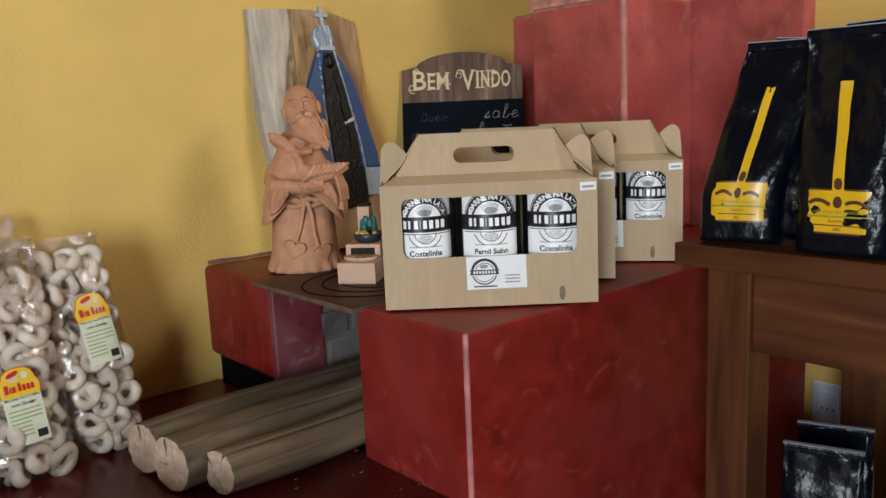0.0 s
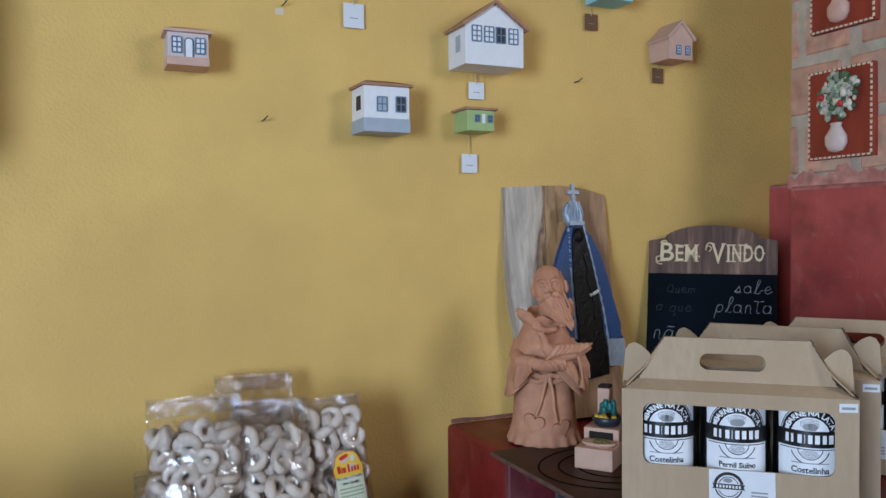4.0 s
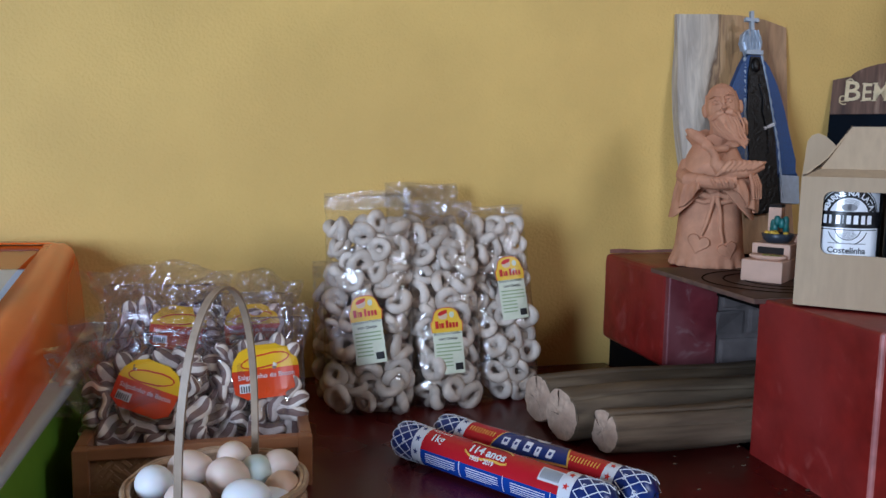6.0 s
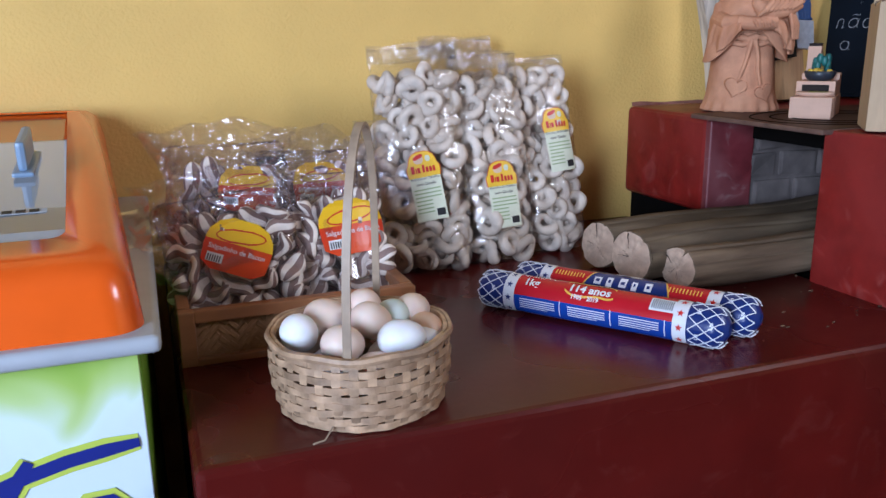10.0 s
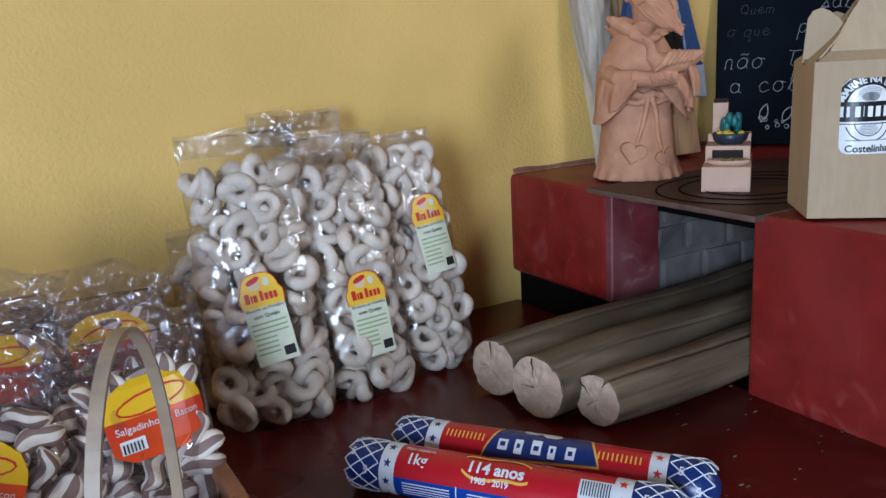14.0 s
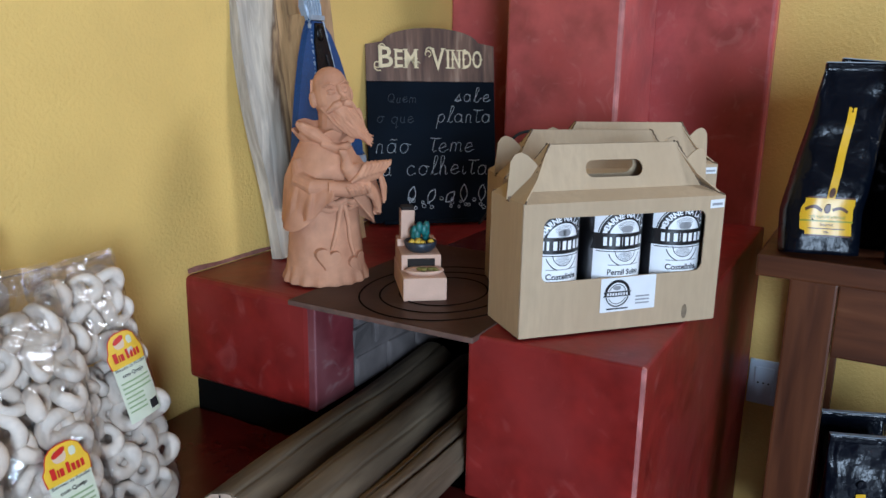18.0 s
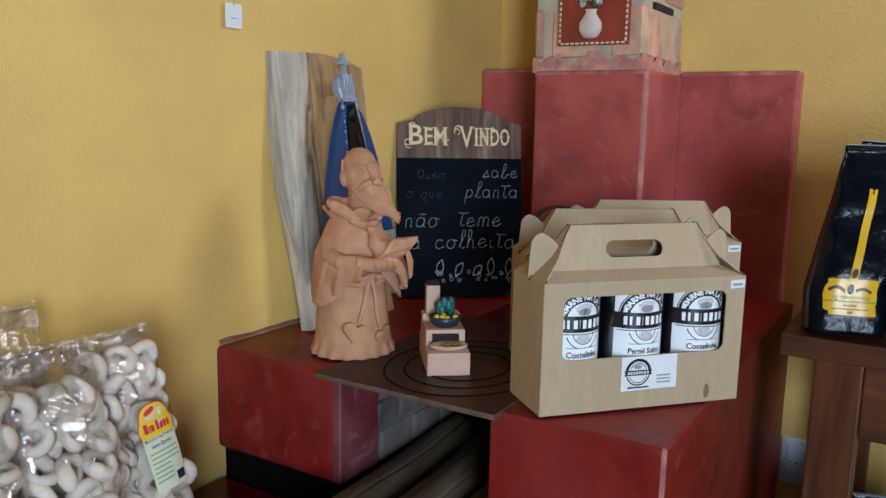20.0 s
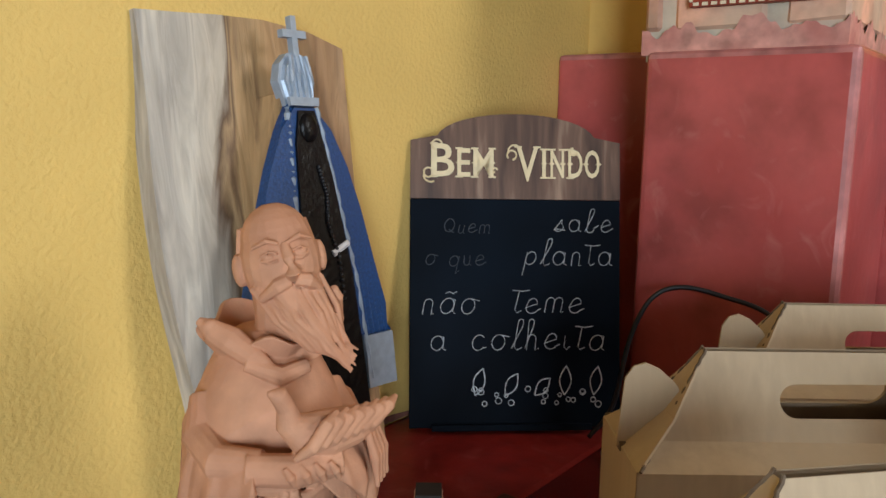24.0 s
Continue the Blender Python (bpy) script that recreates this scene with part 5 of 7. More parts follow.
dish = part("oval_dish", lathe([(0.001, 0), (0.024, 0), (0.031, 0.005), (0.030, 0.008), (0.022, 0.004), (0.001, 0.004)], 24, sy=0.62, at=(0.036, 0.026, 0.037)), PALECLAY, mini, "oval clay dish of food", True)
for k in range(10):
    part("food", ball(0.006, 0.0045, 0.003, (0.036 + rnd.uniform(-0.02, 0.02), 0.026 + rnd.uniform(-0.008, 0.008), 0.043), 8, 5), mat("olive_food", (0.22, 0.20, 0.05), 0.6) if k == 0 else bpy.data.materials["olive_food"], dish, smooth=True)

# ---- bags of ring biscuits ----
BISCUIT = mat("pale_baked_biscuit", (0.66, 0.575, 0.49), 0.75, var=0.12, scale=70, patch=16, c2=(0.58, 0.47, 0.37), bump=0.5, bscale=130, random_k=0.10)
FILM = film_mat("clear_bag_film", 0.55, 0.85, 20, rough=0.05, haze=0.012)
FILM_TOP = film_mat("crumpled_bag_film", 0.8, 1.0, 40, rough=0.06, haze=0.03)
LABEL_CREAM = mat("pale_cream_label", (0.66, 0.68, 0.52), 0.42, var=0.06, scale=60)
LABEL_YELLOW = mat("yellow_label", (0.80, 0.50, 0.03), 0.4, var=0.06, scale=60)
LABEL_RED = mat("red_label_print", (0.55, 0.02, 0.015), 0.4, var=0.1, scale=60)
LABEL_GREEN = mat("green_label_print", (0.30, 0.40, 0.20), 0.45, var=0.1)
SKIN = mat("cream_label_print", (0.72, 0.52, 0.36), 0.45, var=0.05)


def ring_mesh(seed):
    rnd = random.Random(seed)
    R, r, rows = 0.0156, rnd.uniform(0.0082, 0.0098), []
    ov, ph = rnd.uniform(0.74, 1.0), rnd.uniform(0, 6)
    for i in range(18):
        a = 2 * math.pi * i / 18
        rr = r * (1 + 0.15 * math.sin(a + ph) + 0.07 * math.sin(3 * a + ph * 2) + rnd.uniform(-0.05, 0.05))
        rows.append([((R + rr * math.cos(t)) * math.cos(a), (R + rr * math.cos(t)) * math.sin(a) * ov, rr * math.sin(t) + 0.0025 * math.sin(2 * a + ph)) for t in np.linspace(0, 2 * math.pi, 10, endpoint=False)])
    rows.append(rows[0])
    return mesh_of("biscuit_ring", grid_mesh(rows, cap=False), BISCUIT, True)


RINGS = [ring_mesh(s) for s in range(7)]


def pillow(w, d, h, fill):
    """Half width and half depth of a filled bag at a height."""
    def size(z):
        f = z / fill
        if f >= 1:
            g = min(1, (z - fill) / (h - fill))
            return w * (0.97 - 0.03 * g), d * max(0.04, 0.62 * (1 - g) ** 1.6)
        low = min(1, 0.35 + f * 8) if f < 0.09 else 1
        return w * (0.94 + 0.06 * math.sin(math.pi * f)) * (0.9 + 0.1 * low), d * low * (0.62 + 0.38 * math.sin(math.pi * min(1, 0.12 + 0.88 * f * 0.95)))
    return size


def front_y(size, x, z):
    w, d = size(z)
    return -d * max(0.0, 1 - abs(x / w) ** 2.6) ** (1 / 2.2)


def film_skin(size, h, fill, seed, n=64, m=64, rough=0.0038, fr=1.0):
    rows = []
    for j in range(m + 1):
        z = h * j / m
        w, d = size(z)
        row = []
        for i in range(n):
            a = 2 * math.pi * i / n
            c, s = math.cos(a), math.sin(a)
            x, y = w * math.copysign(abs(c) ** 0.78, c), d * math.copysign(abs(s) ** 0.85, s)
            k = rough * (1 + 1.6 * max(0, z - fill) / (h - fill + 1e-6))
            q = Vector((x * 34 * fr, s * 2.0 * fr + seed, z * 30 * fr))
            crease = 0.45 - abs(noise.noise(q * 0.8 + Vector((7, 3, 1)))) - 0.7 * abs(noise.noise(q * 1.9))
            row.append((x + 0.7 * k * noise.noise(q), y + 1.5 * k * crease * math.copysign(1, s), z + 0.3 * k * noise.noise(q * 1.4)))
        rows.append(row)
    return grid_mesh(rows)


def drape_on(bm, size, lift):
    return warp(bm, lambda x, y, z: (x, front_y(size, x, z) - lift + y, z))


def card(x0, x1, z0, z1, n=10, m=10):
    return grid_mesh([[(x, 0, z) for x in np.linspace(x0, x1, n)] for z in np.linspace(z0, z1, m)], False, False)


def biscuit_label(parent, size, cx, z0, tilt=0.0):
    w = 0.0265
    def put(name, bm, mt, lift, under, text=""):
        warp(bm, lambda x, y, z: (cx + x * math.cos(tilt) - (z - z0) * math.sin(tilt), y, z0 + x * math.sin(tilt) + (z - z0) * math.cos(tilt)))
        return part(name, drape_on(bm, size, lift + 0.0035), mt, under, text)
    lab = put("label_card", card(-w, w, z0, z0 + 0.078), LABEL_CREAM, 0.0030, parent, "cream label with yellow and red crest")
    def badge(grow, lift, mt):
        rows = [[(x * (k + grow), 0, z0 + 0.078 + zz + grow * up) for x in np.linspace(-1, 1, 11)] for k, zz, up in ((w, -0.004, 0), (w * 1.05, 0.006, 0), (w * 1.05, 0.013, 0), (w * 0.92, 0.018, 0), (w * 0.84, 0.026, 0), (w * 0.74, 0.032, 0), (w * 0.52, 0.037, 0.5), (w * 0.22, 0.039, 1))]
        put("crest", grid_mesh(rows, False, False), mt, lift, lab)
    badge(0.0012, 0.0030, LABEL_RED)
    badge(0.0, 0.0034, LABEL_YELLOW)
    put("print", warp(ball(0.0085, 0.0001, 0.0085, (-0.006, 0, z0 + 0.1045), 12, 6), lambda x, y, z: (x, 0, z)), SKIN, 0.0039, lab)
    put("print", warp(ball(0.0090, 0.0001, 0.0042, (-0.006, 0, z0 + 0.1105), 12, 6), lambda x, y, z: (x, 0, z + x * 0.3)), LABEL_RED, 0.0043, lab)
    put("print", warp(ball(0.0045, 0.0001, 0.0060, (0.010, 0, z0 + 0.1045), 10, 6), lambda x, y, z: (x, 0, z)), LABEL_CREAM, 0.0041, lab)
    for k, (bx, bw) in enumerate(((-0.021, 0.0057), (-0.0135, 0.0019), (-0.0105, 0.0048), (-0.002, 0.0040), (0.004, 0.0042), (0.010, 0.0040), (0.0158, 0.0040))):
        put("print", card(bx, bx + bw, z0 + 0.0815, z0 + (0.0945 if k in (0, 3) else 0.0905), 3, 3), LABEL_RED, 0.0045, lab)
    put("print", shift(lettering("Biscoito de Polvilho", 0.0061, thick=0), z=z0 + 0.070), BLACK, 0.0036, lab)
    put("print", shift(lettering("com Queijo", 0.0070, thick=0, bold=0.0001), z=z0 + 0.0605), BLACK, 0.0036, lab)
    for k in range(7):
        put("print", card(-w * 0.85, w * (0.2 if k > 2 else 0.85), z0 + 0.052 - k * 0.0064, z0 + 0.0543 - k * 0.0064, 6, 2), LABEL_GREEN, 0.0034, lab)
    put("print", card(w * 0.35, w * 0.88, z0 + 0.006, z0 + 0.018, 5, 2), BLACK, 0.0035, lab)


def biscuit_bag(m, seed, h=0.40, fill=0.345, w=0.064, d=0.034, label=None, note="clear plastic bag full of white ring biscuits"):
    ob = thing("biscuit_bag", note, "biscuit bag", m, "biscuit bags by the wall")
    size = pillow(w, d, h, fill)
    rnd, got, tries = random.Random(seed), [], 0
    for layer, gap, most in ((-1.0, 0.0322, 2600), (-0.30, 0.0330, 900), (0.40, 0.0350, 600), (1.0, 0.0330, 700)):
        mine = []
        for _ in range(most):
            z = rnd.uniform(0.018, fill - 0.004)
            ww, dd = size(z)
            x = rnd.uniform(-1, 1) * max(ww - 0.019, 0.005)
            y = layer * max(dd * max(0.0, 1 - abs(x / ww) ** 2.6) ** 0.45 - 0.011, 0.001)
            if all((x - p[0]) ** 2 + (z - p[2]) ** 2 > gap**2 for p in mine):
                mine.append((x, y, z))
        got += [(*p, layer) for p in mine]
    for x, y, z, layer in got:
        lean = math.degrees(math.atan2(x, 2.2 * w)) * 1.6
        if rnd.random() < 0.60:
            deep, turn = 0.0, pose(0, 0, 0, rnd.uniform(-38, 38), 0, lean + rnd.uniform(-38, 38)) @ pose(0, 0, 0, 90, 0, 0) @ pose(0, 0, 0, 0, 0, rnd.uniform(0, 360))
        else:
            turn, deep = pose(0, 0, 0, rnd.uniform(45, 75) * rnd.choice((-1, 1)), 0, lean + rnd.uniform(-50, 50)) @ pose(0, 0, 0, 90, 0, rnd.uniform(0, 360)), 0.010
        s = rnd.uniform(0.90, 1.14)
        piece("biscuit_ring", RINGS[rnd.randrange(7)], ob, Matrix.Translation((x, y - math.copysign(deep, layer) * (abs(layer) > 0.9), z)) @ turn @ Matrix.Diagonal((s, s, s, 1)))
    part("film", film_skin(size, h, fill, seed), FILM, ob, "crinkled clear plastic film", True)
    t = bmesh.new()
    for side in (-1, 1):
        rows = []
        for j in range(12):
            z = h - 0.024 + 0.032 * j / 11
            crimp = 0.0012 * math.sin(j * 3.1) if j > 4 else 0.0
            rows.append([(x, side * 0.0012 + crimp + 0.013 * noise.noise(Vector((x * 22, z * 26, seed))) + 0.003 * abs(noise.noise(Vector((x * 70, z * 60, seed + side)))), z + 0.005 * noise.noise(Vector((x * 12, seed, 2)))) for x in np.linspace(-w * 0.99, w * 0.99, 60)])
        grid_mesh(rows, False, False, t)
    part("sealed_top", t, FILM_TOP, ob, "crimped glossy seal", True)
    if label:
        biscuit_label(ob, size, *label)
    return ob


biscuit_bag(pose(0.143, 1.352, LEDGE_Z, -14.5, -3.0, -16), 11, 0.392, 0.345, 0.080, 0.043, (0.012, 0.088, 0.12))
biscuit_bag(pose(0.272, 1.478, LEDGE_Z, -12.0, 0.0, -2), 12, 0.400, 0.325, 0.074, 0.036, None, "clear bag of ring biscuits standing behind the others")
biscuit_bag(pose(0.286, 1.362, LEDGE_Z, -13.5, -1.5, -4), 13, 0.375, 0.325, 0.066, 0.038, (0.004, 0.062, 0.05))
biscuit_bag(pose(0.412, 1.392, LEDGE_Z, -13.5, -3.5, -2), 14, 0.362, 0.335, 0.065, 0.038, (0.020, 0.148, 0.04))
biscuit_bag(pose(0.120, 1.470, LEDGE_Z, -11.0, 1.0, 6), 15, 0.245, 0.205, 0.066, 0.032, None, "shorter clear bag of biscuits at the back")

# ---- wooden tray with bags of striped snacks ----
TRAYW = mat("varnished_tray_wood", (0.30, 0.125, 0.052), 0.4, var=0.3, scale=22, patch=8, c2=(0.22, 0.085, 0.036), bump=0.15, bscale=60, stretch=(0.3, 1, 1))
WEAVE = mat("woven_bamboo_panel", (0.27, 0.135, 0.060), 0.55, var=0.3, scale=60, random_k=0.2, bump=0.2, bscale=120)
TX0, TX1, TY0, TY1, TZ = -0.285, 0.022, 1.066, 1.375, 0.072
tray = thing("wooden_tray", "varnished wooden tray with woven bamboo sides", "tray", pose(0, 0, LEDGE_Z))
part("tray_floor", box(TX0 + 0.006, TX1 - 0.006, TY0 + 0.006, TY1 - 0.006, 0.002, 0.008), TRAYW, tray)
for x in (TX0, TX1 - 0.020):
    for y in (TY0, TY1 - 0.020):
        part("corner_post", box(x, x + 0.020, y, y + 0.020, 0, TZ - 0.001, 0.002), TRAYW, tray)
for y in (TY0, TY1 - 0.016):
    part("top_rail", box(TX0 + 0.019, TX1 - 0.019, y, y + 0.016, TZ - 0.016, TZ, 0.002), TRAYW, tray)
    part("bottom_rail", box(TX0 + 0.019, TX1 - 0.019, y, y + 0.016, 0.0, 0.010, 0.002), TRAYW, tray)
for x in (TX0, TX1 - 0.016):
    part("top_rail", box(x, x + 0.016, TY0 + 0.019, TY1 - 0.019, TZ - 0.016, TZ, 0.002), TRAYW, tray)
    part("bottom_rail", box(x, x + 0.016, TY0 + 0.019, TY1 - 0.019, 0.0, 0.010, 0.002), TRAYW, tray)
panel = part("woven_panel", box(TX0 + 0.018, TX1 - 0.018, TY0 + 0.009, TY0 + 0.012, 0.008, TZ - 0.014), WEAVE, tray, "woven bamboo front panel")
strip_h = mesh_of("bamboo_strip", box(-0.013, 0.013, -0.0016, 0.0, -0.0030, 0.0030, 0.0006, 1), WEAVE)
for k in range(22):
    for j in range(7):
        if (k + j) % 2 == 0:
            piece("bamboo_strip", strip_h, panel, pose(TX0 + 0.030 + k * 0.0118, TY0 + 0.0088, 0.0125 + j * 0.0070, 0, 45 if (k // 2) % 2 else -45, 0) @ Matrix.Diagonal((0.55, 1, 1, 1)))
part("woven_panel", box(TX0 + 0.009, TX0 + 0.012, TY0 + 0.018, TY1 - 0.018, 0.008, TZ - 0.014), WEAVE, tray)
part("woven_panel", box(TX1 - 0.012, TX1 - 0.009, TY0 + 0.018, TY1 - 0.018, 0.008, TZ - 0.014), WEAVE, tray)

SNACK_L = mat("cream_snack", (0.72, 0.64, 0.56), 0.65, var=0.15, scale=60, random_k=0.12, bump=0.3, bscale=120)
SNACK_D = mat("brown_snack_stripe", (0.21, 0.135, 0.115), 0.65, var=0.2, scale=60, random_k=0.15, bump=0.3, bscale=120)


def snack_mesh(seed):
    """A puffed pillow of dough with lengthwise pale and brown stripes."""
    rnd, bm, n = random.Random(seed), bmesh.new(), 10
    amp, ph, long = rnd.uniform(0.002, 0.006), rnd.uniform(0, 3), rnd.uniform(0.019, 0.026)
    k_ = 16
    vs = []
    for i in range(n + 1):
        f = -1 + 2 * i / n
        fat = max(0.30, (1 - abs(f) ** 4) ** 0.5)
        zo = amp * math.sin(2.2 * i / n * math.pi + ph)
        vs.append([bm.verts.new((f * long, 0.0135 * fat * math.cos(2 * math.pi * k / k_) * (1 + 0.10 * math.sin(3 * f + ph)), zo + 0.0085 * fat * math.sin(2 * math.pi * k / k_) * (1 + 0.08 * (k % 2)))) for k in range(k_)])
    for a, b in zip(vs, vs[1:]):
        for k in range(k_):
            j = (k + 1) % k_
            f = bm.faces.new((a[k], a[j], b[j], b[k]))
            f.material_index = 1 if (k // 2) % 2 else 0
    bm.faces.new(list(reversed(vs[0])))
    bm.faces.new(vs[-1])
    return mesh_of("snack", bm, [SNACK_L, SNACK_D], True)


SNACKS = [snack_mesh(s) for s in range(6)]
FILM_LILAC = film_mat("shiny_snack_film", 0.62, 0.16, 9, (0.97, 0.96, 0.99), 0.07, 0.0, 0.015)
S_RED = mat("orange_red_label", (0.72, 0.075, 0.012), 0.3, var=0.2, scale=12, patch=18, c2=(0.62, 0.02, 0.012))
S_YEL = mat("bright_yellow_label", (0.82, 0.50, 0.01), 0.3, var=0.05)


def snack_bag(m, seed, w, d, h, fill, lab, flare=(0.2, 0.2), lift=0.0):
    ob = thing("snack_bag", "glossy clear bag of striped bacon snacks, red label", "snack bag", m, "snack bags in the tray")
    size = pillow(w, d, h, fill)
    rnd, got, tries = random.Random(seed), [], 0
    while len(got) < 70 and tries < 6000:
        tries += 1
        z = rnd.uniform(0.012, fill)
        ww, dd = size(z)
        x, y = rnd.uniform(-1, 1) * max(ww - 0.02, 0.004), rnd.choice((-1, -1, 0.3)) * max(dd - 0.010, 0.001) * rnd.uniform(0.8, 1)
        if all((x - p[0]) ** 2 + 1.6 * (y - p[1]) ** 2 + 1.3 * (z - p[2]) ** 2 > 0.0215**2 for p in got):
            got.append((x, y, z))
    for p in got:
        piece("snack", SNACKS[rnd.randrange(6)], ob, pose(*p, 90 + rnd.uniform(-50, 50), rnd.uniform(0, 180), rnd.uniform(-35, 35)))
    part("film", film_skin(size, h, fill, seed, 72, 64, 0.0090, 0.42), FILM_LILAC, ob, "crumpled shiny film", True)
    t = bmesh.new()
    for side in (-1, 1):
        rows = []
        for j in range(22):
            g = j / 21
            z = h - 0.050 + (0.075 + lift) * g
            row = []
            for x in np.linspace(-1, 1, 48):
                q = Vector((x * 2.4, g * 2.2, seed * 1.7 + side))
                crease = 0.4 - abs(noise.noise(q)) - 0.5 * abs(noise.noise(q * 2.3))
                row.append((w * x * (0.96 + flare[x > 0] * g ** 1.3) + 0.008 * g * noise.noise(q * 3), side * (0.004 + 0.012 * g) + 0.034 * (0.3 + g) * crease, z + g * (0.026 * noise.noise(Vector((x * 2.3, seed, 2))) - 0.018 * x * x)))
            rows.append(row)
        grid_mesh(rows, False, False, t)
    part("open_top", t, FILM_LILAC, ob, "loose creased film above the contents", True)
    cx, z0, tilt, s = lab
    def put(name, bm, mt, lift, under, text=""):
        warp(bm, lambda x, y, z: (cx + s * (x * math.cos(tilt) - z * math.sin(tilt)), y, z0 + s * (x * math.sin(tilt) + z * math.cos(tilt))))
        return part(name, drape_on(bm, size, lift), mt, under, text)
    rows = [[(x * k, 0, z) for x in np.linspace(-1, 1, 11)] for k, z in ((0.030, -0.036), (0.047, -0.026), (0.049, 0.0), (0.048, 0.014))]
    card_ = put("label_card", grid_mesh(rows, False, False), S_RED, 0.004, ob, "red and yellow snack label")
    rows = [[(x * k, 0, z) for x in np.linspace(-1, 1, 11)] for k, z in ((0.049, 0.006), (0.046, 0.020), (0.036, 0.034), (0.018, 0.042))]
    put("print", grid_mesh(rows, False, False), S_YEL, 0.0046, card_)
    put("print", warp(ball(0.036, 0.0001, 0.011, (0, 0, 0.018), 16, 8), lambda x, y, z: (x, 0, z + x * 0.12)), LABEL_RED, 0.0052, card_)
    put("print", warp(ball(0.034, 0.0001, 0.0085, (0, 0, 0.018), 16, 8), lambda x, y, z: (x, 0, z + x * 0.12)), S_YEL, 0.0056, card_)
    put("print", shift(lettering("Salgadinho de Bacon", 0.0100, thick=0), z=-0.007), WHITE, 0.0050, card_)
    put("print", card(-0.040, -0.016, -0.026, -0.013, 5, 2), WHITE, 0.0050, card_)
    for k in range(6):
        put("print", card(-0.038 + k * 0.0034, -0.0364 + k * 0.0034, -0.025, -0.016, 2, 2), BLACK, 0.0056, card_)
    return ob


def loose_film(ob, seed, x0, reach, z0, z1):
    """A slack, sharply creased fold of clear film that hangs out sideways from a bag."""
    rows = []
    for j in range(30):
        v = j / 29
        row = []
        for i in range(34):
            u = i / 33
            q = Vector((u * 2.6 + seed, v * 3.0, 1.7 * seed))
            crease = abs(noise.noise(q)) + 0.5 * abs(noise.noise(q * 2.1))
            row.append((x0 - reach * u * (1 - 0.35 * abs(v - 0.55)) + 0.008 * noise.noise(q * 2), -0.012 - 0.030 * u + 0.060 * (crease - 0.3) * (0.4 + u), z0 + (z1 - z0) * (v * (1 - 0.35 * u) + 0.18 * u) + 0.014 * u * noise.noise(q * 1.5)))
        rows.append(row)
    part("loose_fold", grid_mesh(rows, False, False), FILM_LILAC, ob, "slack creased fold of shiny film", True)


TRAY_Z = LEDGE_Z + 0.009
front_bag = snack_bag(pose(-0.190, 1.148, TRAY_Z, -14, -9, -8), 21, 0.094, 0.042, 0.190, 0.150, (0.010, 0.112, -0.50, 0.92), (0.30, 0.10), 0.020)
loose_film(front_bag, 3, -0.045, 0.135, 0.080, 0.205)
snack_bag(pose(-0.195, 1.262, TRAY_Z, -10, 0, -4), 22, 0.090, 0.038, 0.240, 0.200, (0.028, 0.172, -0.12, 0.85), (0.40, 0.25), 0.012)
snack_bag(pose(-0.062, 1.168, TRAY_Z, -16, 3, 2), 23, 0.080, 0.043, 0.205, 0.160, (0.018, 0.122, 0.12, 1.0), (0.15, 0.15), 0.01)
snack_bag(pose(-0.072, 1.275, TRAY_Z, -10, 2, 4), 24, 0.080, 0.036, 0.222, 0.188, (0.010, 0.168, 0.03, 0.88), (0.2, 0.25), 0.012)

# ---- basket of eggs ----
BAMBOO = mat("split_bamboo", (0.37, 0.25, 0.155), 0.5, var=0.4, scale=60, patch=26, c2=(0.22, 0.14, 0.085), bump=0.25, bscale=120, random_k=0.22)
HANDLE = mat("pale_bamboo_handle", (0.30, 0.225, 0.155), 0.5, var=0.2, scale=40, bump=0.15, bscale=90)
BKX, BKY, BKH = -0.098, 0.905, 0.083
basket = thing("egg_basket", "round woven bamboo basket with tall arched handle", "basket", pose(BKX, BKY, LEDGE_Z, 0, 0, -8))
base_r = lambda z: 0.090 + 0.010 * math.sin(math.pi * min(1.0, z / BKH * 0.75))
NS = 34
for j in range(9):
    z, hw = 0.007 + j * 0.0088, 0.0038
    rows = []
    for i in range(NS * 5 + 1):
        a = 2 * math.pi * i / (NS * 5)
        wv = 0.0012 * math.sin(NS / 2 * a + math.pi * j)
        zz = z + 0.0012 * math.sin(5 * a + j * 2)
        r = base_r(z) + wv
        rows.append([(q * math.cos(a), q * math.sin(a), zz + e) for q, e in ((r + 0.0008, -hw), (r + 0.0008, hw), (r - 0.0004, hw), (r - 0.0004, -hw))])
    part("weaver", grid_mesh(rows, cap=False), BAMBOO, basket)
stake_rows = [[(base_r(z) + o, y, z) for o, y in ((0.0002, -0.0046), (0.0002, 0.0046), (-0.0008, 0.0046), (-0.0008, -0.0046))] for z in np.linspace(0.002, BKH - 0.003, 7)]
stake = mesh_of("stake", grid_mesh(stake_rows), BAMBOO)
for k in range(NS):
    piece("stake", stake, basket, pose(0, 0, 0, 0, 0, 360 * (k + 0.5) / NS))
for r, z in ((0.1005, BKH), (0.0955, BKH - 0.001)):
    part("rim", pipe([(r * math.cos(a), r * math.sin(a), z + 0.0015 * math.sin(8 * a)) for a in np.linspace(0, 2 * math.pi, 61)], 0.0034, 6, flat=1.3), BAMBOO, basket)
part("basket_floor", lathe([(0.001, 0.001), (0.089, 0.001), (0.089, 0.004), (0.001, 0.004)], 30), BAMBOO, basket)
hoop = [(0.004 + 0.006 * math.sin(t), -0.093 * math.cos(t), 0.040 + 0.268 * math.sin(t) ** 0.62 * (1 if t < 3.2 else 1)) for t in np.linspace(0.02, math.pi - 0.02, 40)]
rows = []
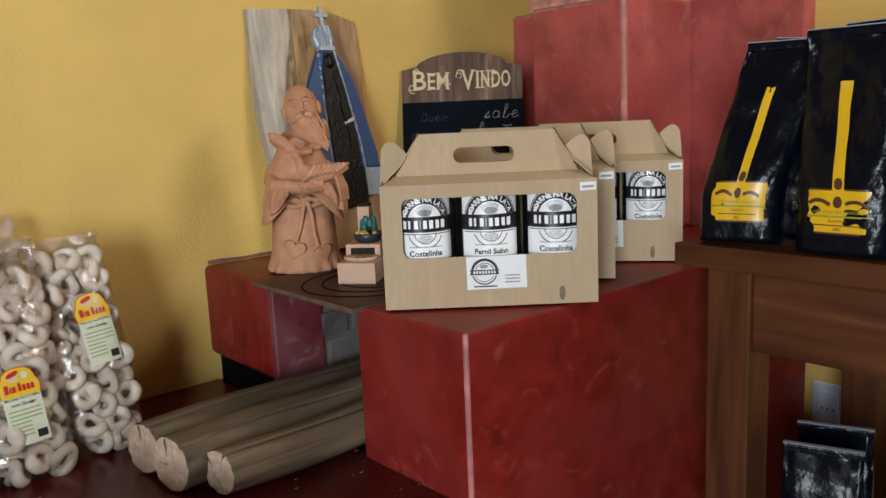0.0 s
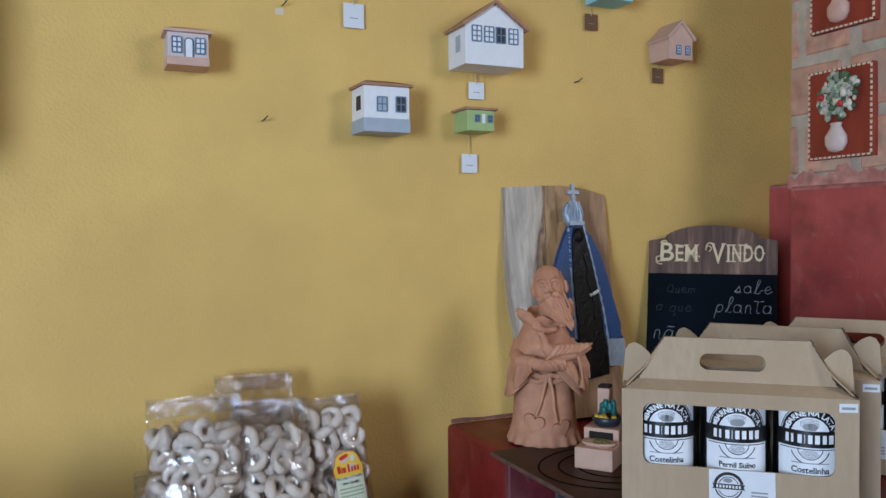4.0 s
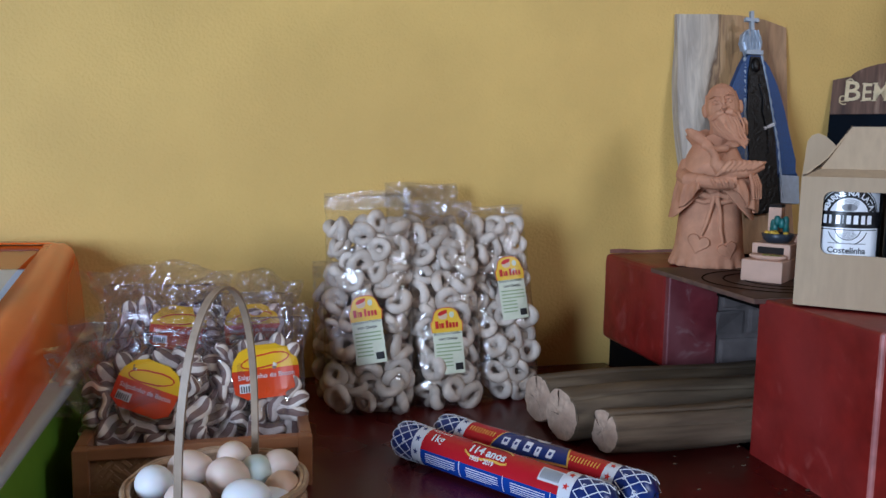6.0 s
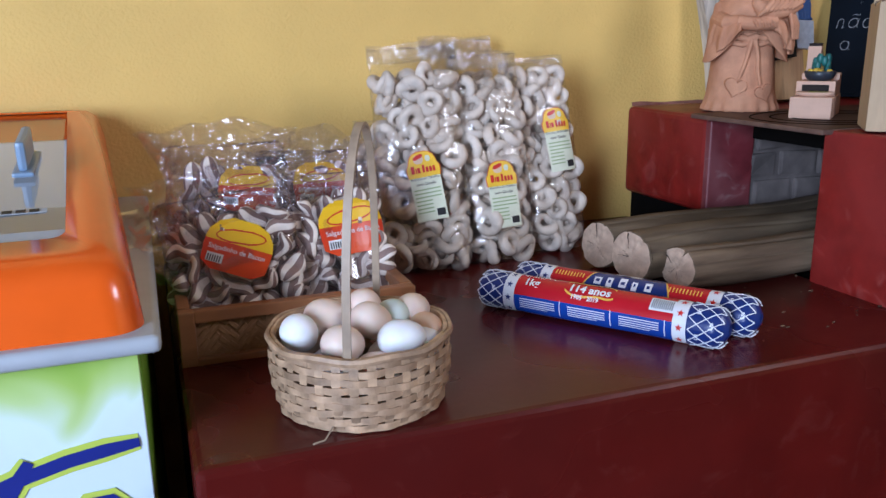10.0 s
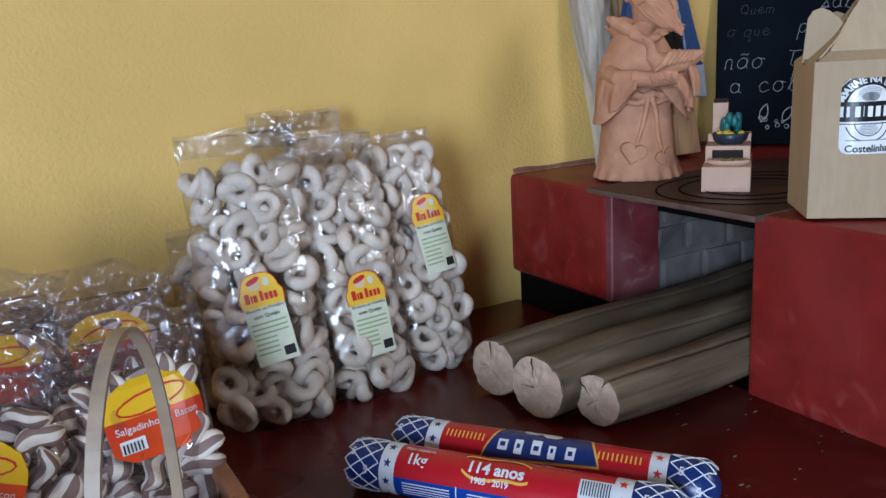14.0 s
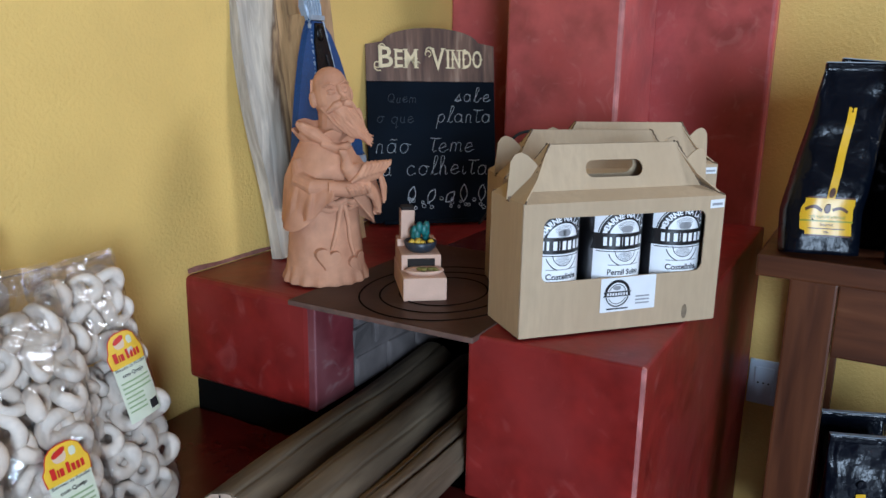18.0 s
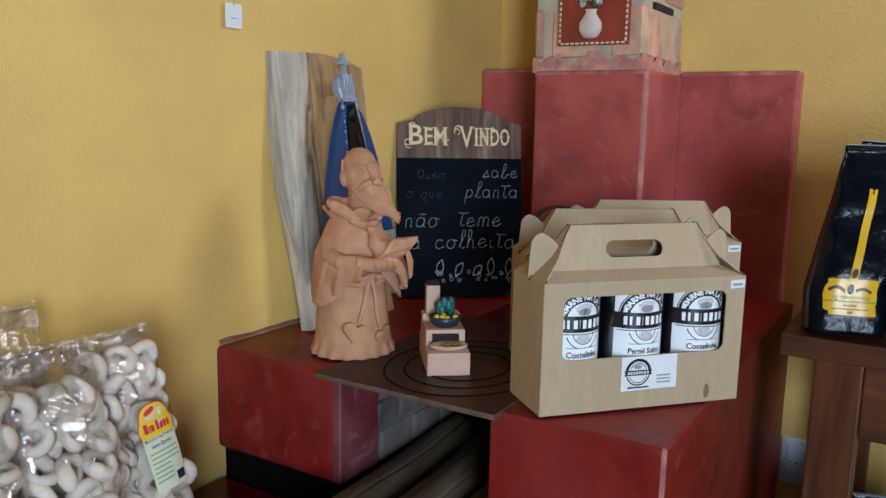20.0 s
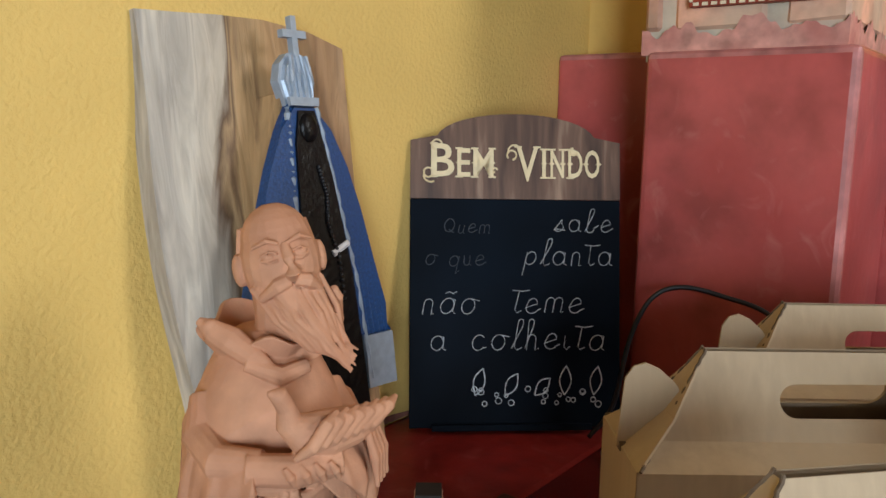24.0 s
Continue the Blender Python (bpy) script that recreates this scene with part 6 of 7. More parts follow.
for p, q in zip(hoop, hoop[1:] + [hoop[-1]]):
    d = (Vector(q) - Vector(p)).normalized() if q != p else d
    o = Vector((1, 0, 0)).cross(d).normalized() * 0.0016
    rows.append([Vector(p) + Vector((s * 0.0043, 0, 0)) + o * e for s, e in ((-1, -1), (1, -1), (1, 1), (-1, 1))])
part("handle", grid_mesh(rows), HANDLE, basket, "thin flat bamboo handle", m=pose(0, 0, 0, 0, 0, -17))
part("frayed_end", pipe([(-0.040, -0.086, 0.010), (-0.050, -0.100, 0.003), (-0.062, -0.104, 0.002)], 0.0012, 4), HANDLE, basket)

EGGS = [mat("white_egg_shell", (0.76, 0.78, 0.82), 0.5, var=0.02, sss=0.1), mat("pink_egg_shell", (0.72, 0.585, 0.50), 0.5, var=0.04, sss=0.1), mat("bluish_egg_shell", (0.58, 0.66, 0.62), 0.5, var=0.03, sss=0.1), mat("tan_egg_shell", (0.60, 0.40, 0.28), 0.5, var=0.05, sss=0.1)]


def egg_mesh(k):
    rows = []
    for j in range(1, 14):
        f = math.pi * j / 14
        x = -math.cos(f) * 0.0270
        r = 0.0205 * math.sin(f) * (1 + 0.13 * math.cos(f))
        rows.append([(x, r * math.cos(a), r * math.sin(a)) for a in np.linspace(0, 2 * math.pi, 20, endpoint=False)])
    return mesh_of("egg", grid_mesh(rows), EGGS[k], True)


EGG_MESH = [egg_mesh(k) for k in range(4)]
NAMES = ("smooth white hen egg in the basket", "pale pink hen egg in the basket", "pale bluish hen egg in the basket", "tan brown hen egg in the basket")
for k, x, y, z, rx, ry, rz in (
        (0, -0.066, -0.006, 0.084, 0, 40, 70), (1, -0.022, -0.044, 0.082, 0, 20, 40), (1, -0.034, 0.026, 0.090, 0, 10, 15), (1, 0.014, 0.000, 0.090, 0, 25, 30),
        (1, 0.012, 0.052, 0.088, 0, 45, 75), (2, 0.040, 0.028, 0.082, 0, 30, 100), (1, 0.068, 0.040, 0.084, 0, 20, 60), (0, 0.040, -0.046, 0.084, 0, 0, 12),
        (3, 0.074, 0.000, 0.074, 0, 10, 80), (0, 0.066, -0.026, 0.066, 0, 0, 30), (1, 0.012, -0.062, 0.056, 0, 0, 5), (1, -0.055, 0.045, 0.062, 0, 0, 20),
        (3, -0.02, 0.06, 0.050, 0, 0, 40), (0, -0.03, 0.0, 0.042, 0, 0, 0), (1, 0.03, 0.01, 0.042, 0, 0, 60), (0, 0.0, -0.03, 0.035, 0, 0, 20), (1, 0.05, -0.02, 0.04, 0, 0, 90)):
    e = tagged(new("egg", EGG_MESH[k]), NAMES[k], "egg", "eggs in the basket")
    e.matrix_world = basket.matrix_world @ pose(x, y, z, rx, ry, rz)

# ---- two printed rolls ----
R_RED = mat("red_printed_film", (0.44, 0.010, 0.020), 0.25, var=0.06, scale=30, bump=0.1, bscale=40)
R_BLUE = mat("blue_printed_film", (0.012, 0.05, 0.30), 0.25, var=0.08, scale=30, bump=0.1, bscale=40)
R_NAVY = mat("navy_printed_film", (0.010, 0.028, 0.15), 0.28, var=0.1, scale=30, bump=0.15, bscale=60)
R_WHITE = mat("white_film_print", (0.68, 0.70, 0.75), 0.3, var=0.04)
R_GOLD = mat("gold_film_print", (0.72, 0.42, 0.06), 0.3, var=0.06)
RL, RR = 0.368, 0.0272


def roll(m, face, turned=False):
    ob = thing("printed_roll", "one kilo roll in red and blue printed film", "packaged roll", m, "rolls on the ledge")
    def surf(x, a, lift=0.0):
        r = RR
        e = min(x, RL - x)
        if e < 0.016:
            r = RR * (0.30 + 0.70 * math.sqrt(max(0.0, 1 - (1 - e / 0.016) ** 2)))
        r *= 1 + 0.020 * noise.noise(Vector((x * 22, math.cos(a) * 1.5, math.sin(a) * 1.5)))
        return (x, -(r + lift) * math.cos(a), (r + lift) * math.sin(a))
    n = 36
    def skin(x0, x1, a0=0.0, a1=2 * math.pi, lift=0.0, k=10, j=36):
        return grid_mesh([[surf(x, a, lift) for a in np.linspace(a0, a1, j)] for x in np.linspace(x0, x1, k)], False, False)
    body = part("film_tube", skin(0.0, RL, k=40), R_NAVY, ob, "navy printed plastic tube", True)
    for x in (0.0, RL):
        part("end_cap", grid_mesh([[surf(x, a) for a in np.linspace(0, 2 * math.pi, 20, endpoint=False)], [(x + (0.004 if x == 0 else -0.004), -0.001 * math.cos(a), 0.001 * math.sin(a)) for a in np.linspace(0, 2 * math.pi, 20, endpoint=False)]], cap=False), R_NAVY, ob)
    part("red_field", skin(0.068, RL - 0.068, 0.22, 3.4, 0.0004, 20), R_RED, body, "bright red printed field", True)
    part("blue_field", skin(0.068, RL - 0.068, -0.95, 0.22, 0.0004, 20, 16), R_BLUE, body, "blue printed field", True)
    for x in (0.050, RL - 0.068):
        part("white_band", skin(x, x + 0.018, 0, 2 * math.pi, 0.0005, 3), R_WHITE, body)
        for q in range(9):
            a = 2 * math.pi * q / 9
            star = [(x + 0.009 + rr * math.sin(t), a + rr / RR * math.cos(t)) for t, rr in [(math.pi * i / 5, 0.0052 if i % 2 == 0 else 0.0022) for i in range(10)]]
            bm_ = bmesh.new()
            bm_.faces.new([bm_.verts.new(surf(px, pa, 0.0010)) for px, pa in star])
            part("star", bm_, LABEL_RED if x > 0.1 else R_NAVY, body)
    for x0 in (0.004, RL - 0.048):
        for q in range(10):
            for s in (-1, 1):
                pts = [surf(x0 + 0.044 * f, 2 * math.pi * q / 10 + s * 1.25 * f, 0.0005) for f in np.linspace(0, 1, 8)]
                part("white_line", pipe(pts, 0.0008, 4), R_WHITE, body)
            t = lettering("5", 0.012, thick=0, bold=0.0002)
            a0 = 2 * math.pi * (q + 0.5) / 10
            xx = x0 + (0.012 if q % 2 else 0.030)
            warp(t, lambda x, y, z: surf(xx + x, a0 + (z - 0.004) / RR, 0.0019))
            part("numeral", t, R_WHITE, body)
    def print_on(bm_, x0, a0, mt, lift=0.0010, up=1):
        for k_ in range(-10, 20):
            bmesh.ops.bisect_plane(bm_, geom=bm_.verts[:] + bm_.edges[:] + bm_.faces[:], plane_co=(0, 0, k_ * 0.002), plane_no=(0, 0, 1))
        warp(bm_, lambda x, y, z: surf(x0 + up * x, a0 + up * z / RR, lift))
        part("print", bm_, mt, body)
    up = -1 if turned else 1
    if face == "label":
        print_on(lettering("1kg", 0.017, thick=0, bold=0.0003), 0.092, 0.80, R_WHITE, 0.0018)
        print_on(lettering("PESO LÍQUIDO", 0.0052, thick=0), 0.092, 1.40, R_WHITE, 0.0018)
        print_on(lettering("114 anos", 0.0170, thick=0, bold=0.0005), 0.180, 0.88, R_WHITE, 0.0018)
        print_on(lettering("1905 · 2019", 0.0085, thick=0, bold=0.0002), 0.176, 0.50, R_WHITE, 0.0018)
        for zz, s in ((0.0205, 1), (-0.0050, -1)):
            rows = [[(x, 0, zz + 0.0016 * math.sin(x * 110) + s * 22.0 * max(0.0, abs(x) - 0.022) ** 2 * (-1) + e) for x in np.linspace(-0.036, 0.036, 28)] for e in (-0.0015, 0.0015)]
            print_on(grid_mesh(rows, False, False), 0.180, 0.88, R_GOLD, 0.0014)
        print_on(card(-0.017, 0.017, 0, 0.020, 6, 5), 0.284, 0.62, R_WHITE)
        for k in range(11):
            print_on(card(-0.0145 + k * 0.0027, -0.0133 + k * 0.0027, 0.003, 0.018, 2, 5), 0.284, 0.62, BLACK, 0.0014)
        for k in range(3):
            x0 = 0.078 + k * 0.075
            for q in range(5):
                print_on(card(0, 0.055 - 0.012 * (q == 4), 0, 0.0013, 5, 2), x0, 0.02 - q * 0.12, R_WHITE)
            print_on(card(0.062, 0.0632, -0.018, 0.006, 2, 5), x0, 0.02, R_WHITE)
    else:
        for k in range(46):
            x0 = 0.074 + k * 0.0048
            if not 0.118 < x0 < 0.245:
                print_on(card(0, 0.0016, 0, 0.009, 2, 4), x0, 0.92, R_GOLD)
        # brand crest: gold-edged navy field with a pale flower and plain strokes
        for grow, mt, lift in ((0.0026, R_GOLD, 0.0008), (0.0, R_NAVY, 0.0012)):
            edge = ((0.064, -0.020), (0.060, -0.010), (0.054, 0.004), (0.050, 0.016), (0.046, 0.026), (0.030, 0.031))
            rows = [[(x * (w_ + grow), 0, zz + math.copysign(grow, zz) * (k in (0, 5)) + 0.004 * x) for x in np.linspace(-1, 1, 16)] for k, (w_, zz) in enumerate(edge)]
            print_on(grid_mesh(rows, False, False), 0.184, 1.20, mt, lift)
        for cx, cz, rx, rz in ((-0.011, 0.017, 0.011, 0.0062), (0.011, 0.015, 0.011, 0.0066), (0.0, 0.021, 0.008, 0.0055)):
            print_on(warp(ball(rx, 0.0001, rz, (cx, 0, cz), 14, 8), lambda x, y, z: (x, 0, z)), 0.182, 1.20, R_WHITE, 0.0016)
        for k, w_ in enumerate((0.011, 0.009, 0.011, 0.008, 0.010)):
            print_on(card(0, w_, -0.014 - 0.002 * (k % 2), -0.002 + 0.002 * (k % 3), 4, 5), 0.137 + k * 0.019, 1.20, R_WHITE, 0.0016)
            print_on(card(0.0026, w_ - 0.0026, -0.010, -0.005, 3, 4), 0.137 + k * 0.019, 1.20, R_NAVY, 0.0020)
    return ob


ra = math.degrees(math.atan2(0.846 - 1.148, 0.366 - 0.146))
roll(pose(0.160, 1.158, LEDGE_Z + RR + 0.0006, 0, 0, ra), "label")
roll(pose(0.228, 1.178, LEDGE_Z + RR + 0.0006, 0, 0, ra - 0.6), "crest")

# ---- chest freezer ----
ORANGE = mat("glossy_orange_plastic", (0.72, 0.105, 0.006), 0.22, var=0.04, scale=20, patch=4, coat=0.3)
GREYTRIM = mat("grey_plastic_trim", (0.36, 0.40, 0.45), 0.4, var=0.05, scale=30)
GREYINNER = mat("pale_grey_liner", (0.66, 0.68, 0.70), 0.5, var=0.05, scale=10)
BLUEGREY = mat("blue_grey_handle_plastic", (0.18, 0.27, 0.40), 0.35, var=0.05)
FGREEN = mat("green_cabinet_paint", (0.16, 0.34, 0.03), 0.35, var=0.1)
INKBLUE = mat("dark_blue_print", (0.012, 0.022, 0.20), 0.35, var=0.05)
LIME = mat("lime_print", (0.44, 0.55, 0.08), 0.35, var=0.06)


def freezer_print():
    """The printed front: soft green clouds and rays over a pale sky."""
    m, t, p = nodes_of("green_white_freezer_print")
    n, link = t.nodes.new, t.links.new
    tc, no, ra, mix = n("ShaderNodeTexCoord"), n("ShaderNodeTexNoise"), n("ShaderNodeValToRGB"), n("ShaderNodeMath")
    sp = n("ShaderNodeSeparateXYZ")
    link(tc.outputs["Object"], sp.inputs[0])
    no.inputs["Scale"].default_value, no.inputs["Detail"].default_value, no.inputs["Distortion"].default_value = 7, 2, 1.0
    link(tc.outputs["Object"], no.inputs["Vector"])
    mu = n("ShaderNodeMath")
    mu.operation, mu.inputs[1].default_value, mu.inputs[2].default_value = "MULTIPLY_ADD", 5.6, -3.48
    link(sp.outputs[2], mu.inputs[0])
    mix.operation = "ADD"
    link(mu.outputs[0], mix.inputs[0])
    link(no.outputs[0], mix.inputs[1])
    e = ra.color_ramp.elements
    e[0].position, e[0].color = 0.30, (0.58, 0.70, 0.80, 1)
    e[1].position, e[1].color = 0.95, (0.24, 0.42, 0.05, 1)
    for pos, c in ((0.50, (0.60, 0.74, 0.70, 1)), (0.66, (0.44, 0.60, 0.26, 1)), (0.80, (0.33, 0.50, 0.11, 1))):
        x = e.new(pos)
        x.color = c
    link(mix.outputs[0], ra.inputs[0])
    link(ra.outputs[0], p.inputs["Base Color"])
    p.inputs["Roughness"].default_value = 0.3
    return m


FPRINT = freezer_print()
FX1, FX0, FY0, FY1 = -0.325, -1.22, 0.852, 1.590
freezer = thing("chest_freezer", "chest freezer with orange lid and green printed front", "freezer")
part("cabinet", box(FX0, FX1, FY0 + 0.004, FY1, 0.05, 0.665, 0.006), FGREEN, freezer, "green sided cabinet")
front = part("front_print", box(FX0 + 0.004, FX1 - 0.002, FY0, FY0 + 0.0035, 0.06, 0.662, 0.001, 1), FPRINT, freezer, "green and white printed front sheet")


def stroke(pts, w, mt, y, name):
    rows = []
    for i, (x, z) in enumerate(pts):
        x2, z2 = pts[min(i + 1, len(pts) - 1)]
        x1, z1 = pts[max(i - 1, 0)]
        d = Vector((x2 - x1, 0, z2 - z1)).normalized()
        o = Vector((-d.z, 0, d.x)) * w * (0.7 if i in (0, len(pts) - 1) else 1)
        rows.append([Vector((x, y, z)) + o, Vector((x, y, z)) - o])
    bm_ = grid_mesh(rows, False, False)
    part(name, bm_, mt, front)


swashes = ([(-0.335, 0.568), (-0.365, 0.565), (-0.400, 0.560), (-0.440, 0.550), (-0.485, 0.535), (-0.520, 0.520)],
           [(-0.432, 0.566), (-0.446, 0.545), (-0.462, 0.520), (-0.474, 0.495), (-0.476, 0.470), (-0.462, 0.452)],
           [(-0.352, 0.500), (-0.366, 0.512), (-0.385, 0.512), (-0.400, 0.496), (-0.404, 0.470), (-0.392, 0.450)])
for q, pts in enumerate(swashes):
    stroke(pts, 0.0125, LIME, FY0 - 0.0012 - 0.0003 * q, "lime_outline")
    stroke(pts, 0.0068, INKBLUE, FY0 - 0.0026 - 0.0003 * q, "blue_lettering_shape")
for x in (FX0 + 0.06, FX1 - 0.06):
    for y in (FY0 + 0.08, FY1 - 0.08):
        part("foot", lathe([(0.001, 0), (0.022, 0), (0.022, 0.052), (0.001, 0.052)], 14, at=(x, y, 0)), BLACK, freezer)
rim = box(FX0 - 0.016, FX1 + 0.020, FY0 - 0.022, FY1 + 0.008, 0.662, 0.680, 0.008, 3)
part("grey_rim", rim, GREYTRIM, freezer, "rounded grey plastic rim", True)


def lid_z(y):
    f = (y - FY0) / (FY1 - FY0)
    return 0.742 + 0.094 * math.sin(math.pi / 2 * min(1, max(0, f) * 1.15))


# the orange lid frame: loops from the rim over a rounded shoulder to the glass opening
xr, xl = FX1 + 0.008, FX0 - 0.004
rows = []
for inset, lift, wall in ((0.000, 0.0, 0.0), (0.004, 0.45, 0.0), (0.009, 0.78, 0.0), (0.017, 0.94, 0.0), (0.030, 1.0, 0.0), (0.062, 1.0, 0.0), (0.064, 1.0, -0.012)):
    loop = []
    for x, y in rounded(xl + inset, xr - inset, FY0 - 0.008 + inset * 1.35, FY1 - inset * 0.75, max(0.035 - inset * 0.3, 0.012), 6):
        f = max(0.0, (y - FY0) / (FY1 - FY0))
        z = 0.679 + (lid_z(y) - 0.679) * lift + wall
        loop.append((x - 0.040 * f * max(0.0, (x - xl) / (xr - xl)), y, z))
    rows.append(loop)
part("lid_frame", grid_mesh(rows, cap=False), ORANGE, freezer, "glossy orange curved lid frame", True)
rows = [[(x, y, lid_z(y) - 0.0008) for x in np.linspace(xl + 0.05, xr - 0.09, 8)] for y in (FY1 - 0.058, FY1 - 0.02, FY1)]
part("lid_back", grid_mesh(rows, False, False), ORANGE, freezer, smooth=True)
rows = [[(x, y, lid_z(y) - 0.002) for x in np.linspace(xl + 0.05, xr - 0.09, 8)] for y in (FY1 - 0.060, FY1 - 0.045)]
part("lid_seal", grid_mesh(rows, False, False), BLACK, freezer)
GLASS = film_mat("freezer_glass", 0.80, 0.0, 1.0, (0.90, 0.93, 0.95))
gx0, gx1 = xl + 0.06, xr - 0.062
rows = [[(x - 0.040 * max(0, (y - FY0) / (FY1 - FY0)), y, lid_z(y) - 0.007) for x in np.linspace(gx0, gx1, 10)] for y in np.linspace(FY0 + 0.085, FY1 - 0.05, 10)]
glass = part("glass_lid", grid_mesh(rows, False, False), GLASS, freezer, "curved sliding glass lid", True)
rows = [[(x, y, lid_z(y) - 0.0045) for x in np.linspace(gx0, gx1, 10)] for y in (FY0 + 0.085, FY0 + 0.105)]
part("glass_edge", grid_mesh(rows, False, False), GREYTRIM, freezer, "grey front edge of the glass")
hy = 1.16
hb = part("lid_handle", box(-0.012, 0.012, -0.050, 0.050, 0.0, 0.006, 0.003), BLUEGREY, freezer, "blue grey plastic handle", m=pose(-0.436, hy, lid_z(hy) - 0.006, 8, 0, 0))
part("grip", box(-0.0055, 0.0055, -0.042, 0.042, 0.005, 0.040, 0.005), BLUEGREY, hb)
wm = part("wordmark_plate", box(-0.050, 0.050, -0.005, 0.005, 0.0, 0.0006), GREYTRIM, glass, m=pose(-0.455, 1.012, lid_z(1.012) - 0.0062, 13, 0, 2))
for k in range(7):
    part("wordmark_bar", box(-0.045 + k * 0.013, -0.0355 + k * 0.013, -0.0035, 0.0035, 0.0008, 0.0014), BLACK, wm)
part("liner", box(FX0 + 0.06, FX1 - 0.06, FY0 + 0.08, FY1 - 0.06, 0.62, 0.64), GREYINNER, freezer, "pale inner basket of the freezer")
for y in (FY0 + 0.065, FY1 - 0.055):
    part("liner_wall", box(FX0 + 0.05, FX1 - 0.05, y, y + 0.012, 0.40, 0.735 if y < 1 else 0.79), GREYINNER, freezer)
for x in (FX0 + 0.05, FX1 - 0.062):
    part("liner_wall", box(x, x + 0.012, FY0 + 0.077, FY1 - 0.055, 0.40, 0.735), GREYINNER, freezer)

# ---- coffee table ----
table = thing("display_table", "reddish brown wooden table with a lower shelf", "table")
TBX, TBY0, TBY1, TBZ = 1.086, -0.35, 0.743, 0.874
b = box(TBX, 1.70, TBY0, TBY1, TBZ - 0.036, TBZ, 0.004)
part("tabletop", b, TABLEW, table)
for x in (TBX + 0.012, 1.60):
    for y in (TBY1 - 0.121, TBY0 + 0.03):
        part("leg", box(x, x + 0.066, y, y + 0.070, 0.0, TBZ - 0.036, 0.004), TABLEV, table)
part("apron", box(TBX + 0.017, TBX + 0.041, TBY0 + 0.101, TBY1 - 0.122, TBZ - 0.156, TBZ - 0.037, 0.003), TABLEW, table)
part("apron", box(TBX + 0.079, 1.599, TBY1 - 0.105, TBY1 - 0.081, TBZ - 0.158, TBZ - 0.037, 0.003), TABLEW, table)
part("apron", box(1.622, 1.646, TBY0 + 0.101, TBY1 - 0.122, TBZ - 0.158, TBZ - 0.037, 0.003), TABLEW, table)
part("lower_shelf", box(TBX + 0.030, 1.66, TBY0 + 0.03, TBY1 - 0.109, 0.200, 0.225, 0.003), TABLEW, table)

C_YEL = mat("yellow_coffee_label", (0.74, 0.43, 0.015), 0.3, var=0.04, scale=40)
C_BROWN = mat("brown_coffee_print", (0.09, 0.03, 0.012), 0.4, var=0.1)
C_GREEN = mat("olive_coffee_print", (0.30, 0.30, 0.03), 0.4, var=0.1)


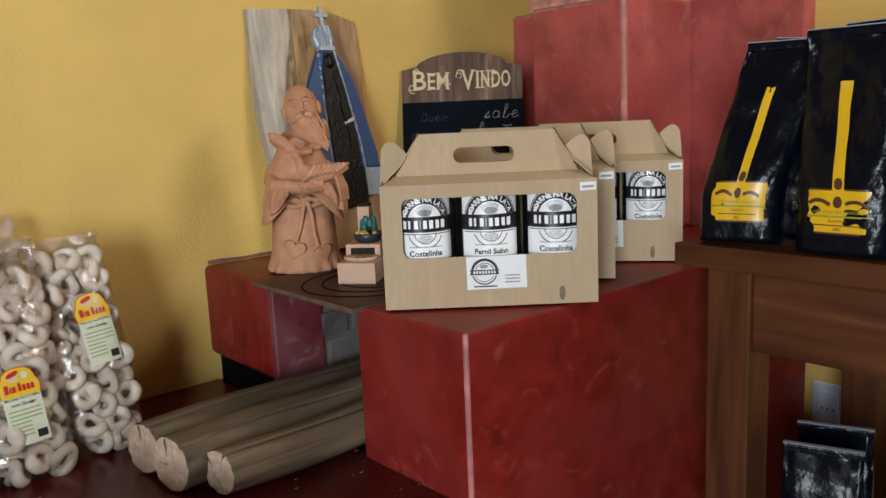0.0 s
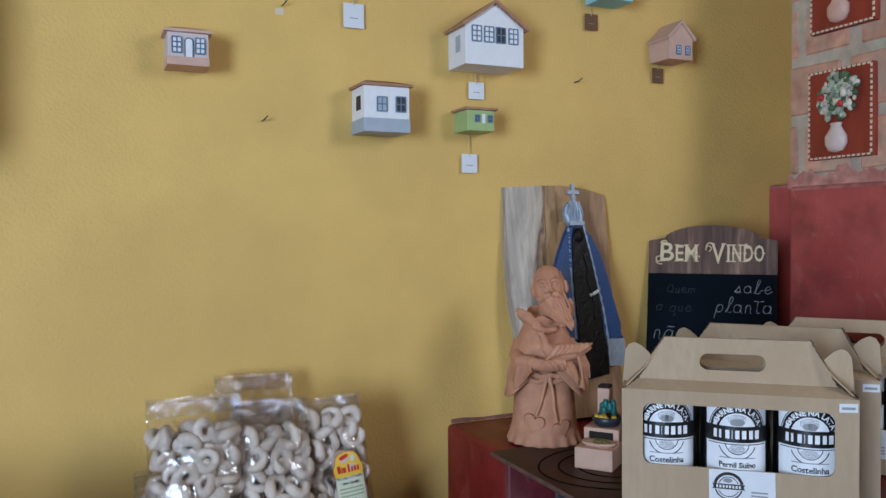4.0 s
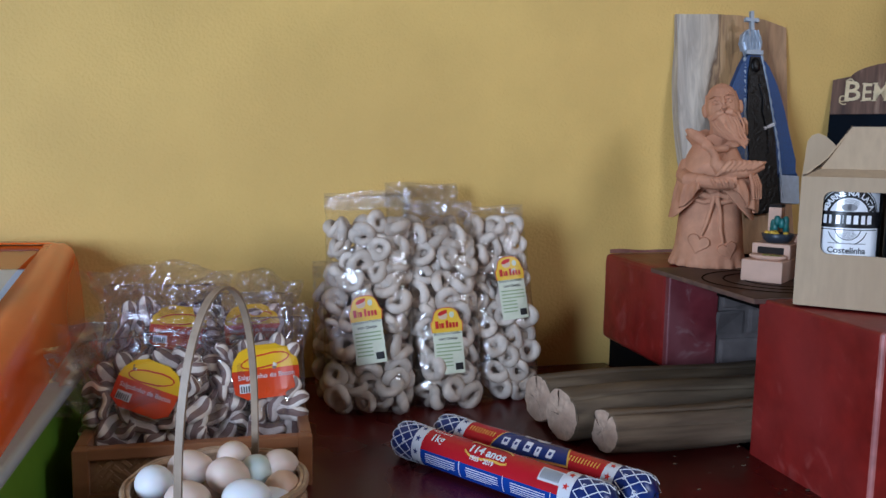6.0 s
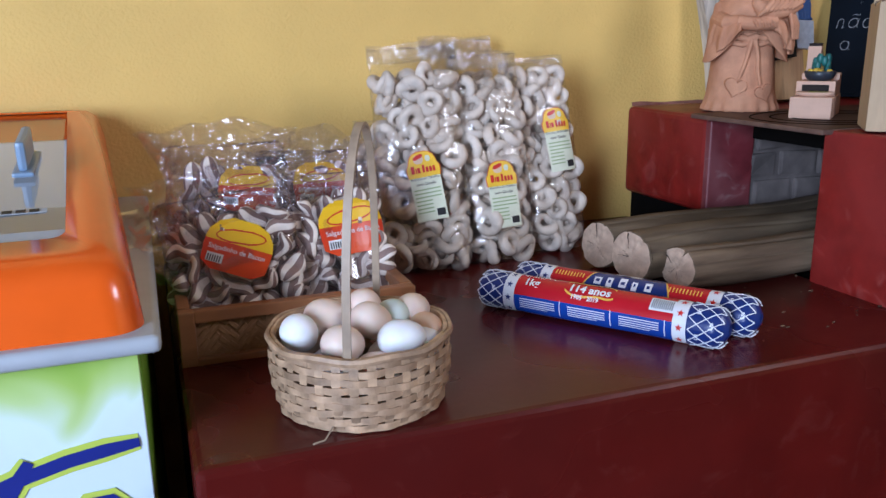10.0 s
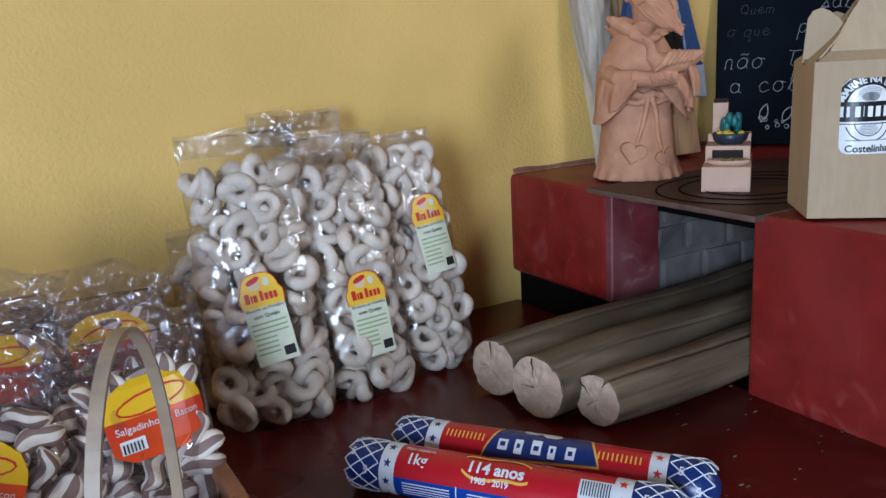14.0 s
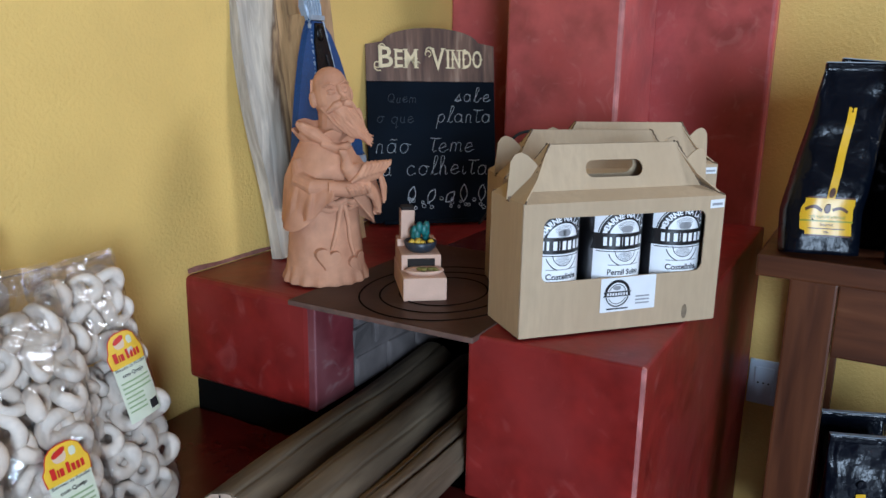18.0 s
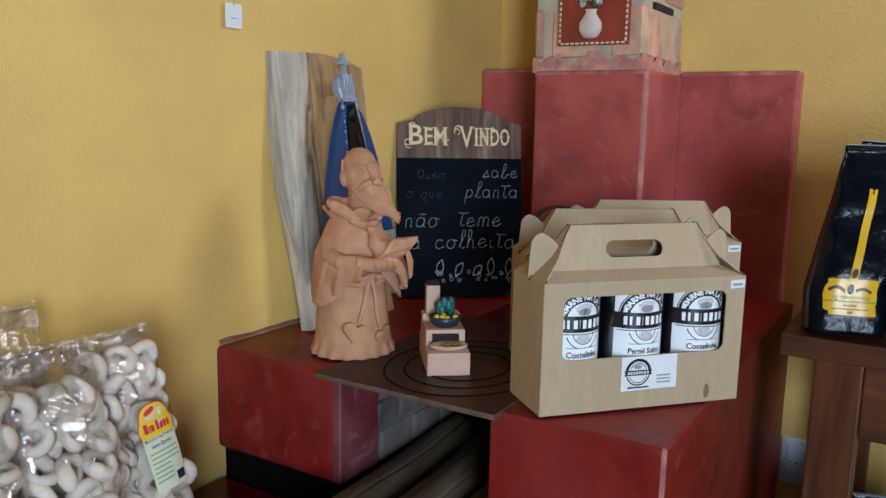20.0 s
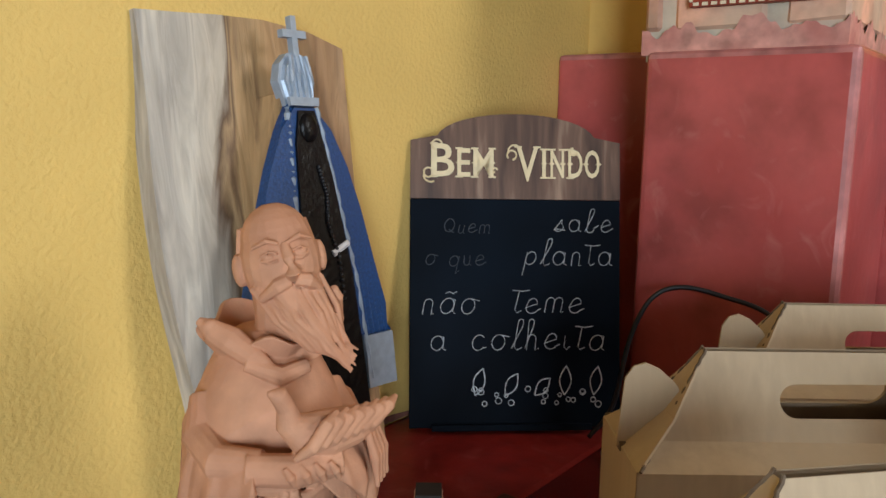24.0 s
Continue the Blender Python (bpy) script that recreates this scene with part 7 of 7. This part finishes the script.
def coffee_bag(m, seed, labelled=True, h=0.315, note="tall black foil coffee bag with yellow label", w0=0.064, d0=0.036, wide=1.0, lean=0.0):
    ob = thing("coffee_bag", note, "coffee bag", m, "coffee bags")
    def size(z):
        f = z / h
        g = max(0.0, (f - 0.30) / 0.70)
        return w0 * (1.0 - 0.05 * f + 0.02 * math.sin(6 * f)), max(0.004, d0 * (1 - g**1.15) * (0.92 + 0.1 * math.sin(3.1 * f)))
    rows = []
    for j in range(47):
        z = h * j / 46
        w, d = size(z)
        row = []
        for i in range(56):
            a = 2 * math.pi * i / 56
            c, s = math.cos(a), math.sin(a)
            x, y = w * math.copysign(abs(c) ** 0.45, c), d * math.copysign(abs(s) ** 0.5, s)
            k = 0.0026 + 0.0085 * (z / h) ** 2
            q = Vector((x * 30, s * 1.5 + seed * 3.1, z * 22))
            crease = 0.0034 * abs(noise.noise(q * 2.0))
            row.append((x * (1 - crease * 3) + lean * max(0.0, z - 0.07), y + (k * noise.noise(q) - crease) * (1 if s < 0 else -1), z))
        rows.append(row)
    body = part("foil_bag", grid_mesh(rows), FOIL, ob, "creased black foil", True)
    top = lean * (h - 0.07)
    part("pale_lip", box(top - w0 * 0.95, top + w0 * 0.95, -0.0052, 0.0052, h + 0.0008, h + 0.0022, 0.0005, 1), GREYTRIM, ob, "thin pale cut edge")
    part("folded_top", box(top - w0 * 0.96, top + w0 * 0.96, -0.006, 0.006, h - 0.012, h + 0.001, 0.003), FOIL, ob, "rolled and folded bag top")
    if not labelled:
        return ob
    def face(x, z):
        w, d = size(z)
        y = -d * max(0.0, 1 - abs(x / w) ** 4.4) ** 0.5
        q = Vector((x * 30, -1.2 + seed * 3.1, z * 22))
        return y + (0.0026 + 0.0085 * (z / h) ** 2) * noise.noise(q)
    def put(name, bm_, mt, lift, under, text=""):
        return part(name, warp(bm_, lambda x, y, z: (x * wide + lean * max(0.0, z - 0.07), face(x * wide, z) - lift, z)), mt, under, text, True)
    lab = put("label_card", card(-0.056, 0.056, 0.030, 0.086, 24, 12), C_YEL, 0.0022, body, "yellow coffee label")
    put("label_border", card(-0.0585, 0.0585, 0.0275, 0.0885, 24, 12), C_BROWN, 0.0016, body)
    put("yellow_stripe", card(-0.0085, 0.0085, 0.084, 0.232, 5, 30), C_YEL, 0.0022, body, "long yellow stripe")
    bean = put("bean_print", warp(ball(0.0062, 0.0001, 0.0082, (0, 0, 0.095), 12, 8), lambda x, y, z: (x, 0, z)), C_BROWN, 0.0028, lab)
    # brand drawn as a plain brush stroke with a bean in it
    def brush(pts, r):
        rows_ = []
        for k, (x_, z_) in enumerate(pts):
            d_ = Vector((pts[min(k + 1, len(pts) - 1)][0] - pts[max(k - 1, 0)][0], 0, pts[min(k + 1, len(pts) - 1)][1] - pts[max(k - 1, 0)][1])).normalized()
            rows_.append([(x_ - d_.z * r, 0, z_ + d_.x * r), (x_ + d_.z * r, 0, z_ - d_.x * r)])
        put("brand_shape", grid_mesh(rows_, False, False), C_BROWN, 0.0030, lab)
    brush([(-0.046 + 0.034 * f, 0.0680 + 0.0050 * math.sin(f * 3.4)) for f in np.linspace(0, 1, 16)], 0.0026)
    put("brand_shape", warp(ball(0.0065, 0.0001, 0.0080, (-0.001, 0, 0.0705), 12, 8), lambda x_, y, z: (x_, 0, z)), C_BROWN, 0.0030, lab)
    brush([(0.010 + 0.032 * f, 0.0670 + 0.0045 * math.sin(f * 3.0 + 0.3)) for f in np.linspace(0, 1, 16)], 0.0024)
    put("print", shift(lettering("café especial artesanal", 0.0085, thick=0), z=0.0555), C_GREEN, 0.0028, lab)
    put("print", card(-0.055, 0.055, 0.0500, 0.0525, 20, 2), C_GREEN, 0.0028, lab)
    put("print", shift(lettering("Gourmet", 0.0072, thick=0), z=0.0435), C_BROWN, 0.0028, lab)
    put("print", card(-0.038, 0.038, 0.0388, 0.0402, 12, 2), C_BROWN, 0.0028, lab)
    put("print", shift(lettering("500g", 0.0055, thick=0, bold=0.0001), z=0.0325), C_BROWN, 0.0028, lab)
    put("valve", warp(ball(0.008, 0.0001, 0.008, (0, 0, 0.248), 14, 8), lambda x_, y, z: (x_, 0, z)), FOIL, 0.0030, body)
    return ob


coffee_bag(pose(1.140, 0.661, TBZ, -12.0, 0.0, -73), 31, h=0.302, w0=0.057, d0=0.044, wide=0.70, lean=0.20)
coffee_bag(pose(1.138, 0.505, TBZ, -5.0, 0, -88), 32, h=0.304, w0=0.062, d0=0.042, wide=0.86, lean=-0.06)
coffee_bag(pose(1.245, 0.628, TBZ, -3, 4, -72), 33, False, 0.300, "plain back of a black foil coffee bag", 0.060)
coffee_bag(pose(1.265, 0.500, TBZ, -3, -2, -84), 34, False, 0.318, "plain back of a black foil coffee bag")
coffee_bag(pose(1.150, 0.355, TBZ, -6, 0, -92), 35)
for k, (x, y, r) in enumerate(((1.200, 0.552, -70), (1.210, 0.412, -74), (1.297, 0.566, -72), (1.305, 0.430, -66), (1.220, 0.275, -76))):
    coffee_bag(pose(x, y, 0.226, 0, 2 * math.sin(k * 2.0), r), 40 + k, k in (0, 1), 0.330 - 0.006 * (k % 2), "black foil coffee bag on the lower shelf", 0.060)

# ---- wall socket ----
sock = thing("wall_socket", "bluish white plastic wall socket plate", "socket", pose(WALL_E, 0.775, 0.405, 0, 0, -90))
part("plate", box(-0.036, 0.036, -0.009, 0.0, -0.057, 0.057, 0.004), mat("bluish_white_plastic", (0.55, 0.63, 0.72), 0.4, var=0.03), sock)
part("insert", box(-0.022, 0.022, -0.0125, -0.008, -0.040, 0.040, 0.003), bpy.data.materials["bluish_white_plastic"], sock)
for s in (-0.012, 0.0, 0.012):
    part("pin_hole", lathe([(0.0005, 0), (0.0022, 0), (0.0022, 0.001), (0.0005, 0.001)], 10), BLACK, sock, m=pose(s, -0.0122, 0.0, 90, 0, 0))

# ---- black cable behind the boxes ----
pts = [(1.33, 1.36, STOVE_Z + 0.004), (1.345, 1.335, STOVE_Z + 0.05), (1.352, 1.320, STOVE_Z + 0.14), (1.365, 1.300, STOVE_Z + 0.195), (1.385, 1.270, STOVE_Z + 0.212), (1.400, 1.220, STOVE_Z + 0.205), (1.41, 1.16, STOVE_Z + 0.185), (1.40, 1.10, STOVE_Z + 0.12), (1.38, 1.06, STOVE_Z + 0.03), (1.36, 1.05, STOVE_Z + 0.004), (1.28, 1.14, STOVE_Z + 0.004), (1.24, 1.24, STOVE_Z + 0.004), (1.30, 1.33, STOVE_Z + 0.004)]
cu = [Vector(p) for p in pts]
fine = []
for i in range(len(cu) - 1):
    p0, p1, p2, p3 = cu[max(i - 1, 0)], cu[i], cu[i + 1], cu[min(i + 2, len(cu) - 1)]
    for f in np.linspace(0, 1, 7, endpoint=False):
        fine.append(0.5 * (2 * p1 + (p2 - p0) * f + (2 * p0 - 5 * p1 + 4 * p2 - p3) * f * f + (3 * p1 - p0 - 3 * p2 + p3) * f**3))
tagged(part("power_cable", pipe(fine, 0.0032, 8), BLACK, smooth=True), "thin black cable looped behind the boxes", "cable")

# ---- little clay houses on the wall ----
ROOFCLAY = mat("brown_clay_roof", (0.40, 0.22, 0.13), 0.8, var=0.15, scale=60, bump=0.4, bscale=200)
HWHITE = mat("white_painted_clay", (0.82, 0.83, 0.85), 0.7, var=0.04, scale=60, bump=0.15, bscale=200)
HGREY = mat("grey_blue_painted_clay", (0.40, 0.46, 0.52), 0.7, var=0.06, scale=60)
HPINK = mat("pinkish_clay", (0.62, 0.41, 0.32), 0.75, var=0.08, scale=60)
HGREEN = mat("light_green_painted_clay", (0.38, 0.50, 0.20), 0.7, var=0.06, scale=60)
HBLUE = mat("sky_blue_painted_clay", (0.33, 0.62, 0.72), 0.7, var=0.06, scale=60)
LINEBLUE = mat("blue_grey_painted_lines", (0.12, 0.19, 0.30), 0.6, var=0.1)
TAGP = mat("white_card_tag", (0.74, 0.77, 0.80), 0.6, var=0.03)
STRING = mat("natural_twine", (0.55, 0.45, 0.30), 0.8, var=0.2, scale=90)
WN = WALL_N - 0.001


def window_on(parent, x, z, w, h, y, kind="lattice", name="window"):
    win = part(name, box(x - w / 2, x + w / 2, y - 0.0016, y + 0.002, z, z + h), BLACK if kind == "dark" else (HWHITE if kind == "lattice" else HGREY), parent, "dark square window" if kind == "dark" else "painted latticed window")
    t = 0.0011
    for i in range(3):
        xx = x - w / 2 + w * i / 2
        part("frame_bar", box(xx - t, xx + t, y - 0.0026, y, z, z + h), LINEBLUE, win)
    for i in range(4 if kind == "lattice" else 3):
        zz = z + h * i / (3 if kind == "lattice" else 2)
        part("frame_bar", box(x - w / 2, x + w / 2, y - 0.0030, y, zz - t, zz + t), LINEBLUE, win)
    return win


def wall_house(label, x0, x1, z0, z1, depth, roof_h, paint, gable=False, base=None, overhang=0.006, roof=None, group="clay houses on the wall"):
    ob = thing("clay_house", label, "wall ornament", None, group)
    y = WN - depth
    xm = (x0 + x1) / 2
    if gable:
        part("house_body", slab([(x0, z0), (x1, z0), (x1, z1), (xm, z1 + roof_h), (x0, z1)], depth, y=y), paint, ob)
        for s in (-1, 1):
            e = x0 if s < 0 else x1
            dx, dz = (e - xm), -roof_h
            L = math.hypot(dx, dz)
            nx, nz = -dz / L * s, abs(dx) / L
            p = [(xm - s * 0.0, z1 + roof_h), (e + dx / L * overhang, z1 + dz / L * overhang)]
            t = 0.006
            part("roof_slope", slab([p[0], p[1], (p[1][0] + nx * t * 1, p[1][1] + nz * t), (p[0][0], p[0][1] + t * 1.15)], depth + overhang, y=y - overhang), roof or ROOFCLAY, ob)
    else:
        part("house_body", box(x0, x1, y, WN, z0, z1, 0.0015), paint, ob)
        bm_ = bmesh.new()
        lo = [(x0 - overhang, y - overhang, z1), (x1 + overhang, y - overhang, z1), (x1 + overhang, WN, z1), (x0 - overhang, WN, z1)]
        hi = [(x0 + 0.020, y + depth * 0.55, z1 + roof_h), (x1 - 0.020, y + depth * 0.55, z1 + roof_h), (x1 - 0.020, WN, z1 + roof_h), (x0 + 0.020, WN, z1 + roof_h)]
        rows = [lo, [(a, b, c + 0.005) for a, b, c in lo], hi]
        grid_mesh(rows, bm=bm_)
        bmesh.ops.recalc_face_normals(bm_, faces=bm_.faces)
        part("roof", bm_, roof or ROOFCLAY, ob, "rounded brown clay roof")
    if base:
        part("base_band", box(x0 - 0.001, x1 + 0.001, y - 0.001, WN, z0 - 0.001, z0 + base[0]), base[1], ob)
    return ob, y


def tag(x, z_top, z_card, w=0.036, h=0.040, mt=None, label="blank white price tag on twine", y=None, loop=0.0):
    yy = y if y is not None else WN - 0.006
    ob = thing("price_tag", label, "tag", None, "price tags on the wall")
    for s in ((-1, 1) if loop else (1,)):
        part("twine", pipe([(x + s * loop, WN - 0.004, z_top), (x + s * loop * 0.4, yy, (z_top + z_card) / 2), (x, yy - 0.001, z_card - 0.004)], 0.0011, 5), STRING, ob)
    c = box(x - w / 2, x + w / 2, yy - 0.0008, yy + 0.0002, z_card - h, z_card, 0.0003, 1)
    card_ob = part("card", c, mt or TAGP, ob)
    part("print", box(x - w * 0.2, x + w * 0.2, yy - 0.0012, yy - 0.0006, z_card - h * 0.62, z_card - h * 0.58), GREYINK, card_ob)
    return ob


# white house with grey base
h, y = wall_house("small white clay house with grey base and windows", 0.492, 0.589, 1.418, 1.508, 0.078, 0.018, HWHITE, base=(0.026, HGREY))
window_on(h, 0.530, 1.458, 0.020, 0.028, y, "grey")
window_on(h, 0.570, 1.458, 0.020, 0.030, y, "dark")
part("side_window", box(0.4905, 0.494, y + 0.020, y + 0.045, 1.462, 1.490), BLACK, h)
# large white house with gable
h, y = wall_house("large white gabled clay house with latticed windows", 0.712, 0.850, 1.566, 1.648, 0.085, 0.048, HWHITE, True, overhang=0.010)
for x, k in ((0.738, "lattice"), (0.767, "lattice"), (0.795, "dark"), (0.825, "lattice")):
    window_on(h, x, 1.614, 0.021, 0.032, y, k)
part("side_window", box(0.7108, 0.714, y + 0.024, y + 0.046, 1.596, 1.630), HGREY, h)
tag(0.776, 1.568, 1.544, 0.038, 0.037)
# green house below it
h, y = wall_house("small light green clay house with tiny windows", 0.724, 0.789, 1.430, 1.474, 0.066, 0.010, HGREEN)
for x in (0.748, 0.778):
    window_on(h, x, 1.449, 0.009, 0.014, y, "dark")
part("door", box(0.7595, 0.7665, y - 0.0016, y + 0.001, 1.446, 1.466), HWHITE, h)
tag(0.758, 1.432, 1.386, 0.038, 0.041)
# pinkish house
h, y = wall_house("pinkish clay house with blue latticed windows", 0.126, 0.198, 1.524, 1.582, 0.066, 0.018, mat("pale_pink_paint", (0.66, 0.56, 0.53), 0.7, var=0.05), base=(0.014, HPINK), roof=HPINK)
window_on(h, 0.142, 1.545, 0.016, 0.028, y)
window_on(h, 0.183, 1.545, 0.016, 0.028, y)
part("door", slab([(0.156, 1.538), (0.170, 1.538), (0.170, 1.566)] + arc(0.163, 1.566, 0.007, 0.006, 0, 180, 8), -0.002, y=y), HWHITE, h, "white arched door")
part("door_frame", pipe([(0.156, y - 0.002, 1.538), (0.156, y - 0.002, 1.566)] + [(x, y - 0.002, z) for x, z in arc(0.163, 1.566, 0.007, 0.006, 180, 0, 8)] + [(0.170, y - 0.002, 1.538)], 0.0012, 4), LINEBLUE, h)
# sky blue house with a small brown label
h, y = wall_house("sky blue clay house with white windows", 1.066, 1.150, 1.744, 1.812, 0.070, 0.022, HBLUE, True)
for x in (1.088, 1.108, 1.128):
    window_on(h, x, 1.770, 0.012, 0.022, y)
BROWNTAG = mat("brown_printed_tag", (0.16, 0.075, 0.03), 0.6, var=0.15)
tag(1.078, 1.745, 1.724, 0.036, 0.038, BROWNTAG, "small brown printed tag")
# terracotta house
h, y = wall_house("small pale terracotta gabled clay house", 1.252, 1.322, 1.622, 1.672, 0.072, 0.036, HPINK, True, roof=HPINK)
window_on(h, 1.280, 1.634, 0.012, 0.020, y)
window_on(h, 1.307, 1.634, 0.012, 0.020, y)
tag(1.272, 1.622, 1.612, 0.034, 0.036, BROWNTAG, "small brown printed tag")
# tags that hang from things higher up the wall
tag(0.496, 1.775, 1.686, 0.044, 0.050, loop=0.014, label="white price tag on a loop of twine")
tag(0.030, 1.760, 1.700, 0.042, 0.046, label="white price tag on a loop of twine", loop=0.012)
h, y = wall_house("small clay house high on the wall", 0.452, 0.545, 1.775, 1.850, 0.07, 0.03, HWHITE, True)
h, y = wall_house("small clay house high on the wall", -0.02, 0.080, 1.760, 1.830, 0.07, 0.03, HPINK, True)
# nails
for x, z in ((0.350, 1.668), (0.307, 1.437), (1.036, 1.562)):
    tagged(part("nail", pipe([(x, WALL_N, z), (x + 0.002, WALL_N - 0.016, z + 0.002), (x + 0.007, WALL_N - 0.022, z + 0.008)], 0.0013, 5), BLACK), "small rusty nail in the yellow wall", "nail", "nails in the wall")
tagged(part("wall_chip", box(0.336, 0.352, WALL_N - 0.0006, WALL_N + 0.001, 1.650, 1.662), mat("bare_plaster", (0.70, 0.62, 0.48), 0.9, var=0.15)), "small pale chip in the wall paint", "paint chip")

# ---- wooden flower pictures on the chimney ----
PICRED = mat("dark_red_picture_board", (0.26, 0.035, 0.015), 0.6, var=0.25, scale=30, stretch=(1, 1, 0.3))
CREAM = mat("cream_stitch", (0.72, 0.62, 0.45), 0.7, var=0.08)
VASEP = mat("pink_clay_vase", (0.66, 0.40, 0.31), 0.6, var=0.1, scale=60)
VASEW = mat("white_pink_clay_vase", (0.70, 0.56, 0.50), 0.6, var=0.1, scale=60)
LEAFG = mat("grey_green_petals", (0.33, 0.38, 0.28), 0.8, var=0.3, scale=80, random_k=0.4)
PETAL = mat("cream_petals", (0.62, 0.58, 0.46), 0.8, var=0.2, scale=80, random_k=0.25)
DARKLEAF = mat("dark_green_leaves", (0.075, 0.115, 0.055), 0.8, var=0.3, scale=80, random_k=0.3)
ROSE = mat("red_petals", (0.50, 0.03, 0.03), 0.6, var=0.2)


def flower_picture(yc, z0, vase, seed, label):
    ob = thing("flower_picture", label, "picture", pose(1.4525, yc, z0, 0, 0, -90), "flower pictures on the chimney")
    w, h = 0.158, 0.190
    part("board", box(-w / 2, w / 2, -0.012, 0.004, 0, h, 0.001), PICRED, ob)
    for k in range(13):
        x = -w / 2 + 0.006 + k * (w - 0.012) / 12.5
        for z in (0.003, h - 0.003):
            part("border_stitch", box(x, x + 0.007, -0.0138, -0.011, z - 0.002, z + 0.002), CREAM, ob)
    for k in range(16):
        z = 0.006 + k * (h - 0.012) / 15.5
        for x in (-w / 2 + 0.003, w / 2 - 0.003):
            part("border_stitch", box(x - 0.002, x + 0.002, -0.0138, -0.011, z, z + 0.007), CREAM, ob)
    rows = [(0.004, 0.012), (0.018, 0.016), (0.026, 0.030), (0.026, 0.046), (0.016, 0.060), (0.012, 0.068), (0.015, 0.074)]
    v = lathe(rows, 20, sy=0.55)
    part("vase", shift(v, -0.004, -0.016, 0.0), vase, ob, "small clay vase in relief", True)
    rnd = random.Random(seed)
    for k in range(150):
        a, r = rnd.uniform(0, 6.28), rnd.uniform(0, 1) ** 0.6
        x, z = 0.004 + 0.050 * r * math.cos(a), 0.128 + 0.050 * r * math.sin(a)
        s = rnd.uniform(0.0055, 0.0100)
        mt = rnd.choice((LEAFG, PETAL, PETAL, DARKLEAF, LEAFG))
        part("petal", ball(s, s * 0.5, s * 0.8, (0, 0, 0), 8, 6), mt, ob, smooth=True, m=pose(x, -0.018 - rnd.uniform(0, 0.012) * (1 - r), z, rnd.uniform(-40, 40), rnd.uniform(0, 180), 0))
    for x, z in ((-0.034, 0.130), (0.014, 0.112)):
        part("rose", ball(0.008, 0.006, 0.008, (x, -0.026, z), 10, 8), ROSE, ob, smooth=True)
    return ob


flower_picture(1.226, 1.366, VASEW, 4, "red board with cream vase and dried flower relief")
flower_picture(1.222, 1.638, VASEP, 9, "red board with pink vase and dried flower relief")

# ---- clay birdhouse on the chimney ----
bh = thing("clay_birdhouse", "unglazed clay birdhouse with round entrance and perch", "birdhouse", pose(1.500, 1.1165, 1.562, 0, 0, 0))
part("house_body", slab([(0.008, 0.0), (0.122, 0.0), (0.148, 0.098), (0.078, 0.166), (0.0, 0.098)], -0.090), CLAY, bh)
part("roof_slope", slab([(-0.016, 0.088), (0.078, 0.166), (0.078, 0.176), (-0.020, 0.095)], -0.104), CLAY, bh, "sloping clay roof")
part("roof_slope", slab([(0.078, 0.166), (0.162, 0.090), (0.166, 0.097), (0.078, 0.176)], -0.104), CLAY, bh)
part("entrance", slab(arc(0.074, 0.092, 0.013, 0.021, 0, 360, 18)[:-1], -0.002, y=-0.0905), CRACK, bh, "dark oval entrance")
part("perch", pipe([(0.052, -0.093, 0.056), (0.098, -0.095, 0.058)], 0.0045, 8), CLAY, bh)

# ---- black wall shelf with a jar ----
SHELFB = mat("black_shelf_paint", (0.014, 0.013, 0.013), 0.45, var=0.2, scale=20)
SHELFW = mat("raw_shelf_board", (0.34, 0.24, 0.15), 0.6, var=0.2, scale=14, stretch=(0.2, 1, 1))
shelf = thing("wall_shelf", "black framed wall shelf with pale wooden board", "shelf")
SX1, SY0, SZ = -0.256, 1.425, 1.352
part("side_frame", box(SX1 - 0.012, SX1, SY0, WALL_N - 0.001, SZ, SZ + 0.50, 0.001), SHELFB, shelf)
part("side_frame", box(-1.10, -1.088, SY0, WALL_N - 0.001, SZ, SZ + 0.50, 0.001), SHELFB, shelf)
part("bottom_board", box(-1.088, SX1 - 0.012, SY0 + 0.012, WALL_N - 0.001, SZ + 0.028, SZ + 0.044, 0.001), SHELFW, shelf, "pale wooden shelf board")
part("front_rail", box(-1.088, SX1 - 0.012, SY0, SY0 + 0.012, SZ + 0.004, SZ + 0.030, 0.001), SHELFB, shelf)
part("bottom_lip", box(-1.088, SX1 - 0.012, SY0 + 0.012, SY0 + 0.030, SZ, SZ + 0.006, 0.001), SHELFW, shelf)
part("back_rail", box(-1.088, SX1 - 0.012, WALL_N - 0.014, WALL_N - 0.001, SZ, SZ + 0.028, 0.001), SHELFB, shelf)
JARG = film_mat("jar_glass", 0.3, 0.0, 1.0)
for k, x in enumerate((-0.335, -0.43)):
    jar = thing("jar", "clear jar with red preserve and striped cloth top", "jar", pose(x, 1.50, SZ + 0.0445), "jars on the shelf")
    part("glass", lathe([(0.001, 0), (0.032, 0), (0.034, 0.004), (0.034, 0.075), (0.027, 0.088), (0.027, 0.10)], 24), JARG, jar, smooth=True)
    part("preserve", lathe([(0.001, 0.002), (0.031, 0.002), (0.0325, 0.006), (0.0325, 0.040), (0.001, 0.040)], 24), mat("red_preserve", (0.22, 0.03, 0.01), 0.3) if k == 0 else bpy.data.materials["red_preserve"], jar, smooth=True)
    part("cloth_top", lathe([(0.036, 0.070), (0.034, 0.088), (0.030, 0.104), (0.020, 0.112), (0.001, 0.114)], 24), mat("pink_white_cloth", (0.62, 0.36, 0.36), 0.8, var=0.4, scale=50, stretch=(1, 1, 4)) if k == 0 else bpy.data.materials["pink_white_cloth"], jar, smooth=True)
